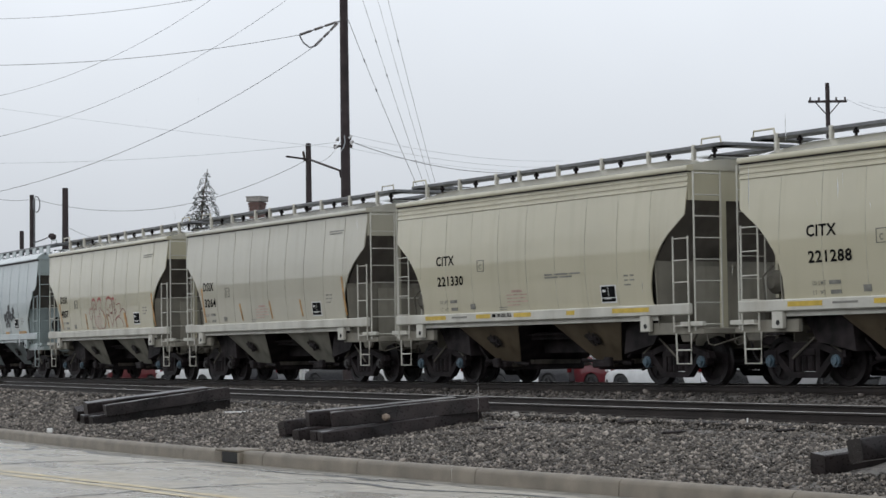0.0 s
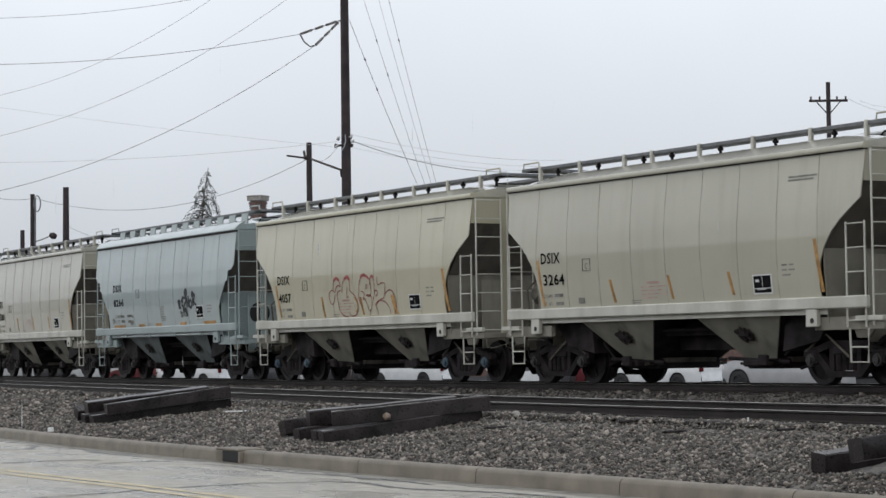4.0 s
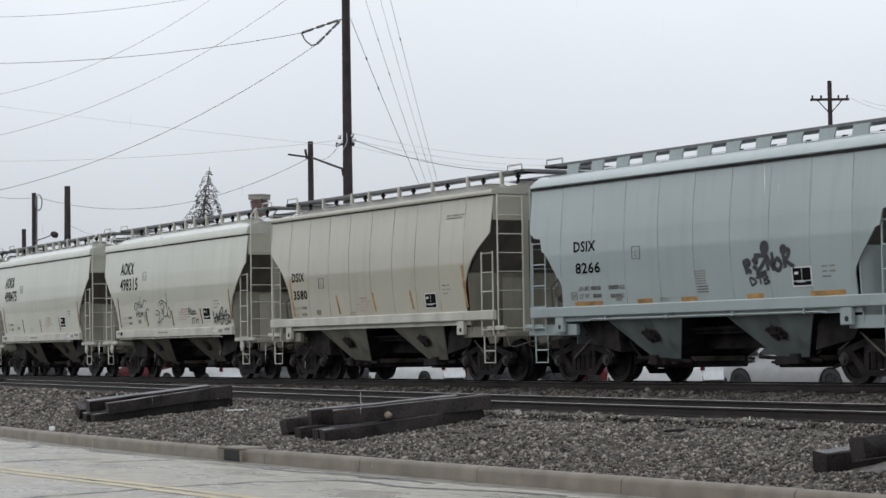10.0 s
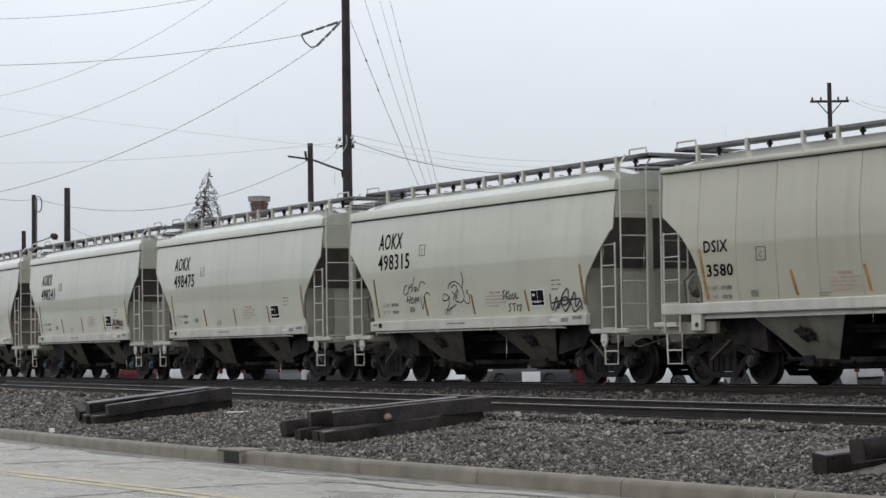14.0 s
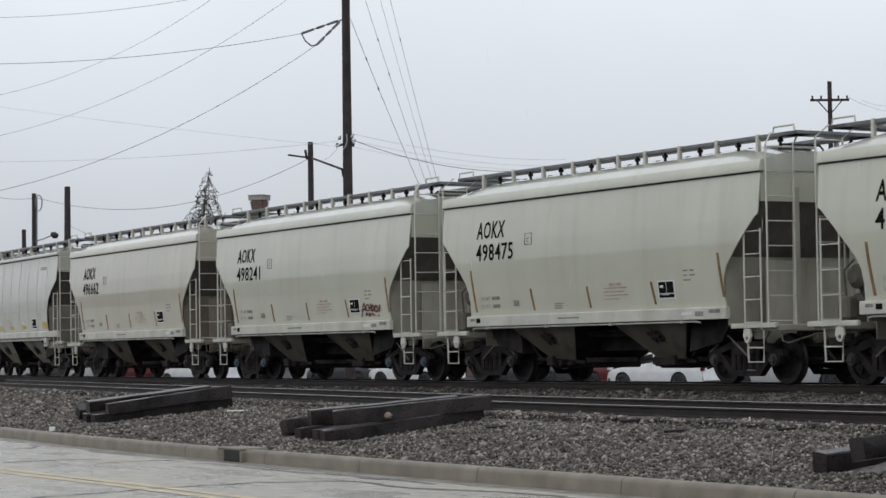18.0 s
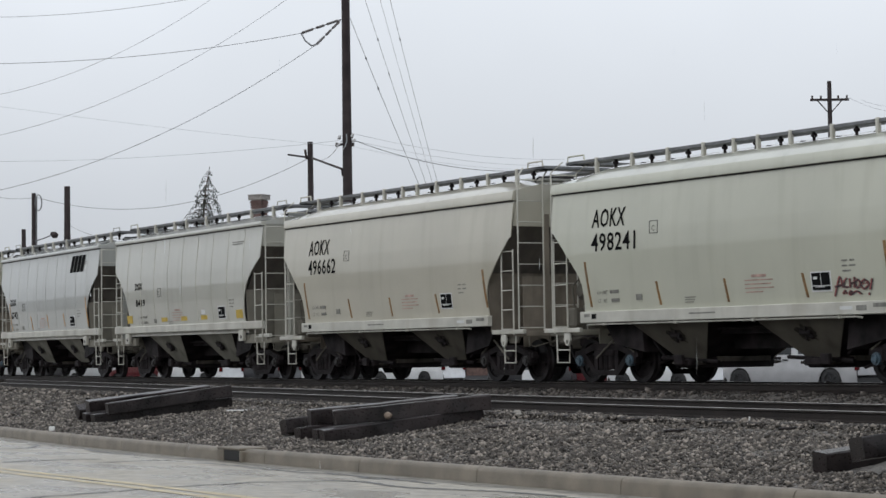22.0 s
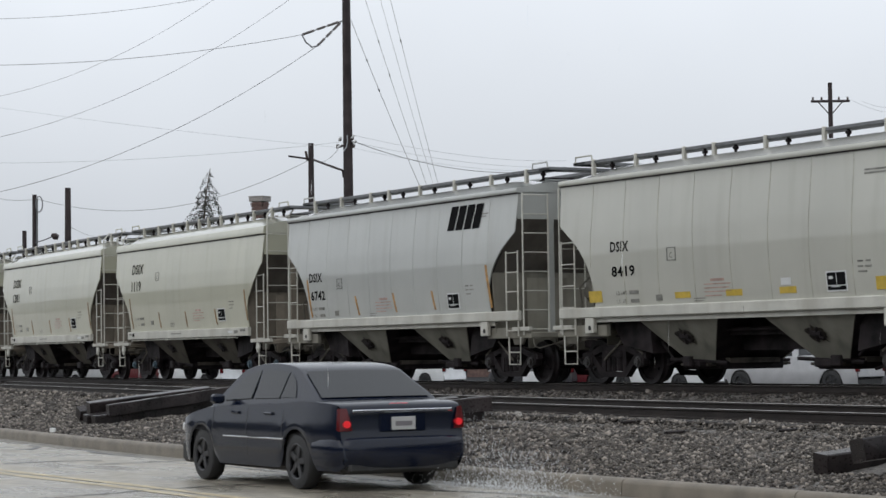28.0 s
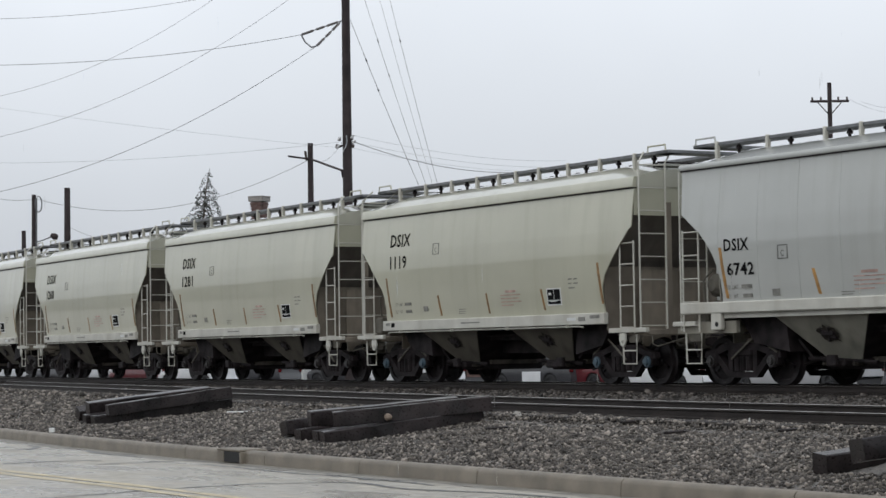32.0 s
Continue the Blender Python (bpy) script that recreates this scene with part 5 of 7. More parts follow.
DENSE_TAG = (
    [(8.97, 1.89), (8.99, 1.55), (9.22, 1.82), (9.23, 1.58), (9.43, 1.84), (9.66, 1.97), (9.66, 1.67), (9.91, 1.9), (9.9, 1.6), (10.1, 1.73), (10.12, 1.53)], [(8.99, 1.69), (9.48, 1.74), (10.1, 1.76)],
    [(9.08, 1.52), (9.32, 1.68), (9.48, 1.51), (9.72, 1.67), (9.81, 1.5), (10.08, 1.61)], [(9.34, 1.75), (9.56, 1.81), (9.63, 1.71), (9.45, 1.64), (9.34, 1.75)])
SNEEZE = (
    [(8.81, 1.55), (8.88, 1.69), (8.99, 1.88), (9.05, 1.69)], [(8.83, 1.71), (9.03, 1.74)], [(9.17, 1.85), (9.09, 1.8), (9.08, 1.71), (9.18, 1.7)], [(9.24, 1.85), (9.23, 1.68)], [(9.36, 1.87), (9.34, 1.68)],
    [(9.23, 1.76), (9.35, 1.77)], [(9.44, 1.83), (9.37, 1.76), (9.42, 1.68), (9.5, 1.75), (9.44, 1.83)], [(9.62, 1.82), (9.5, 1.74), (9.59, 1.66), (9.71, 1.74), (9.62, 1.82)], [(9.56, 1.76), (9.58, 1.74)],
    [(9.64, 1.76), (9.65, 1.74)], [(9.81, 1.83), (9.73, 1.64)], [(9.69, 1.59), (9.7, 1.55)], [(9.03, 1.58), (9.09, 1.64), (9.12, 1.58)], [(9.18, 1.59), (9.24, 1.63), (9.28, 1.59), (9.22, 1.57), (9.18, 1.59)],
    [(9.3, 1.59), (9.4, 1.62), (9.5, 1.57)])
NUDGE = {4: 0.1, 5: 0.08, 6: 0.05, 10: 0.1}


def run_of(t):
    """How far the train has come; it slows a little on the way."""
    return FIRST_CAR + 0.13 + SPEED * t - 0.0028 * (t - 25) ** 2


def place(t, index):
    """Where a car stands at t seconds."""
    s = run_of(t) - index * PITCH + NUDGE.get(index, 0)
    x = BEND_X + s
    for _ in range(3):
        d = x - BEND_X
        c = max(-60, min(60, d))
        x = BEND_X + s - (BEND * BEND * c ** 3 / 6 + (abs(d) > 60) * (d - c) * (BEND * 60) ** 2 / 2)
    return pose(x, track_y(x), RAIL, 0, 0, math.degrees(math.atan(track_slope(x))))


# ---- road vehicles ----
GLASS_DARK = mat("dark_wet_glass", (0.012, 0.014, 0.016), 0.13, spread=0.2, grain=2, bump=0.0, spec=0.38)
TYRE = mat("tyre_rubber", (0.022, 0.022, 0.023), 0.6, spread=0.2, bump=0.1)
ALLOY = mat("dull_alloy", (0.035, 0.035, 0.038), 0.4, metal=0.3, spread=0.2, bump=0)
CHROME = mat("chrome_trim", (0.75, 0.76, 0.78), 0.12, metal=1.0, spread=0.05, bump=0)
BLACK_TRIM = mat("black_plastic_trim", (0.02, 0.02, 0.02), 0.5, spread=0.2, bump=0.05)
PLATE_WHITE = mat("number_plate_white", (0.42, 0.42, 0.41), 0.4, spread=0.05, bump=0)
PLATE_BAR = mat("number_plate_bar", (0.16, 0.15, 0.16), 0.5, spread=0.1, bump=0)
TAIL_RED = glow("lit_tail_lamp", (0.55, 0.01, 0.015), 0.5)
TAIL_DULL = mat("red_tail_lamp", (0.09, 0.004, 0.006), 0.2, spread=0.2, bump=0)
LAMP_CLEAR = mat("clear_lamp", (0.6, 0.6, 0.6), 0.15, spread=0.1, bump=0)
RAIN = mat("rain_water", (0.97, 0.98, 1.0), 0.1, spread=0.02, bump=0)
skin = RAIN.node_tree.nodes["Principled BSDF"]
skin.inputs["Transmission Weight"].default_value, skin.inputs["IOR"].default_value = 1.0, 1.33
MIST = mat("thrown_water", (0.8, 0.82, 0.84), 0.3, spread=0.1, bump=0)


def car_paint(name, base):
    return mat(name, base, rough=0.3, spread=0.08, grain=3, bump=0.02, fine=150, coat=0.6, spec=0.6)


NAVY = mat("navy_car_paint", (0.004, 0.007, 0.018), rough=0.14, spread=0.15, grain=3, bump=0.0, fine=60, coat=0.0, spec=0.42)
WHITE_CAR = car_paint("white_car_paint", (0.74, 0.75, 0.76))
DULL_WHITE = car_paint("dull_white_truck_paint", (0.40, 0.40, 0.41))
RED_CAR = car_paint("red_car_paint", (0.11, 0.015, 0.02))
DARK_CAR = car_paint("dark_grey_car_paint", (0.05, 0.05, 0.055))
SILVER_CAR = car_paint("silver_car_paint", (0.5, 0.51, 0.52))

SEDAN = dict(
    length=4.78, half=0.885, wheelbase=2.70, wheel=0.325, front=1.0,
    body=[(-2.39, 0.36), (-2.38, 0.52), (-2.36, 0.58), (-2.34, 0.72), (-2.338, 0.86), (-2.335, 0.92), (-2.325, 0.945), (-2.305, 0.965), (-2.27, 0.985), (-2.12, 1.01), (-1.75, 1.03), (-1.5, 1.035),
          (-1.0, 1.0), (0.0, 0.97), (0.85, 0.95), (1.15, 0.93), (1.6, 0.86), (2.0, 0.77), (2.2, 0.70), (2.33, 0.6), (2.38, 0.48), (2.36, 0.3), (2.25, 0.22)],
    cabin=[(-1.78, 1.03), (-1.10, 1.385), (-0.95, 1.425), (-0.75, 1.452), (-0.5, 1.468), (-0.25, 1.472), (0.0, 1.463), (0.2, 1.442), (0.4, 1.402), (0.52, 1.355), (1.24, 0.92)],
    windows=[[(-1.16, 1.07), (-1.12, 1.17), (-1.04, 1.27), (-0.94, 1.33), (-0.86, 1.355), (-0.76, 1.07)], [(-0.72, 1.06), (-0.82, 1.365), (-0.6, 1.39), (-0.35, 1.4), (-0.10, 1.395), (-0.02, 1.05)],
             [(0.05, 1.05), (-0.03, 1.39), (0.16, 1.375), (0.32, 1.34), (0.46, 1.28), (0.62, 1.18), (0.84, 1.02)]],
)
PICKUP = dict(
    length=5.8, half=0.98, wheelbase=3.8, wheel=0.39, front=1.95,
    body=[(-2.9, 0.55), (-2.9, 0.7), (-2.87, 1.25), (-2.8, 1.3), (-0.5, 1.3), (0.0, 1.24), (1.4, 1.2), (2.3, 1.12), (2.75, 1.05), (2.87, 0.9), (2.9, 0.6), (2.8, 0.38)],
    cabin=[(-0.45, 1.25), (-0.36, 1.78), (-0.1, 1.84), (0.6, 1.84), (0.9, 1.8), (1.55, 1.18)],
    windows=[[(-0.2, 1.3), (-0.12, 1.7), (0.35, 1.74), (0.4, 1.3)], [(0.46, 1.3), (0.42, 1.74), (0.8, 1.72), (1.25, 1.3)]],
)


def shell(outline, width, levels=((1.0, 1.0), (0.985, 1.006), (0.94, 1.012), (0.75, 1.016), (0.4, 1.02), (0.0, 1.022)), floor_z=0.25):
    """Skin drawn across between two side outlines; width(x, z) is the half width, levels are (share of width, crown)."""
    b = Build()
    n = len(outline)
    cols = [(-k, c) for k, c in levels] + [(k, c) for k, c in reversed(levels[:-1])]
    for k, c in cols:
        for x, z in outline:
            b.v.append((x, width(x, z) * k, floor_z + (z - floor_z) * c))
    for j in range(len(cols) - 1):
        b.f += [(j * n + i, j * n + i + 1, (j + 1) * n + i + 1, (j + 1) * n + i) for i in range(n - 1)]
    return b, n, len(cols)


def vehicle(name, spec, paint, label, category, m, lit=False, spoke=5):
    car = empty(name, m)
    tagged(car, label, category)
    half, r, wb = spec["half"], spec["wheel"], spec["wheelbase"]
    xr, xf = spec["front"] + 0.35 - wb if name == "sedan" else -wb / 2 + 0.05, 0
    xf = xr + wb
    L = spec["length"] / 2

    def body_w(x, z):
        nose = max(0.0, abs(x) - (L - 0.75)) / 0.75
        belly = 1.0 - 0.05 * max(0, (0.45 - z) / 0.3) - 0.06 * max(0, (z - 0.75) / 0.4)
        return half * belly * (1 - (0.34 if x > 0 else 0.11) * nose ** 2)

    top = spec["body"]
    b, n, cols = shell(top, body_w)
    # the two flanks, with wheel arches, curved in plan and section
    steps = 44
    for s in (-1, 1):
        k = len(b.v)
        rows = 8
        for i in range(steps + 1):
            x = -L + 0.03 + (2 * L - 0.06) * i / steps
            zt = next(z0 + (z1 - z0) * (x - x0) / (x1 - x0) for (x0, z0), (x1, z1) in zip(top, top[1:]) if x0 <= x <= x1 and x1 > x0 and min(z0, z1) > 0.2)
            zb = 0.24
            for xc in (xr, xf):
                if abs(x - xc) < r + 0.06:
                    zb = max(zb, r + math.sqrt((r + 0.06) ** 2 - (x - xc) ** 2))
            if abs(x) > L - 0.12:
                zb = max(zb, 0.3)
            for j in range(rows + 1):
                z = zb + (zt - zb) * j / rows
                w = body_w(x, z) * (1.0 if j else 0.99) + 0.012 * math.exp(-((z - 0.66) / 0.06) ** 2)
                b.v.append((x, s * w, z))
        q = rows + 1
        for i in range(steps):
            b.f += [(k + i * q + j, k + (i + 1) * q + j, k + (i + 1) * q + j + 1, k + i * q + j + 1) for j in range(rows)]
    put("body", b.mesh("body", True), paint, car)
    put("underbody", Build().box(-L + 0.1, L - 0.15, -half + 0.12, half - 0.12, 0.2, 0.5, 0.05), BLACK_TRIM, car)
    for xc in (xr, xf):
        put("wheel_well", Build().box(xc - r - 0.05, xc + r + 0.05, -half + 0.05, half - 0.05, 0.3, r * 2 + 0.04, 0.05), BLACK_TRIM, car)
    belt = 1.0 if name == "sedan" else 1.25

    def cab_w(x, z):
        return half * 0.93 - 0.34 * max(0, z - belt + 0.02) - 0.02

    b, n, cols = shell(spec["cabin"], cab_w, ((1.0, 1.0), (0.97, 1.008), (0.85, 1.014), (0.5, 1.02), (0.0, 1.024)), 0.9)
    k = len(b.v)
    for s in (0, cols - 1):
        b.f.append(tuple(s * n + i for i in range(n)))
    put("cabin_shell", b.mesh("cabin_shell", True), paint, car)
    for win in spec["windows"]:
        for s in (-1, 1):
            w = Build()
            w.v = [(x, s * (cab_w(x, z) + 0.006), z) for x, z in win] + [(x, s * (cab_w(x, z) - 0.01), z) for x, z in win]
            q = len(win)
            w.f = [tuple(range(q)), tuple(range(q, 2 * q))] + [(i, (i + 1) % q, (i + 1) % q + q, i + q) for i in range(q)]
            put("side_window", w, GLASS_DARK, car)
    c = spec["cabin"]
    for nm, (p, q) in (("rear_window", (c[0], c[1])), ("windscreen", (c[-1], c[-2]))):
        w = Build()
        p2 = (p[0] + (q[0] - p[0]) * 0.08, p[1] + (q[1] - p[1]) * 0.08)
        q2 = (p[0] + (q[0] - p[0]) * 0.93, p[1] + (q[1] - p[1]) * 0.93)
        d = Vector((q[0] - p[0], 0, q[1] - p[1])).normalized()
        nn = Vector((-d.z, 0, d.x)) * (1 if nm == "rear_window" else -1) * 0.016
        for x, z in (p2, q2):
            for i in range(9):
                y = -1 + 2 * i / 8
                crown = 0.9 + (z - 0.9) * (1.024 - 0.02 * abs(y) ** 2)
                w.v.append((x + nn.x, y * cab_w(x, z) * 0.93, crown + nn.z))
        w.f = [(i, i + 1, i + 10, i + 9) for i in range(8)]
        put(nm, w.mesh(nm, True), GLASS_DARK, car)
    wheels = []
    for xc in (xr, xf):
        for s in (-1, 1):
            hub = empty("wheel", pose(xc, s * (half - 0.12), r))
            hub.parent = car
            prof = [(r * 0.66, 0.10), (r * 0.78, 0.105), (r * 0.95, 0.09), (r, 0.06), (r, -0.06), (r * 0.95, -0.09), (r * 0.66, -0.1)]
            t = Build()
            nn = 28
            for i in range(nn):
                a = i * math.tau / nn
                t.v += [(q * math.cos(a), w, q * math.sin(a)) for q, w in prof]
            mm = len(prof)
            for i in range(nn):
                j = (i + 1) % nn
                t.f += [(i * mm + q, i * mm + q + 1, j * mm + q + 1, j * mm + q) for q in range(mm - 1)]
            put("tyre", t.mesh("tyre", True), TYRE, hub)
            rim = Build()
            rim.tube([(0, s * 0.02, 0), (0, s * 0.085, 0)], 0.06, 10)
            for i in range(spoke):
                rim.box(0.04, r * 0.66, -0.02, 0.02, -0.035, 0.035, 0.008, Matrix.Translation((0, s * 0.075, 0)) @ Matrix.Rotation(i * math.tau / spoke, 4, "Y"))
            ring = [(r * 0.64 * math.cos(a * math.tau / 24), s * 0.085, r * 0.64 * math.sin(a * math.tau / 24)) for a in range(24)]
            rim.tube(ring, 0.022, 6, True)
            put("rim", rim, ALLOY, hub)
            put("brake_disc", Build().tube([(0, s * 0.0, 0), (0, s * 0.03, 0)], r * 0.6, 16), BLACK_TRIM, hub)
            wheels.append(hub)
    if name == "sedan":
        for s in (-1, 1):
            lamp = Build()
            zs = (0.70, 0.77, 0.84, 0.90, 0.955)
            for z in zs:
                xr0 = -2.375 + 0.1 * max(0.0, z - 0.78)
                taper = 0.06 * (z - 0.70) / 0.255
                for q, (dx, y) in enumerate(((0.0, 0.665 + taper), (0.0, 0.70 + taper * 0.5), (0.006, 0.755), (0.02, None), (0.045, None), (0.075, None))):
                    x = xr0 + dx
                    lamp.v.append((x, s * (y if y else body_w(x, z) + 0.02), z))
            lamp.f = [(i * 6 + j, i * 6 + j + 1, i * 6 + 7 + j, i * 6 + 6 + j) for i in range(4) for j in range(5)]
            put("tail_lamp", lamp.mesh("tail_lamp", True), TAIL_DULL, car, None, "red tail lamp")
            put("lit_bulb", Build().tube([(-2.392, s * 0.735, 0.775), (-2.34, s * 0.735, 0.775)], 0.042, 14), TAIL_RED, car, None, "glowing brake lamp")
            put("mirror", Build().box(0.66, 0.8, s * 0.93 - 0.08, s * 0.93 + 0.08, 0.98, 1.1, 0.03), paint, car)
            put("body_strip", Build().box(-1.05, 0.65, min(s * 0.888, s * 0.905), max(s * 0.888, s * 0.905), 0.575, 0.592, 0.004), CHROME, car, None, "chrome body strip")
            for x in (-0.62, 0.32):
                put("door_handle", Build().box(x - 0.11, x + 0.1, min(s * 0.855, s * 0.90), max(s * 0.855, s * 0.90), 0.86, 0.895, 0.012), paint, car)
            for x in (-1.0, -0.02, 0.98):
                gap = Build()
                for z in [0.36 + 0.04 * k for k in range(15)]:
                    y = body_w(x, z) + 0.012 * math.exp(-((z - 0.66) / 0.06) ** 2) + 0.002
                    gap.v += [(x - 0.005, s * y, z), (x + 0.005, s * y, z)]
                gap.f = [(2 * k, 2 * k + 1, 2 * k + 3, 2 * k + 2) for k in range(14)]
                put("door_gap", gap, BLACK_TRIM, car)
            put("headlamp", Build().box(2.12, 2.24, min(s * 0.5, s * 0.76), max(s * 0.5, s * 0.76), 0.6, 0.72, 0.03), LAMP_CLEAR, car)
        put("chrome_bar", Build().box(-2.375, -2.33, -0.655, 0.655, 0.90, 0.938, 0.008), CHROME, car, None, "chrome bar over the number plate")
        put("brake_light_bar", Build().box(-2.27, -2.22, -0.12, 0.12, 0.975, 1.005, 0.004), TAIL_RED, car, None, "high brake light")
        put("plate_recess", Build().box(-2.362, -2.33, -0.3, 0.3, 0.68, 0.89, 0.01), paint, car)
        plate_ob = put("number_plate", Build().box(-2.385, -2.366, -0.155, 0.155, 0.70, 0.85, 0.004), PLATE_WHITE, car)
        put("plate_bar", Build().box(-2.388, -2.3855, -0.11, 0.11, 0.745, 0.80), PLATE_BAR, plate_ob)
        bump = Build()
        plan = [(-1.78, 0.885), (-2.0, 0.885), (-2.2, 0.865), (-2.33, 0.82), (-2.41, 0.72), (-2.445, 0.5), (-2.46, 0.25), (-2.465, 0.0)]
        plan += [(x, -y) for x, y in reversed(plan[:-1])]
        rise = [(0.27, -0.06), (0.33, -0.015), (0.42, 0.005), (0.52, 0.01), (0.56, 0.0), (0.595, -0.012), (0.615, -0.035), (0.625, -0.11)]
        for z, off in rise:
            bump.v += [(x - (off if x < -2.1 else 0), y + (off if y > 0 else -off) * (abs(y) > 0.6), z) for x, y in plan]
        n = len(plan)
        bump.f = [(i * n + j, i * n + j + 1, (i + 1) * n + j + 1, (i + 1) * n + j) for i in range(len(rise) - 1) for j in range(n - 1)]
        put("bumper", bump.mesh("bumper", True), paint, car)
        put("valance", Build().box(-2.4, -2.15, -0.72, 0.72, 0.22, 0.34, 0.03), BLACK_TRIM, car)
        put("exhaust", Build().tube([(-2.4, 0.45, 0.27), (-2.1, 0.45, 0.28)], 0.03, 8), ALLOY, car)
    else:
        for s in (-1, 1):
            put("tail_lamp", Build().box(-L - 0.01, -L + 0.12, min(s * half * 0.75, s * half * 0.93), max(s * half * 0.75, s * half * 0.93), belt * 0.58 if belt > 1.2 else belt * 0.72, belt * 0.95, 0.02), TAIL_DULL, car)
            put("mirror", Build().box(spec["cabin"][-1][0] - 0.4, spec["cabin"][-1][0] - 0.2, s * (half + 0.08) - 0.1, s * (half + 0.08) + 0.1, belt, belt + 0.2, 0.03), BLACK_TRIM, car)
            put("door_handle", Build().box(-0.1, 0.12, min(s * half * 0.96, s * half * 1.01), max(s * half * 0.96, s * half * 1.01), belt - 0.16, belt - 0.11, 0.01), BLACK_TRIM, car)
            put("headlamp", Build().box(L - 0.25, L - 0.08, min(s * half * 0.55, s * half * 0.8), max(s * half * 0.55, s * half * 0.8), belt * 0.62, belt * 0.76, 0.03), LAMP_CLEAR, car)
    return car, wheels


# ---- poles, wires, tree, house ----


def utility_pole(x, y, top, r, label, lean=0.0, base=-0.1):
    p = empty("utility_pole", pose(x, y, base))
    tagged(p, label, "utility pole", "utility poles")
    h = top - base
    put("shaft", Build().tube([(lean * k / 4 * h, 0, h * k / 4) for k in range(5)], [r * (1.15 - 0.35 * k / 4) for k in range(5)], 12).mesh("shaft", True), POLE_WOOD, p)
    return p


def wire(a, c, sag, r, material, label="thin overhead wire", beads=0):
    """A cable that hangs between two points."""
    a, c = Vector(a), Vector(c)
    pts = [a.lerp(c, k / 24) - Vector((0, 0, sag * 4 * (k / 24) * (1 - k / 24))) for k in range(25)]
    ob = put("overhead_wire", Build().tube(pts, r * 0.6, 5), material)
    tagged(ob, label, "wire", "overhead wires")
    for i in range(beads):
        q = pts[5 + 4 * i]
        put("splice", Build().tube([q - (pts[6] - pts[5]) * 0.12, q + (pts[6] - pts[5]) * 0.12], r * 1.9, 6), WIRE, ob)
    return ob


def sight(x, y, d):
    """A place d metres out along the camera's axis, from the resting view, by picture coordinates."""
    m = aim(0, 0)
    v = Vector(((x - 784) / FOCAL * d, -(y - 441) / FOCAL * d, -d))
    return m @ v


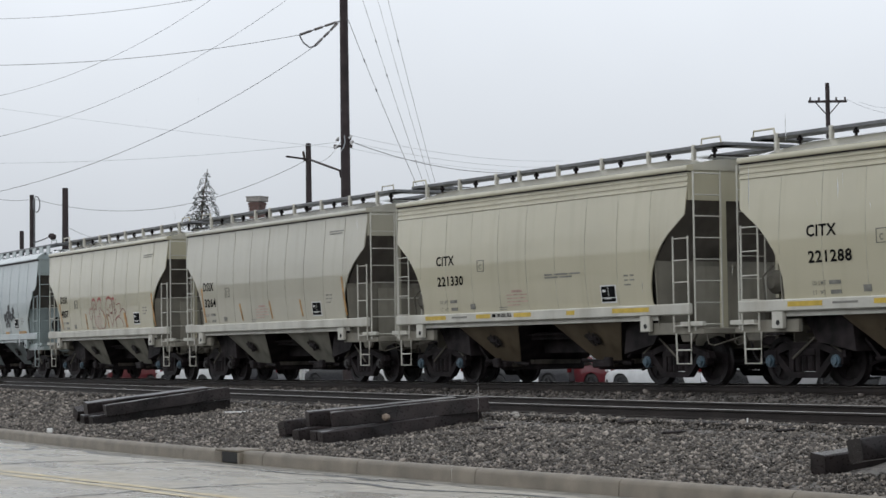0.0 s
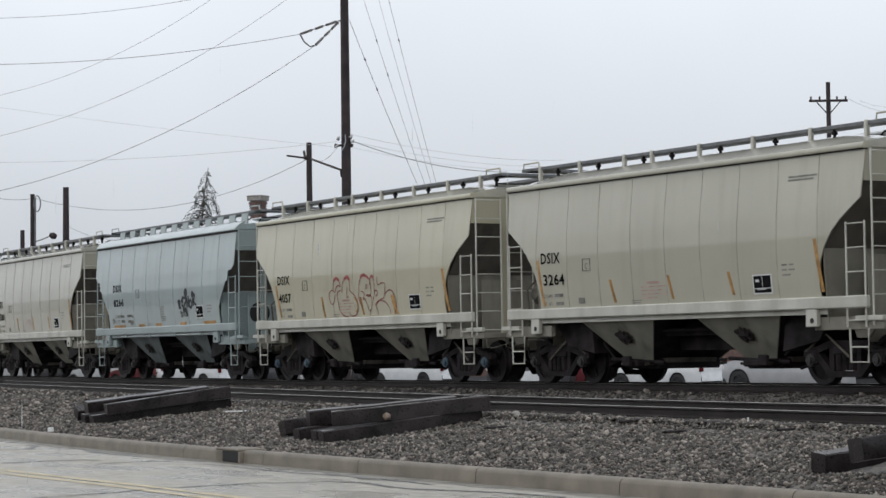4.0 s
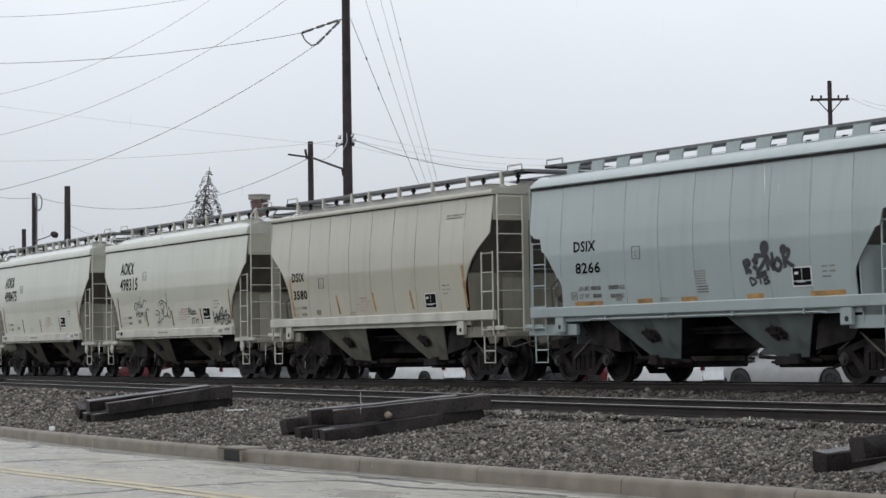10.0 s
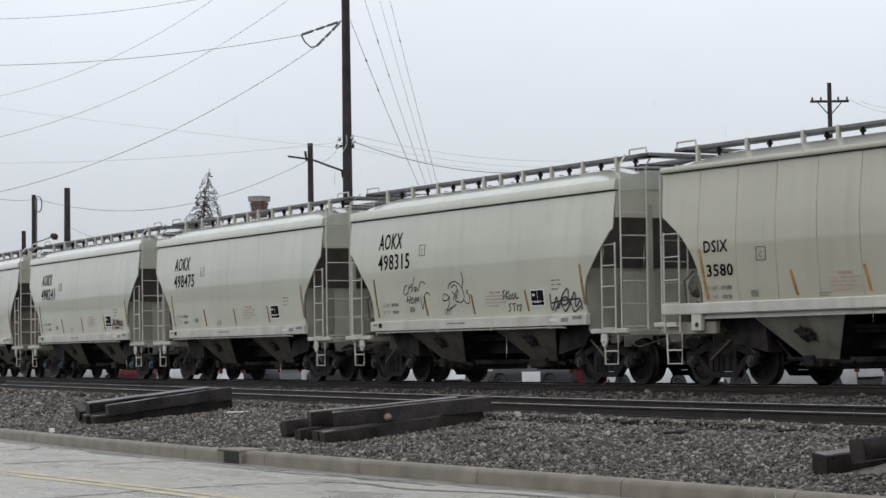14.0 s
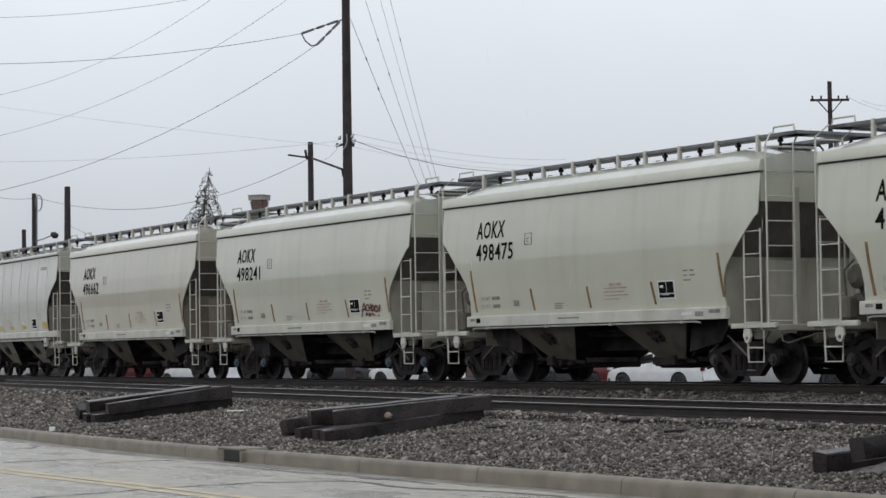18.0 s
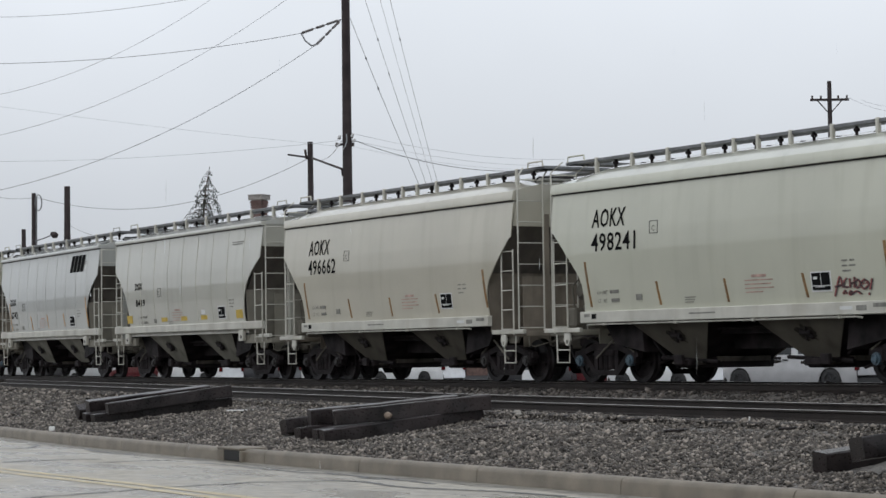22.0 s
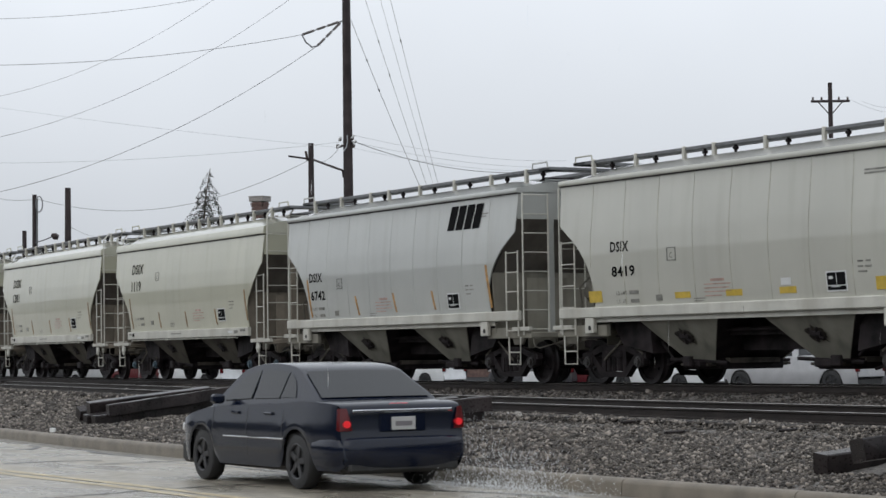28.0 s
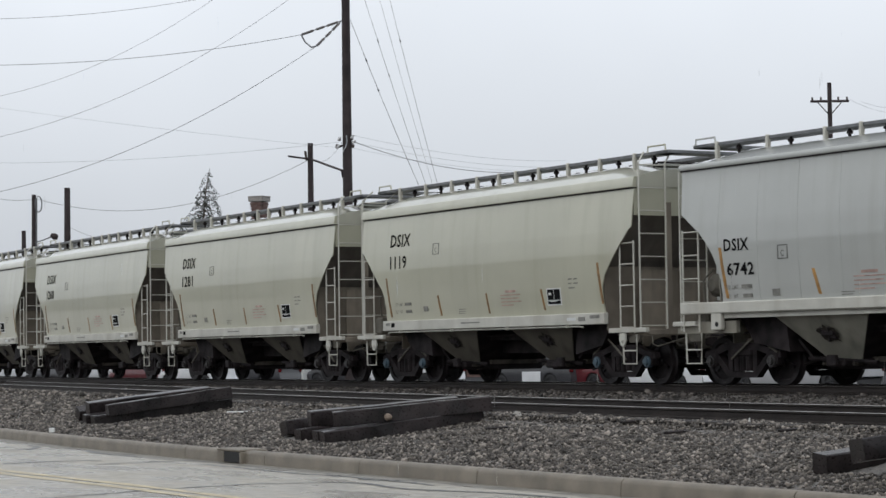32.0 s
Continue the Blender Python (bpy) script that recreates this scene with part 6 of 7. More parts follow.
def build_poles():
    p = sight(615.5, 340, 98)
    main = utility_pole(p.x, p.y, 19.0, 0.215, "tall dark creosoted utility pole behind the train", -0.0)
    b = sight(549.5, 300, 112)
    pole2 = utility_pole(b.x, b.y, sight(548, 254, 112).z, 0.17, "dark creosoted utility pole with a side arm")
    c = sight(118, 400, 122)
    utility_pole(c.x, c.y, sight(118, 333, 122).z, 0.2, "short dark pole standing beyond the train", 0.01)
    d = sight(60, 400, 126)
    slim = utility_pole(d.x, d.y, sight(61, 345, 126).z, 0.155, "slim dark pole with a hanging cable loop")
    od = Vector((d.x, d.y, -0.1))
    ring = [sight(68 + 6 * math.cos(k * math.tau / 16), 362 + 14 * math.sin(k * math.tau / 16), 125.8) - od for k in range(16)]
    put("cable_loop", Build().tube([tuple(v) for v in ring], 0.035, 6, True), WIRE, slim, None, "hanging grey cable loop")
    put("riser_pipe", Build().tube([tuple(sight(64.5, 352, 125.7) - od), tuple(sight(64.5, 440, 125.7) - od)], 0.05, 6), GRATING, slim)
    put("lamp_arm", Build().tube([tuple(sight(62, 430, 125.8) - od), tuple(sight(78, 425, 125.8) - od), tuple(sight(92, 419, 125.8) - od)], 0.035, 6), WIRE, slim)
    put("lamp_head", Build().tube([tuple(sight(90, 416, 125.8) - od), tuple(sight(96, 419, 125.8) - od), tuple(sight(102, 421, 125.8) - od)], [0.1, 0.2, 0.12], 8), POLE_WOOD, slim)
    e = sight(42, 430, 150)
    utility_pole(e.x, e.y, sight(42, 409, 150).z, 0.18, "far dark pole beyond the train")
    r = sight(1471, 300, 115)
    rp = utility_pole(r.x, r.y, sight(1471, 146, 115).z, 0.14, "distant utility pole with a braced cross-arm")
    zc = sight(1471, 179, 115).z + 0.1
    ax = Vector((0.5, 0.86, 0))
    put("cross_arm", Build().box(-1.0, 1.0, -0.06, 0.06, zc - 0.06, zc + 0.06, 0.01, pose(0, 0, 0, 0, 0, 60)), POLE_WOOD, rp)
    for s in (-1, 1):
        put("brace", Build().tube([tuple(ax * 0.62 * s + Vector((0, 0, zc - 0.05))), (0, 0, zc - 0.75)], 0.03), POLE_WOOD, rp)
    for u in (-0.9, -0.45, 0.45, 0.9):
        put("insulator", Build().tube([tuple(ax * u + Vector((0, 0, zc + 0.06))), tuple(ax * u + Vector((0, 0, zc + 0.22)))], 0.05, 8), INSULATOR, rp)
    # arm and triangle of strain insulators on the tall pole
    D = 98
    a1, a2, a3 = sight(605, 37, D), sight(533, 62, D - 3), sight(560, 82, D - 3)
    org = Vector((p.x, p.y, -0.1))

    def rel(v, o=org):
        return tuple(v - o)
    for end in (a2, a3):
        rod = put("strain_rod", Build().tube([rel(a1), rel(end)], 0.022), WIRE, main)
        for k0, k1 in ((0.12, 0.36), (0.45, 0.62), (0.72, 0.97)):
            put("strain_insulator", Build().tube([rel(a1.lerp(end, k0)), rel(a1.lerp(end, k1))], 0.055, 8), INSULATOR, rod)
    put("jumper", Build().tube([rel(a2), rel(sight(540, 75, D - 3)), rel(sight(551, 84, D - 3)), rel(a3)], 0.035), WIRE, main)
    put("side_arm", Build().tube([rel(sight(553, 283, 105)), rel(sight(580, 293, 100)), rel(sight(605, 302, 98)), rel(sight(607, 315, 98))], 0.05), POLE_WOOD, main)
    for x, y in ((600, 250), (596, 262), (622, 248), (624, 262)):
        put("pin_insulator", Build().tube([rel(sight(x, y, 98)), rel(sight(x + 1, y - 6, 98))], 0.07, 8), INSULATOR, main)
    put("cross_arm", Build().tube([rel(sight(594, 262, 98)), rel(sight(628, 252, 98))], 0.05), POLE_WOOD, main)
    for x, y in ((600, 246), (598, 260), (623, 243), (626, 252)):
        put("white_insulator", Build().tube([rel(sight(x - 2, y + 2, 97.6)), rel(sight(x + 3, y - 3, 97.6))], 0.05, 7), LAMP_CLEAR, main)
    put("drop_cable", Build().tube([rel(sight(x, y, 97.6)) for x, y in ((613, 240), (614, 252), (611, 262), (607, 268))], 0.025, 5), THIN_WIRE, main)
    o2 = Vector((b.x, b.y, -0.1))
    put("side_arm", Build().tube([rel(sight(510, 277, 111), o2), rel(sight(548, 282, 112), o2)], 0.05), POLE_WOOD, pole2)
    put("bracket", Build().tube([rel(sight(540, 268, 112), o2), rel(sight(543, 285, 112), o2)], 0.07), INSULATOR, pole2)
    # wires
    def hang(x0, y0, x1, y1, sag, d, thick, material=WIRE, label="thin dark overhead power wire"):
        wire(sight(x0, y0, d), sight(x1, y1, d), sag * d / FOCAL, thick, material, label)

    wire(a2, sight(-60, 116, 95), 0.34, 0.02, WIRE, "thin dark overhead power wire")
    wire(a3, sight(-60, 352, 95), 0.95, 0.02, WIRE, "thin dark overhead power wire")
    hang(382, -4, -40, 178, 28, 75, 0.010)
    hang(516, -4, -40, 251, 37, 75, 0.011)
    hang(356, -2, -40, 34, 9, 75, 0.012)
    wire(sight(-40, 186, 120), sight(600, 262, 100), 0.1, 0.010, THIN_WIRE, "faint grey overhead power wire")
    wire(sight(-40, 289, 110), sight(600, 252, 98), 0.25, 0.012, THIN_WIRE, "faint grey overhead power wire")
    wire(sight(545, 284, 112), sight(66, 353, 126), 1.45, 0.022, WIRE, "slack dark cable between two poles")
    wire(sight(553, 284, 112), sight(607, 250, 98), 0.4, 0.014, WIRE, "slack dark cable between two poles")
    wire(sight(66, 352, 126), sight(-30, 345, 126), 0.2, 0.02, WIRE, "slack dark cable between two poles")
    wire(sight(120, 400, 122), sight(230, 422, 122), 0.35, 0.015, WIRE, "slack dark cable between two poles")
    for x0, y0, x1, y1, rr, bd in ((620, 36, 741, 328, 0.02, 2), (643, -8, 754, 328, 0.015, 2), (670, -8, 765, 325, 0.012, 0), (688, -8, 774, 325, 0.015, 1)):
        wire(sight(x0, y0, 97), sight(x1, y1, 112), 0.12, rr, WIRE, "dark overhead wire with small splices", bd)
    for y0, y1, rr in ((239, 285, 0.012), (251, 296, 0.012), (262, 303, 0.010)):
        wire(sight(622, y0, 98), sight(1000, y1, 125), 0.35, rr, THIN_WIRE, "faint grey overhead power wire")
    wire(sight(622, 250, 98), sight(900, 306, 112), 0.35, 0.026, WIRE, "dark overhead service cable")
    wire(sight(1503, 176, 115), sight(1620, 200, 120), 0.3, 0.012, THIN_WIRE, "faint grey overhead power wire")
    wire(sight(1525, 180, 115), sight(1620, 182, 120), 0.3, 0.012, THIN_WIRE, "faint grey overhead power wire")


def build_tree():
    base = sight(360, 520, 120)
    top = sight(372, 295, 120).z
    t = empty("conifer_tree", pose(base.x, base.y, -0.1))
    tagged(t, "thin half-bare dark conifer with drooping boughs and a bent tip", "tree")
    ax = Vector((0.5, 0.86, 0))
    lean = sight(372, 300, 120) - sight(360, 395, 120)
    lean.z = 0
    trunk = []
    for k in range(9):
        z = top * k / 8
        u = max(0, (k - 5.5) / 2.5)
        trunk.append(tuple(lean * u * u + Vector((0, 0, z))))
    put("trunk", Build().tube(trunk, [0.22 * (1 - 0.92 * k / 8) for k in range(9)], 8).mesh("trunk", True), BARK, t)
    random.seed(23)
    limbs, crown = Build(), Build()
    z = top - 0.25
    while z > 6.4:
        reach = 0.12 + 0.40 * (top - z)
        i = min(7, int(z / top * 8))
        c = Vector(trunk[i]).lerp(Vector(trunk[i + 1]), z / top * 8 - i)
        a0 = random.uniform(0, math.tau)
        count = 3 if top - z < 1.2 else 6
        for k in range(count):
            a = a0 + k * math.tau / count + random.uniform(-0.35, 0.35)
            ln = reach * random.uniform(0.55, 1.15)
            d = Vector((math.cos(a), math.sin(a), 0))
            pts = [c, c + d * ln * 0.35 + Vector((0, 0, 0.10 * ln)), c + d * ln * 0.7 + Vector((0, 0, 0.02 * ln)), c + d * ln * 0.95 - Vector((0, 0, 0.30 * ln)), c + d * ln - Vector((0, 0, 0.52 * ln))]
            limbs.tube(pts, [0.012 + 0.012 * ln, 0.012 + 0.008 * ln, 0.014, 0.01, 0.005], 4)
            for q in range(int(5 + 34 * ln)):
                s = random.uniform(0.2, 1.0) ** 0.75
                m = min(3, int(s * 4))
                p = pts[m].lerp(pts[m + 1], s * 4 - m)
                p = p + Vector((random.uniform(-0.06, 0.06), random.uniform(-0.06, 0.06), -random.uniform(0.0, 0.05 + 0.10 * ln)))
                u = Vector((random.uniform(-0.6, 0.6), random.uniform(-0.6, 0.6), random.uniform(-1.0, 0.0))).normalized() * random.uniform(0.06, 0.16)
                v = u.cross(Vector((random.uniform(-1, 1), random.uniform(-1, 1), 1))).normalized() * 0.028
                crown.add([p - v, p + u * 0.5 + v, p + u, p + u * 0.4 - v * 1.2], [(0, 1, 2, 3)])
        z -= 0.22 + 0.09 * random.random()
    put("branchwork", limbs, BARK, t)
    put("crown", crown, NEEDLES, t)


def build_house():
    c = sight(459, 380, 145)
    yaw = 35
    house = empty("house", pose(c.x, c.y, -0.1, 0, 0, yaw))
    tagged(house, "pale two-storey house with a dark roof and brick chimney", "house")
    hw = Build().box(-5, 5, -3.5, 3.5, 0, 5.6)
    put("wall", hw, HOUSE_WALL, house)
    put("roof", Build().add([(-5.4, -3.9, 5.55), (5.4, -3.9, 5.55), (5.4, 3.9, 5.55), (-5.4, 3.9, 5.55), (-5.4, 0, 7.6), (5.4, 0, 7.6)],
                            [(0, 1, 5, 4), (2, 3, 4, 5), (0, 4, 3), (1, 2, 5), (0, 3, 2, 1)]), SHINGLE, house)
    top = sight(459, 350, 145).z + 0.1
    stack = put("chimney", Build().box(-0.36, 0.36, -0.36, 0.36, 5.0, top - 0.02, 0.0), MORTAR, house, None, "flared red brick chimney")
    brick = Build().box(-0.105, 0.105, -0.05, 0.05, -0.034, 0.034, 0.006).mesh("brick")
    z, row = top - 2.2, 0
    while z < top - 0.28:
        flare = 0.0 if z < top - 0.75 else min(0.14, 0.14 * (z - top + 0.75) / 0.6)
        for s in range(4):
            for k in range(4):
                u = -0.33 + 0.22 * k + (0.11 if row % 2 else 0)
                if u > 0.36:
                    continue
                mm = Matrix.Rotation(s * math.pi / 2, 4, "Z") @ Matrix.Translation((u, -0.35 - flare, z))
                put("brick", brick, BRICK, stack, mm)
        z += 0.08
        row += 1
    put("cap", Build().box(-0.53, 0.53, -0.53, 0.53, top - 0.28, top + 0.02, 0.02).box(-0.56, 0.56, -0.56, 0.56, top + 0.02, top + 0.08, 0.015), MORTAR, stack, None, "pale mortar cap")
    for x in (-3, 0, 3):
        w = put("window", Build().box(x - 0.5, x + 0.5, -3.53, -3.45, 3.4, 4.7, 0.01), WHITE_CAR, house)
        put("pane", Build().box(x - 0.42, x + 0.42, -3.545, -3.53, 3.48, 4.62), GLASS_DARK, w)


def build_sheds():
    """Low dark sheds that close the lot."""
    for x0, y0, ln, h, turn in ((-150, 62, 40, 3.6, 25), (-118, 84, 34, 3.4, 38), (-92, 100, 30, 3.6, 42), (-70, 118, 30, 3.8, 44)):
        shed = empty("shed", pose(x0, y0, -0.05, 0, 0, turn))
        tagged(shed, "long low dark brick shed at the back of the lot", "shed", "sheds behind the lot")
        put("wall", Build().box(0, ln, 0, 8, 0, h), BRICK, shed)
        put("roof", Build().box(-0.3, ln + 0.3, -0.3, 8.3, h, h + 0.25, 0.03), SHINGLE, shed)
        for k in range(int(ln / 6)):
            put("door", Build().box(1.5 + 6 * k, 4.2 + 6 * k, -0.05, 0.0, 0.05, 2.6, 0.01), GRIME, shed)


def tie_stack(name, label, timbers):
    """Old sleepers thrown down together; each timber: x, y, z of its middle, turn, tilt, roll, length."""
    s = empty(name)
    tagged(s, label, "timber stack", "stacks of old sleepers")
    for x, y, z, rz, ry, rx, ln in timbers:
        b = Build()
        n = 10
        for k in range(n + 1):
            u = -ln / 2 + ln * k / n
            for yy, zz in ((-0.125, -0.105), (-0.115, -0.115), (0.115, -0.115), (0.125, -0.105), (0.125, 0.1), (0.112, 0.115), (-0.112, 0.115), (-0.125, 0.1)):
                w = 0.014 * noise.noise((u * 3, yy * 30 + x, zz * 30))
                b.v.append((u, yy + w, zz + w))
        for k in range(n):
            b.f += [(k * 8 + j, k * 8 + (j + 1) % 8, k * 8 + 8 + (j + 1) % 8, k * 8 + 8 + j) for j in range(8)]
        b.f += [tuple(range(8)), tuple(n * 8 + j for j in reversed(range(8)))]
        put("timber", b, WET_TIE, s, pose(x, y, z, rx, ry, rz))
    return s


def stone_sheet(name, vs, fs, material, label):
    v, f = np.concatenate(vs), np.concatenate(fs)
    me = bpy.data.meshes.new(name)
    me.vertices.add(len(v))
    me.vertices.foreach_set("co", v.ravel())
    me.loops.add(len(f) * 3)
    me.loops.foreach_set("vertex_index", f.ravel().astype(np.int32))
    me.polygons.add(len(f))
    me.polygons.foreach_set("loop_start", np.arange(0, len(f) * 3, 3, dtype=np.int32))
    me.update(calc_edges=True)
    me.validate()
    tagged(put(name, me, material), label, "gravel", kind="stuff")


def build_stones():
    """Loose crushed stone over the gravel bed, nearest to the road densest."""
    rng = np.random.default_rng(7)
    base = np.array([(1, 0, 0), (-1, 0, 0), (0, 1, 0), (0, -1, 0), (0, 0, 1), (0, 0, -1)], float)
    tri = np.array([(0, 2, 4), (2, 1, 4), (1, 3, 4), (3, 0, 4), (2, 0, 5), (1, 2, 5), (3, 1, 5), (0, 3, 5)])
    bands = [(-24, -14, 640, 0.64), (-34, -24, 480, 0.72), (-48, -34, 380, 0.72), (-80, -48, 110, 1.2), (-34, -12, 130, 0.8), (-60, -34, 60, 1.1)]
    vs, fs, k = [], [], 0
    for k0, (x0, x1, per, big) in enumerate(bands):
        if k0 == 4:
            stone_sheet("loose_stones", vs, fs, STONES, "loose crushed grey stones beside the curb")
            vs, fs, k = [], [], 0
        n = int((x1 - x0) * 9.5 * per)
        xs = rng.uniform(x0, x1, n)
        us = rng.uniform(0, 1, n)
        for x, u in zip(xs, us):
            c, e = (curb_y(x) + 0.3, siding_y(x) + 1.4) if k0 < 4 else (siding_y(x) + 1.2, track_y(x) - 1.1)
            y = c + (e - c) * u
            if any(a0 < x < a1 and b0 < y < b1 for a0, a1, b0, b1 in ((-43.4, -41.2, 16.2, 19.2), (-31.9, -29.3, 15.3, 17.8), (-18.2, -16.3, 15.2, 17.6))):
                continue
            z = land(x, y)
            s = (0.013 + 0.046 * rng.random() ** 2.0) * big
            if rng.random() < 0.02:
                s *= 1.7
            q = base * (rng.uniform(0.6, 1.3, (6, 1)) * s)
            q[:, 2] *= 0.75
            a, t = rng.uniform(0, 6.28), rng.uniform(-0.7, 0.7)
            ca, sa, ct, st = math.cos(a), math.sin(a), math.cos(t), math.sin(t)
            r = np.array([(ca, -sa * ct, sa * st), (sa, ca * ct, -ca * st), (0, st, ct)])
            vs.append(q @ r.T + (x, y, z + s * 0.35 + 0.035 * noise.noise((x * 1.3, y * 1.3, 0))))
            fs.append(tri + k)
            k += 6
    stone_sheet("ballast_stones", vs, fs, BALLAST, "dark crushed ballast between the tracks")


# ---- the place ----
build_land()
build_road()
build_track("main_track", "curved main line track under the train on timber sleepers", track_y, RAIL, 0.0, -260, 120, -92, -12)
build_track("siding_track", "empty siding track with worn rails in grey ballast", siding_y, SIDING_RAIL, 0.03, -75, 60, -72, -12)
build_poles()
build_tree()
build_house()
build_sheds()
belt = Build()
xs = [-260 + 1.5 * k for k in range(281)]
tops = [4.6 + 2.2 * noise.noise((x * 0.06, 1.0, 0.0)) + 1.3 * noise.noise((x * 0.31, 4.0, 0.0)) + 0.5 * noise.noise((x * 1.3, 9.0, 0.0)) for x in xs]
belt.prism([(xs[0], -0.3)] + list(zip(xs, tops)) + [(xs[-1], -0.3)], -16.5, -14.0)
tagged(put("tree_belt", belt, HEDGE), "dark uneven tree belt along the far side of the street", "trees", kind="structure")

# ---- the train ----
FIRST_CAR = 14.6
TALL_TAPES = [(1.22, 1.54, 2.46, 0.065, 0.11), (3.6, 1.53, 1.99, 0.065, 0.08), (5.72, 1.53, 1.97, 0.065, 0.07), (7.95, 1.55, 1.99, 0.065, 0.09), (10.12, 1.63, 2.46, 0.07, 0.09)]
LOW_TAPES = [(1.2, 1.62, 2.57, 0.075, 0.13), (3.78, 1.63, 2.09, 0.075, 0.13), (5.72, 1.65, 2.11, 0.075, 0.11), (7.59, 1.67, 2.1, 0.075, 0.11), (10.07, 1.65, 2.59, 0.085, 0.14)]
PANEL = dict(m=(1.5, 3.14, 0.36, 1.16), n=(1.5, 2.66, 0.35, 1.52), box=(3.47, 2.92), tapes=TALL_TAPES, panel=(8.2, 1.64), print_x=1.62, warn=6.35, slant=0.1)
PANEL_SHORT = dict(PANEL, m=(1.45, 3.18, 0.28, 0.95), n=(1.46, 2.67, 0.28, 0.78), slant=0.06)
ROUND = dict(m=(1.36, 2.50, 0.215, 0.72), n=(1.42, 2.05, 0.215, 0.78), box=(2.88, 2.29), tapes=LOW_TAPES, panel=(8.33, 1.66), warn=4.85)
BLUE = dict(m=(1.68, 2.67, 0.205, 0.78), n=(1.72, 2.23, 0.205, 0.88), box=(3.7, 2.44), panel=(8.53, 1.74), print_x=1.75, data=(9.35, 2.1), kilos=True,
            tapes=[(1.6, 1.57, 1.655, 0.97, 0), (3.76, 1.57, 1.655, 0.5, 0), (5.2, 1.57, 1.655, 0.5, 0), (7.2, 1.57, 1.655, 0.48, 0), (8.98, 1.57, 1.655, 0.93, 0)])
SPRAYED = dict(ROUND, m=(1.41, 2.48, 0.215, 0.72), n=(1.45, 2.02, 0.215, 0.72), panel=(8.5, 1.68),
               tapes=[(1.25, 1.64, 2.47, 0.09, 0.2), (3.9, 1.6, 2.1, 0.09, 0.08), (6.0, 1.62, 2.05, 0.09, 0.1), (7.6, 1.6, 2.05, 0.15, 0.15), (10.1, 1.61, 2.57, 0.10, 0.19)])
BANDED = dict(ROUND, m=(1.92, 2.65, 0.2, 0.79), n=(1.95, 2.19, 0.2, 1.13), box=(3.7, 2.45), panel=(8.43, 1.64), tapes=[], print_x=2.0)
SQUARES = dict(ROUND, m=(1.88, 2.65, 0.195, 0.62), n=(1.9, 2.16, 0.195, 0.78), box=(3.75, 2.4), print_x=2.0,
               tapes=[(1.04, 1.66, 1.89, 0.45, 0), (3.92, 1.67, 1.79, 0.48, 0), (5.49, 1.67, 1.79, 0.48, 0), (7.04, 1.67, 1.79, 0.46, 0), (9.6, 1.66, 1.89, 0.45, 0)])
ROSTER = [
    ("round", CREAM, YELLOW_MARK, "CITX", "221288", "cream ribbed", BANDED), ("round", CREAM, YELLOW_MARK, "CITX", "221330", "cream ribbed", BANDED),
    ("round", WARM, ORANGE_MARK, "DSIX", "3264", "dirty warm-grey ribbed", ROUND), ("round", CREAM, ORANGE_MARK, "DSIX", "4057", "cream red-sprayed", SPRAYED),
    ("angled", BLUE_GREY, ORANGE_MARK, "DSIX", "8266", "blue-grey black-sprayed", BLUE), ("round", WARM, ORANGE_MARK, "DSIX", "3580", "dirty warm-grey ribbed", ROUND),
    ("panel", GREEN_GREY, BROWN_MARK, "AOKX", "498315", "pale green-grey sprayed", PANEL), ("panel", GREEN_GREY, BROWN_MARK, "AOKX", "498475", "pale green-grey", PANEL),
    ("panel", GREEN_GREY, BROWN_MARK, "AOKX", "498241", "pale green-grey lightly sprayed", PANEL), ("panel", BEIGE, BROWN_MARK, "AOKX", "496662", "pale beige", PANEL),
    ("round", WARM_GREY, YELLOW_MARK, "DSIX", "8419", "pale warm-grey ribbed", SQUARES), ("round", LIGHT_GREY, ORANGE_MARK, "DSIX", "6742", "light grey dark-emblemed", ROUND),
    ("panel", OLIVE_CREAM, BROWN_MARK, "DSIX", "1119", "pale olive", PANEL_SHORT), ("panel", OLIVE_CREAM, BROWN_MARK, "DSIX", "1281", "pale olive", PANEL_SHORT),
    ("panel", OLIVE_CREAM, BROWN_MARK, "DSIX", "1260", "pale olive", PANEL_SHORT), ("panel", OLIVE_CREAM, BROWN_MARK, "", "", "pale olive", PANEL_SHORT),
    ("panel", GREEN_GREY, BROWN_MARK, "", "", "pale green-grey", PANEL), ("panel", OLIVE_CREAM, BROWN_MARK, "", "", "pale olive", PANEL_SHORT),
]
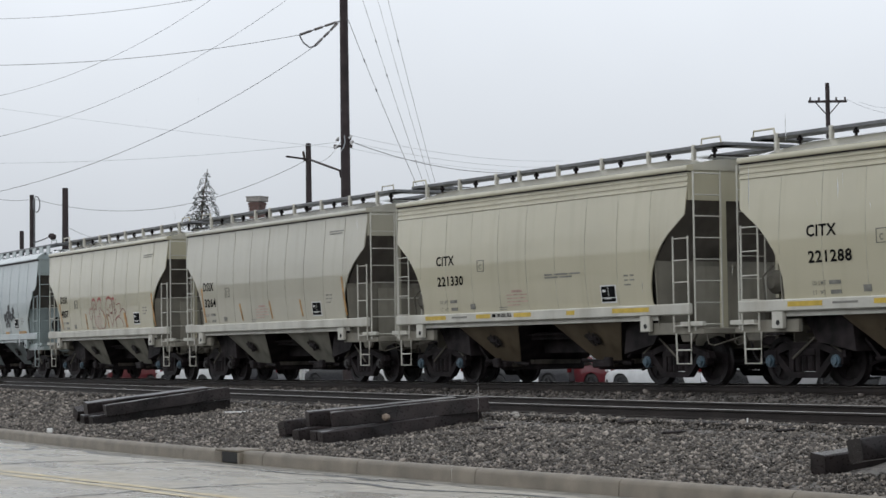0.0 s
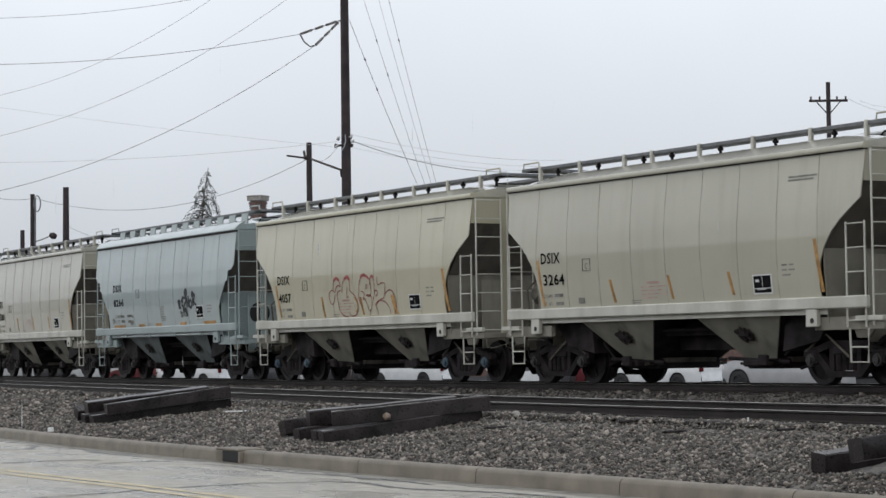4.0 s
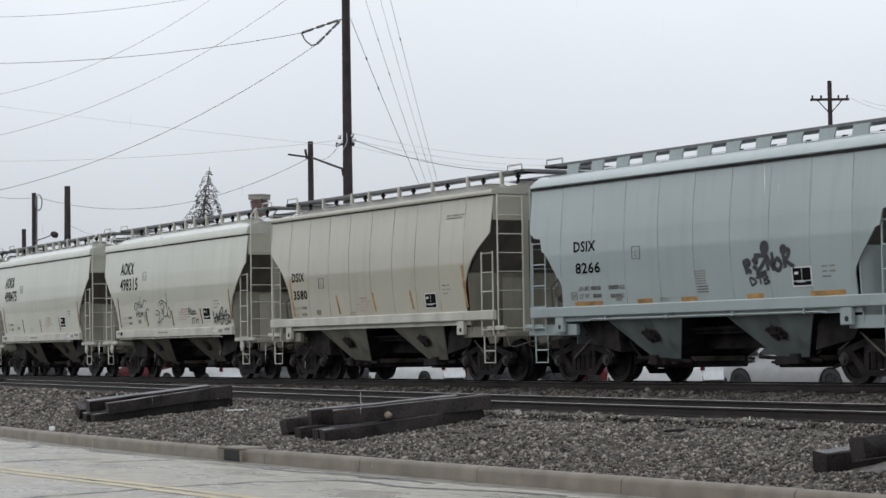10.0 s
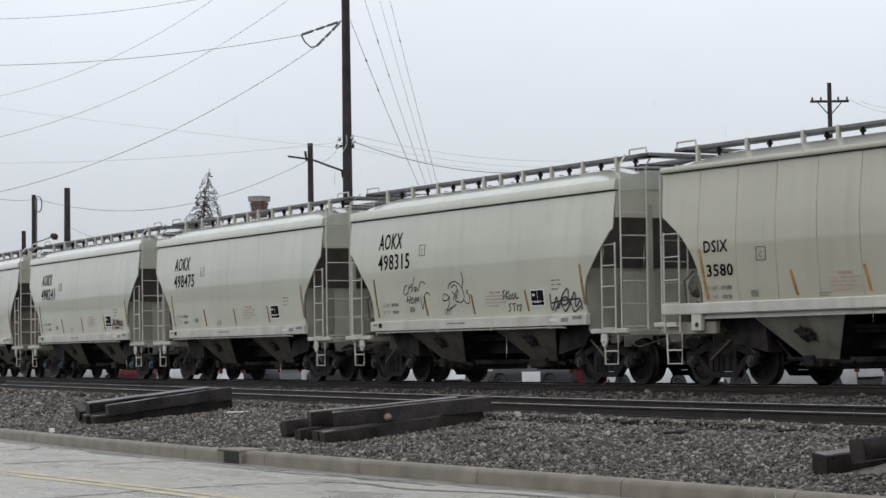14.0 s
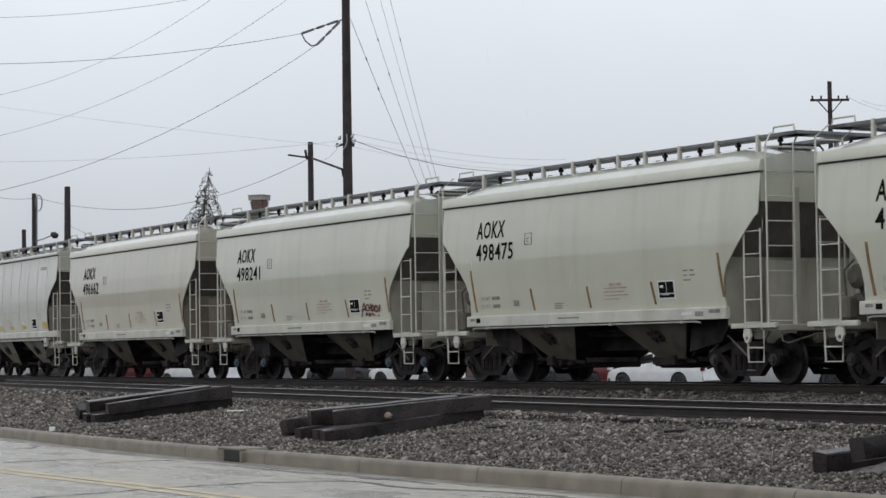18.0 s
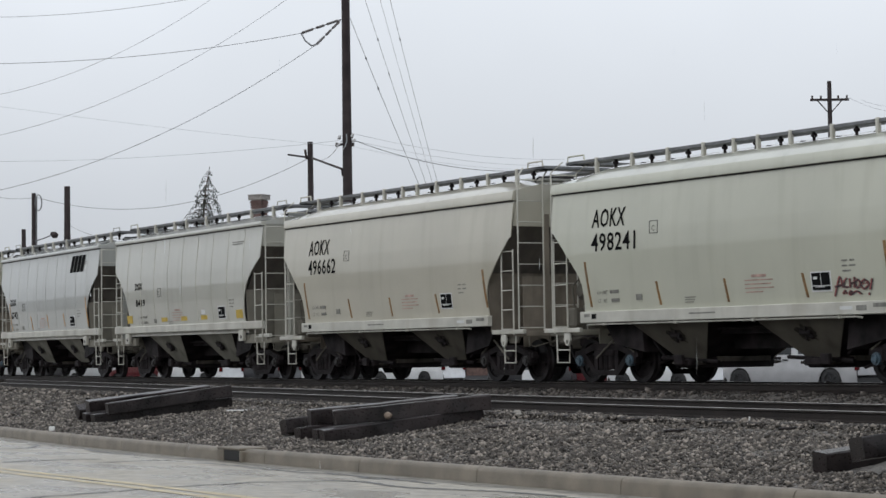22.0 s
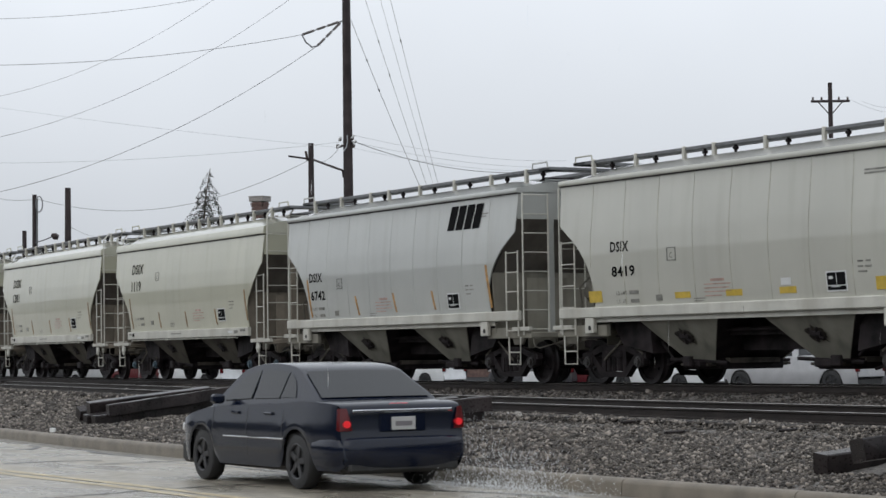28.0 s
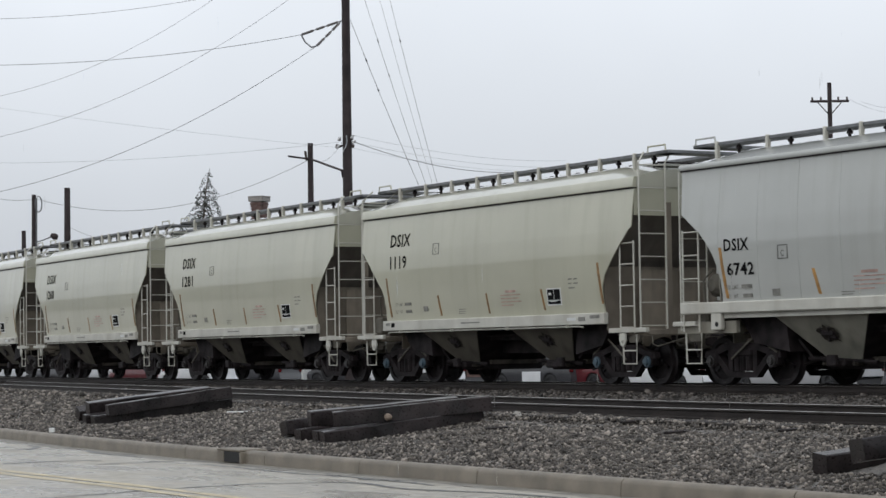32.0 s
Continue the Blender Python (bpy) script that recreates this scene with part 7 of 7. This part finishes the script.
for i, (cut, paint, tape_mat, mark, number, words, style) in enumerate(ROSTER):
    trim = BLUE_GREY if cut == "angled" else PALE_TRIM
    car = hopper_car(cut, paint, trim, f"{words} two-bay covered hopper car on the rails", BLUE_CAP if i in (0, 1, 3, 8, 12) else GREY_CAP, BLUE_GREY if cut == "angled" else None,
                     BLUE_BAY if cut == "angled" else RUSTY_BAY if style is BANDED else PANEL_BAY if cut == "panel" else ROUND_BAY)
    markings(car, mark, number, tape_mat=tape_mat, **style)
    if cut == "round" and style is not BANDED:
        bars(car, 9.35 - HALF_EAVE, 3.74, [[0.78], [0.7]], 2, 0.03, 0.03, GREY_MARK)
    if style is BANDED:
        for z in (3.78, 3.88, 3.98):
            for s in (-1, 1):
                put("pressed_band", Build().sweep([(s * (half_width(z) - 0.005), z), (s * (half_width(z) + 0.022), z + 0.02), (s * (half_width(z + 0.06) + 0.022), z + 0.05), (s * (half_width(z + 0.06) - 0.005), z + 0.07)],
                                                 [((x, 0, 0), (0, 1, 0)) for x in (-5.67, 5.67)]), paint, car)
        for x0, x1 in ((1.36, 2.28), (3.6, 4.2), (5.16, 5.84), (7.2, 7.5), (8.86, 10.12)):
            put("sill_reflector", Build().box(x0 - HALF_EAVE, x1 - HALF_EAVE, -1.606, -1.598, 1.43, 1.52), YELLOW_MARK, car, None, "yellow reflector on the sill")
        put("sill_print", Build().box(2.55 - HALF_EAVE, 3.2 - HALF_EAVE, -1.606, -1.598, 1.455, 1.495), GREY_MARK, car)
        put("sill_print", Build().box(4.28 - HALF_EAVE, 4.42 - HALF_EAVE, -1.606, -1.598, 1.445, 1.515), BLACK_MARK, car)
        lettering(car, "THROUGH", 4.47 - HALF_EAVE, 1.445, 0.075, BLACK_MARK, 0.38, 0.15, 0.003, "sill_lettering", 0.09)
        lettering(car, "SILL", 4.89 - HALF_EAVE, 1.445, 0.075, BLACK_MARK, 0.2, 0.15, 0.003, "sill_lettering", 0.09)
        bars(car, 6.4 - HALF_EAVE, 2.3, [[0.3, 0.5, 0.4], [0.5, 0.45]], 2, 0.035, 0.024, GREY_MARK)
    if number == "4057":
        for strokes in RED_OUTLINES:
            sprayed(car, strokes, 0.026, DARK_RED_SPRAY, "dark red sprayed outline")
        sprayed(car, RED_CAPS, 0.075, RED_SPRAY, "bright red sprayed stroke")
        sprayed(car, [[(5.74, 2.05), (5.86, 1.93), (5.88, 1.78), (5.76, 1.69)]], 0.06, ORANGE_MARK, "orange sprayed stroke")
    if number == "8266":
        sprayed(car, BLACK_TAG, 0.08, BLACK_SPRAY, "black sprayed stroke")
        sprayed(car, BLACK_INITIALS, 0.042, BLACK_SPRAY, "black sprayed stroke")
        for x, z, r in ((7.81, 2.48, 0.13), (8.34, 2.42, 0.1), (7.55, 2.3, 0.06)):
            b = Build()
            b.v = on_side([(x - HALF_EAVE, z)], -1, 0.012) + on_side([(x - HALF_EAVE + r * math.cos(k * math.tau / 14), z + r * math.sin(k * math.tau / 14)) for k in range(14)], -1, 0.012)
            b.f = [(0, k + 1, (k + 1) % 14 + 1) for k in range(14)]
            put("sprayed_blot", b, BLACK_SPRAY, car)
        put("round_opening", Build().tube([(4.985, -0.56, 1.84), (5.006, -0.56, 1.84)], 0.3, 28), DARK_HOLE, car, None, "round black opening in the end")
        put("round_opening", Build().tube([(4.985, -0.56, 1.3), (5.006, -0.56, 1.3)], 0.09, 16), DARK_HOLE, car)
    if number == "498315":
        sprayed(car, PEN_LETTERS, 0.024, BLACK_SPRAY, "thin black sprayed stroke")
        sprayed(car, PEN_FACE, 0.024, BLACK_SPRAY, "thin black sprayed stroke")
        sprayed(car, PEN_WORDS, 0.028, BLACK_SPRAY, "thin black sprayed stroke")
        sprayed(car, DENSE_TAG, 0.036, BLACK_SPRAY, "black sprayed stroke")
    if number == "498241":
        sprayed(car, SNEEZE, 0.042, DARK_RED_SPRAY, "dark red sprayed stroke", -0.02)
        sprayed(car, SNEEZE, 0.022, BLACK_SPRAY, "thin black sprayed stroke", 0.012, 0.014)
    if number == "6742":
        # dark emblem: four leaning blocks, not lettered
        for x0 in (8.37, 8.74, 9.11, 9.48):
            b = Build()
            b.v = on_side([(x - HALF_EAVE, z) for x, z in ((x0, 3.42), (x0 + 0.31, 3.42), (x0 + 0.46, 3.96), (x0 + 0.15, 3.96))], -1, 0.009)
            b.f = [(0, 1, 2, 3)]
            put("emblem_block", b, BLACK_MARK, car, None, "dark leaning emblem block")
    if number == "8419":
        put("white_notice", decal_rect(7.1 - HALF_EAVE, 7.37 - HALF_EAVE, 1.82, 1.95), WHITE_MARK, car)

# ---- loose things by the road ----


tie_stack("sleeper_stack", "stack of six wet black old sleepers lying on gravel", [
    (-29.54, 16.41, 0.42, 80.0, -6.4, 0, 2.55), (-30.2, 16.55, 0.40, 83, -6.2, 2, 2.45), (-30.95, 16.62, 0.41, 87, -6.2, -4, 2.5),
    (-31.8, 16.78, 0.50, 88, -5.5, -10, 2.5), (-29.62, 16.62, 0.66, 64, -5.0, 0, 2.4), (-30.75, 16.75, 0.64, 76, -4.5, 3, 2.4)])
tie_stack("sleeper_stack", "stack of five wet black old sleepers lying on gravel", [
    (-41.55, 17.59, 0.42, 86.0, -5.8, 0, 2.9), (-42.3, 17.6, 0.42, 86, -6, 4, 2.7), (-43.55, 17.9, 0.54, 89, -6, 30, 2.7),
    (-41.35, 17.65, 0.65, 82, -7.3, 0, 2.55), (-42.65, 17.75, 0.66, 86, -6.0, 6, 2.6)])
tie_stack("sleeper_stack", "jumbled ends of wet black old sleepers on gravel", [
    (-18.12, 16.32, 0.43, 86, -5, 5, 2.5), (-16.95, 16.5, 0.44, 87, -5, 0, 2.5), (-17.12, 16.0, 0.62, 84, -5, -9, 2.5), (-16.35, 15.95, 0.66, 87, -5, 8, 2.5), (-16.2, 16.5, 0.44, 87, -5, 0, 2.5)])
rock = Build()
for k in range(42):
    a, c = k % 7 * math.tau / 7, -1 + 2 * (k // 7) / 5
    r = math.sqrt(max(0.02, 1 - c * c)) * (1 + 0.25 * noise.noise((math.cos(a) * 1.3, math.sin(a) * 1.3, c * 1.3)))
    rock.v.append((0.075 * r * math.cos(a), 0.06 * r * math.sin(a), 0.06 + 0.06 * c))
rock.f = [(i * 7 + j, i * 7 + (j + 1) % 7, i * 7 + 7 + (j + 1) % 7, i * 7 + 7 + j) for i in range(5) for j in range(7)] + [tuple(range(35, 42)), tuple(reversed(range(7)))]
tagged(put("rock", rock, ROCK, None, pose(-29.62, 16.2, 0.525)), "fist-sized brown rock lying on a black sleeper", "rock")
tagged(put("rock", Build().box(-0.06, 0.06, -0.05, 0.05, -0.02, 0.06, 0.025), PALE_ROCK, None, pose(-28.9, 18.05, land(-28.9, 18.05), 8, 5, 30)), "pale broken lump of rock beside the siding", "rock")
tagged(put("rock", Build().box(-0.045, 0.045, -0.04, 0.04, -0.02, 0.05, 0.02), PALE_ROCK, None, pose(-28.6, 17.9, land(-28.6, 17.9), 8, 5, 70)), "small pale broken rock beside the siding", "rock")
tagged(put("stake", Build().tube([(0, 0, -0.1), (0.005, 0, 0.085)], 0.011, 7), DEBRIS_WHITE, None, pose(-22.81, 17.75, land(-22.81, 17.75), 3, 2, 0)), "short white stake stuck in the gravel", "stake")
for x, y, ln, turn in ((-23.39, 17.0, 0.3, 30), (-27.55, 16.86, 0.35, 25), (-25.3, 17.6, 0.22, 40), (-21.6, 17.4, 0.25, 20)):
    tagged(put("wood_scrap", Build().box(-ln / 2, ln / 2, -0.05, 0.05, 0, 0.035, 0.01), WET_TIE, None, pose(x, y, land(x, y) + 0.03, 0, -4, turn)), "dark splintered scrap of sleeper wood on gravel", "wood")
for q, s, nm, lab in ((sight(425, 741, 43), (0.26, 0.05, 0.012), "litter", "flat white scrap of litter on the gravel"), (sight(92, 777, 42), (0.05, 0.05, 0.04), "litter", "crumpled white paper cup on the curb")):
    tagged(put(nm, Build().box(-s[0], s[0], -s[1], s[1], 0, s[2] * 2, 0.006), DEBRIS_WHITE, None, pose(q.x, q.y, land(q.x, q.y) + 0.035 if nm == "litter" and s[0] > 0.1 else 0.15, 0, 0, 60)), lab, "litter")
build_stones()

# ---- vehicles ----
sedan, sedan_wheels = vehicle("sedan", SEDAN, NAVY, "dark navy four-door sedan driving through rain", "car", pose(0, 12.5, 0))


def parked(name, spec, paint, label, px, d, yaw):
    q = sight(px, 676, d)
    vehicle(name, spec, paint, label, "pickup truck" if "pickup" in name else "car", pose(q.x, q.y, -0.045, 0, 0, yaw))


parked("pickup_truck", PICKUP, DULL_WHITE, "white pickup truck with red tail lamps parked behind the tracks", 1417, 80, 198)
for px, d, yaw, paint, word in ((1177, 86, 197, WHITE_CAR, "white"), (1030, 92, 197, RED_CAR, "dark red"), (955, 93, 197, DARK_CAR, "dark grey"), (735, 104, 200, WHITE_CAR, "white"),
                                (620, 108, 199, DARK_CAR, "dark grey"), (455, 114, 200, DARK_CAR, "dark grey"), (352, 112, 200, WHITE_CAR, "white"), (262, 116, 200, RED_CAR, "dark red"),
                                (185, 120, 200, SILVER_CAR, "silver"), (110, 124, 200, DARK_CAR, "dark grey"), (45, 126, 200, SILVER_CAR, "silver")):
    parked("parked_car", SEDAN, paint, word + " car parked on the lot behind the tracks", px, d, yaw)

q = sight(940, 664, 86)
board = empty("site_board", pose(q.x, q.y, -0.045, 0, 0, 35))
tagged(board, "small blank white board on two short posts", "sign")
put("panel", Build().box(-0.38, 0.38, -0.015, 0.015, 0.3, 0.82, 0.006), WHITE_CAR, board)
for x in (-0.3, 0.3):
    put("post", Build().box(x - 0.025, x + 0.025, 0.016, 0.06, 0.0, 0.8, 0.004), GRATING, board)

# water thrown up by the sedan's wheels on the curb side
rng = random.Random(17)
b = Build()
for k in range(3600):
    u = rng.random() ** 0.8
    if rng.random() < 0.62:
        p = Vector((1.2 + 2.6 * u, 0.82 + abs(rng.gauss(0.05, 0.34)), 0.02 + rng.random() ** 2.0 * (0.85 * math.sin(min(1.0, u * 1.3 + 0.2) * math.pi * 0.85) + 0.04)))
        ln, w = rng.uniform(0.01, 0.032), rng.uniform(0.001, 0.0028)
    else:
        p = Vector((1.3 + 3.6 * u, 0.75 + rng.gauss(0.05, 0.16 + 0.3 * u), 0.01 + rng.random() ** 2 * (0.34 - 0.2 * u)))
        ln, w = rng.uniform(0.006, 0.016), rng.uniform(0.002, 0.0045)
    d = Vector((rng.uniform(-0.3, 0.3), rng.uniform(-0.3, 0.3), 1)).normalized() * ln
    s1, s2 = Vector((w, 0, 0)), Vector((0, w, 0))
    b.add([p - d, p + s1, p + s2, p - s1, p - s2, p + d], [(0, 1, 2), (0, 2, 3), (0, 3, 4), (0, 4, 1), (5, 2, 1), (5, 3, 2), (5, 4, 3), (5, 1, 4)])
spray = put("water_spray", b, MIST)
tagged(spray, "white droplets of water thrown up behind the sedan", "water", kind="stuff")


# rain: one deep column of streaks that falls through the view all the while
FALL = 7.2
rng = random.Random(29)
b = Build()
ahead, side_way = Vector((math.sin(HEADING), math.cos(HEADING), 0)), Vector((math.cos(HEADING), -math.sin(HEADING), 0))
for k in range(3000):
    d = rng.uniform(5.0, 17.0)
    p = ahead * d + side_way * d * rng.uniform(-0.21, 0.21) + Vector((0, 0, rng.uniform(0.0, FALL * 32 + 5.5)))
    ln, w = rng.uniform(0.05, 0.11), rng.uniform(0.0012, 0.0024)
    slant = Vector((0.02, 0.0, 1.0)) * ln
    b.add([p, p + slant * 0.5 + side_way * w, p + slant * 0.5 - side_way * w, p + slant * 0.5 - ahead * w, p + slant], [(0, 1, 3), (0, 3, 2), (0, 2, 1), (4, 3, 1), (4, 2, 3), (4, 1, 2)])
rain = put("falling_rain", b, RAIN)
tagged(rain, "thin pale streaks of falling rain", "rain", kind="stuff")


def motions():
    walk(rain, [(float(t), pose(0, 0, -FALL * t)) for t in range(33)])
    times = [float(k) for k in range(33)]
    for i, c in enumerate(CARS):
        walk(c, [(t, place(t, i)) for t in times])
    steps = 216
    rows = [32.0 * k / steps for k in range(steps + 1)]
    for w in WHEELS:
        at = w.matrix_basis.translation.copy()
        walk(w, [(t, Matrix.Translation(at) @ Matrix.Rotation((run_of(t) - run_of(0)) / 0.457, 4, "Y")) for t in rows])
    drive = [(0.0, 190.0), (24.0, 7.5), (26.5, -12.0), (27.5, -19.75), (28.0, -23.52), (28.5, -27.42), (29.0, -31.42), (29.5, -35.5), (30.0, -39.5), (30.5, -43.7), (32.0, -58.0)]
    walk(sedan, [(t, pose(x - 1.35, 12.5, -0.033, 0, 0, 180)) for t, x in drive])
    walk(spray, [(t, pose(x - 1.35, 12.5, -0.033)) for t, x in drive])
    # the sedan's wheels turn once they are near
    for w in sedan_wheels:
        at = w.matrix_basis.translation.copy()
        spin = []
        t = 26.0
        while t <= 31.0:
            k = next(i for i in range(len(drive) - 1) if drive[i][0] <= t <= drive[i + 1][0])
            (t0, x0), (t1, x1) = drive[k], drive[k + 1]
            spin.append((t, (x0 + (x1 - x0) * (t - t0) / (t1 - t0)) / 0.325))
            t += 0.05
        walk(w, [(0.0, Matrix.Translation(at) @ Matrix.Rotation(-spin[0][1], 4, "Y"))] + [(t, Matrix.Translation(at) @ Matrix.Rotation(-a, 4, "Y")) for t, a in spin] + [(32.0, Matrix.Translation(at) @ Matrix.Rotation(-spin[-1][1], 4, "Y"))])


motions()
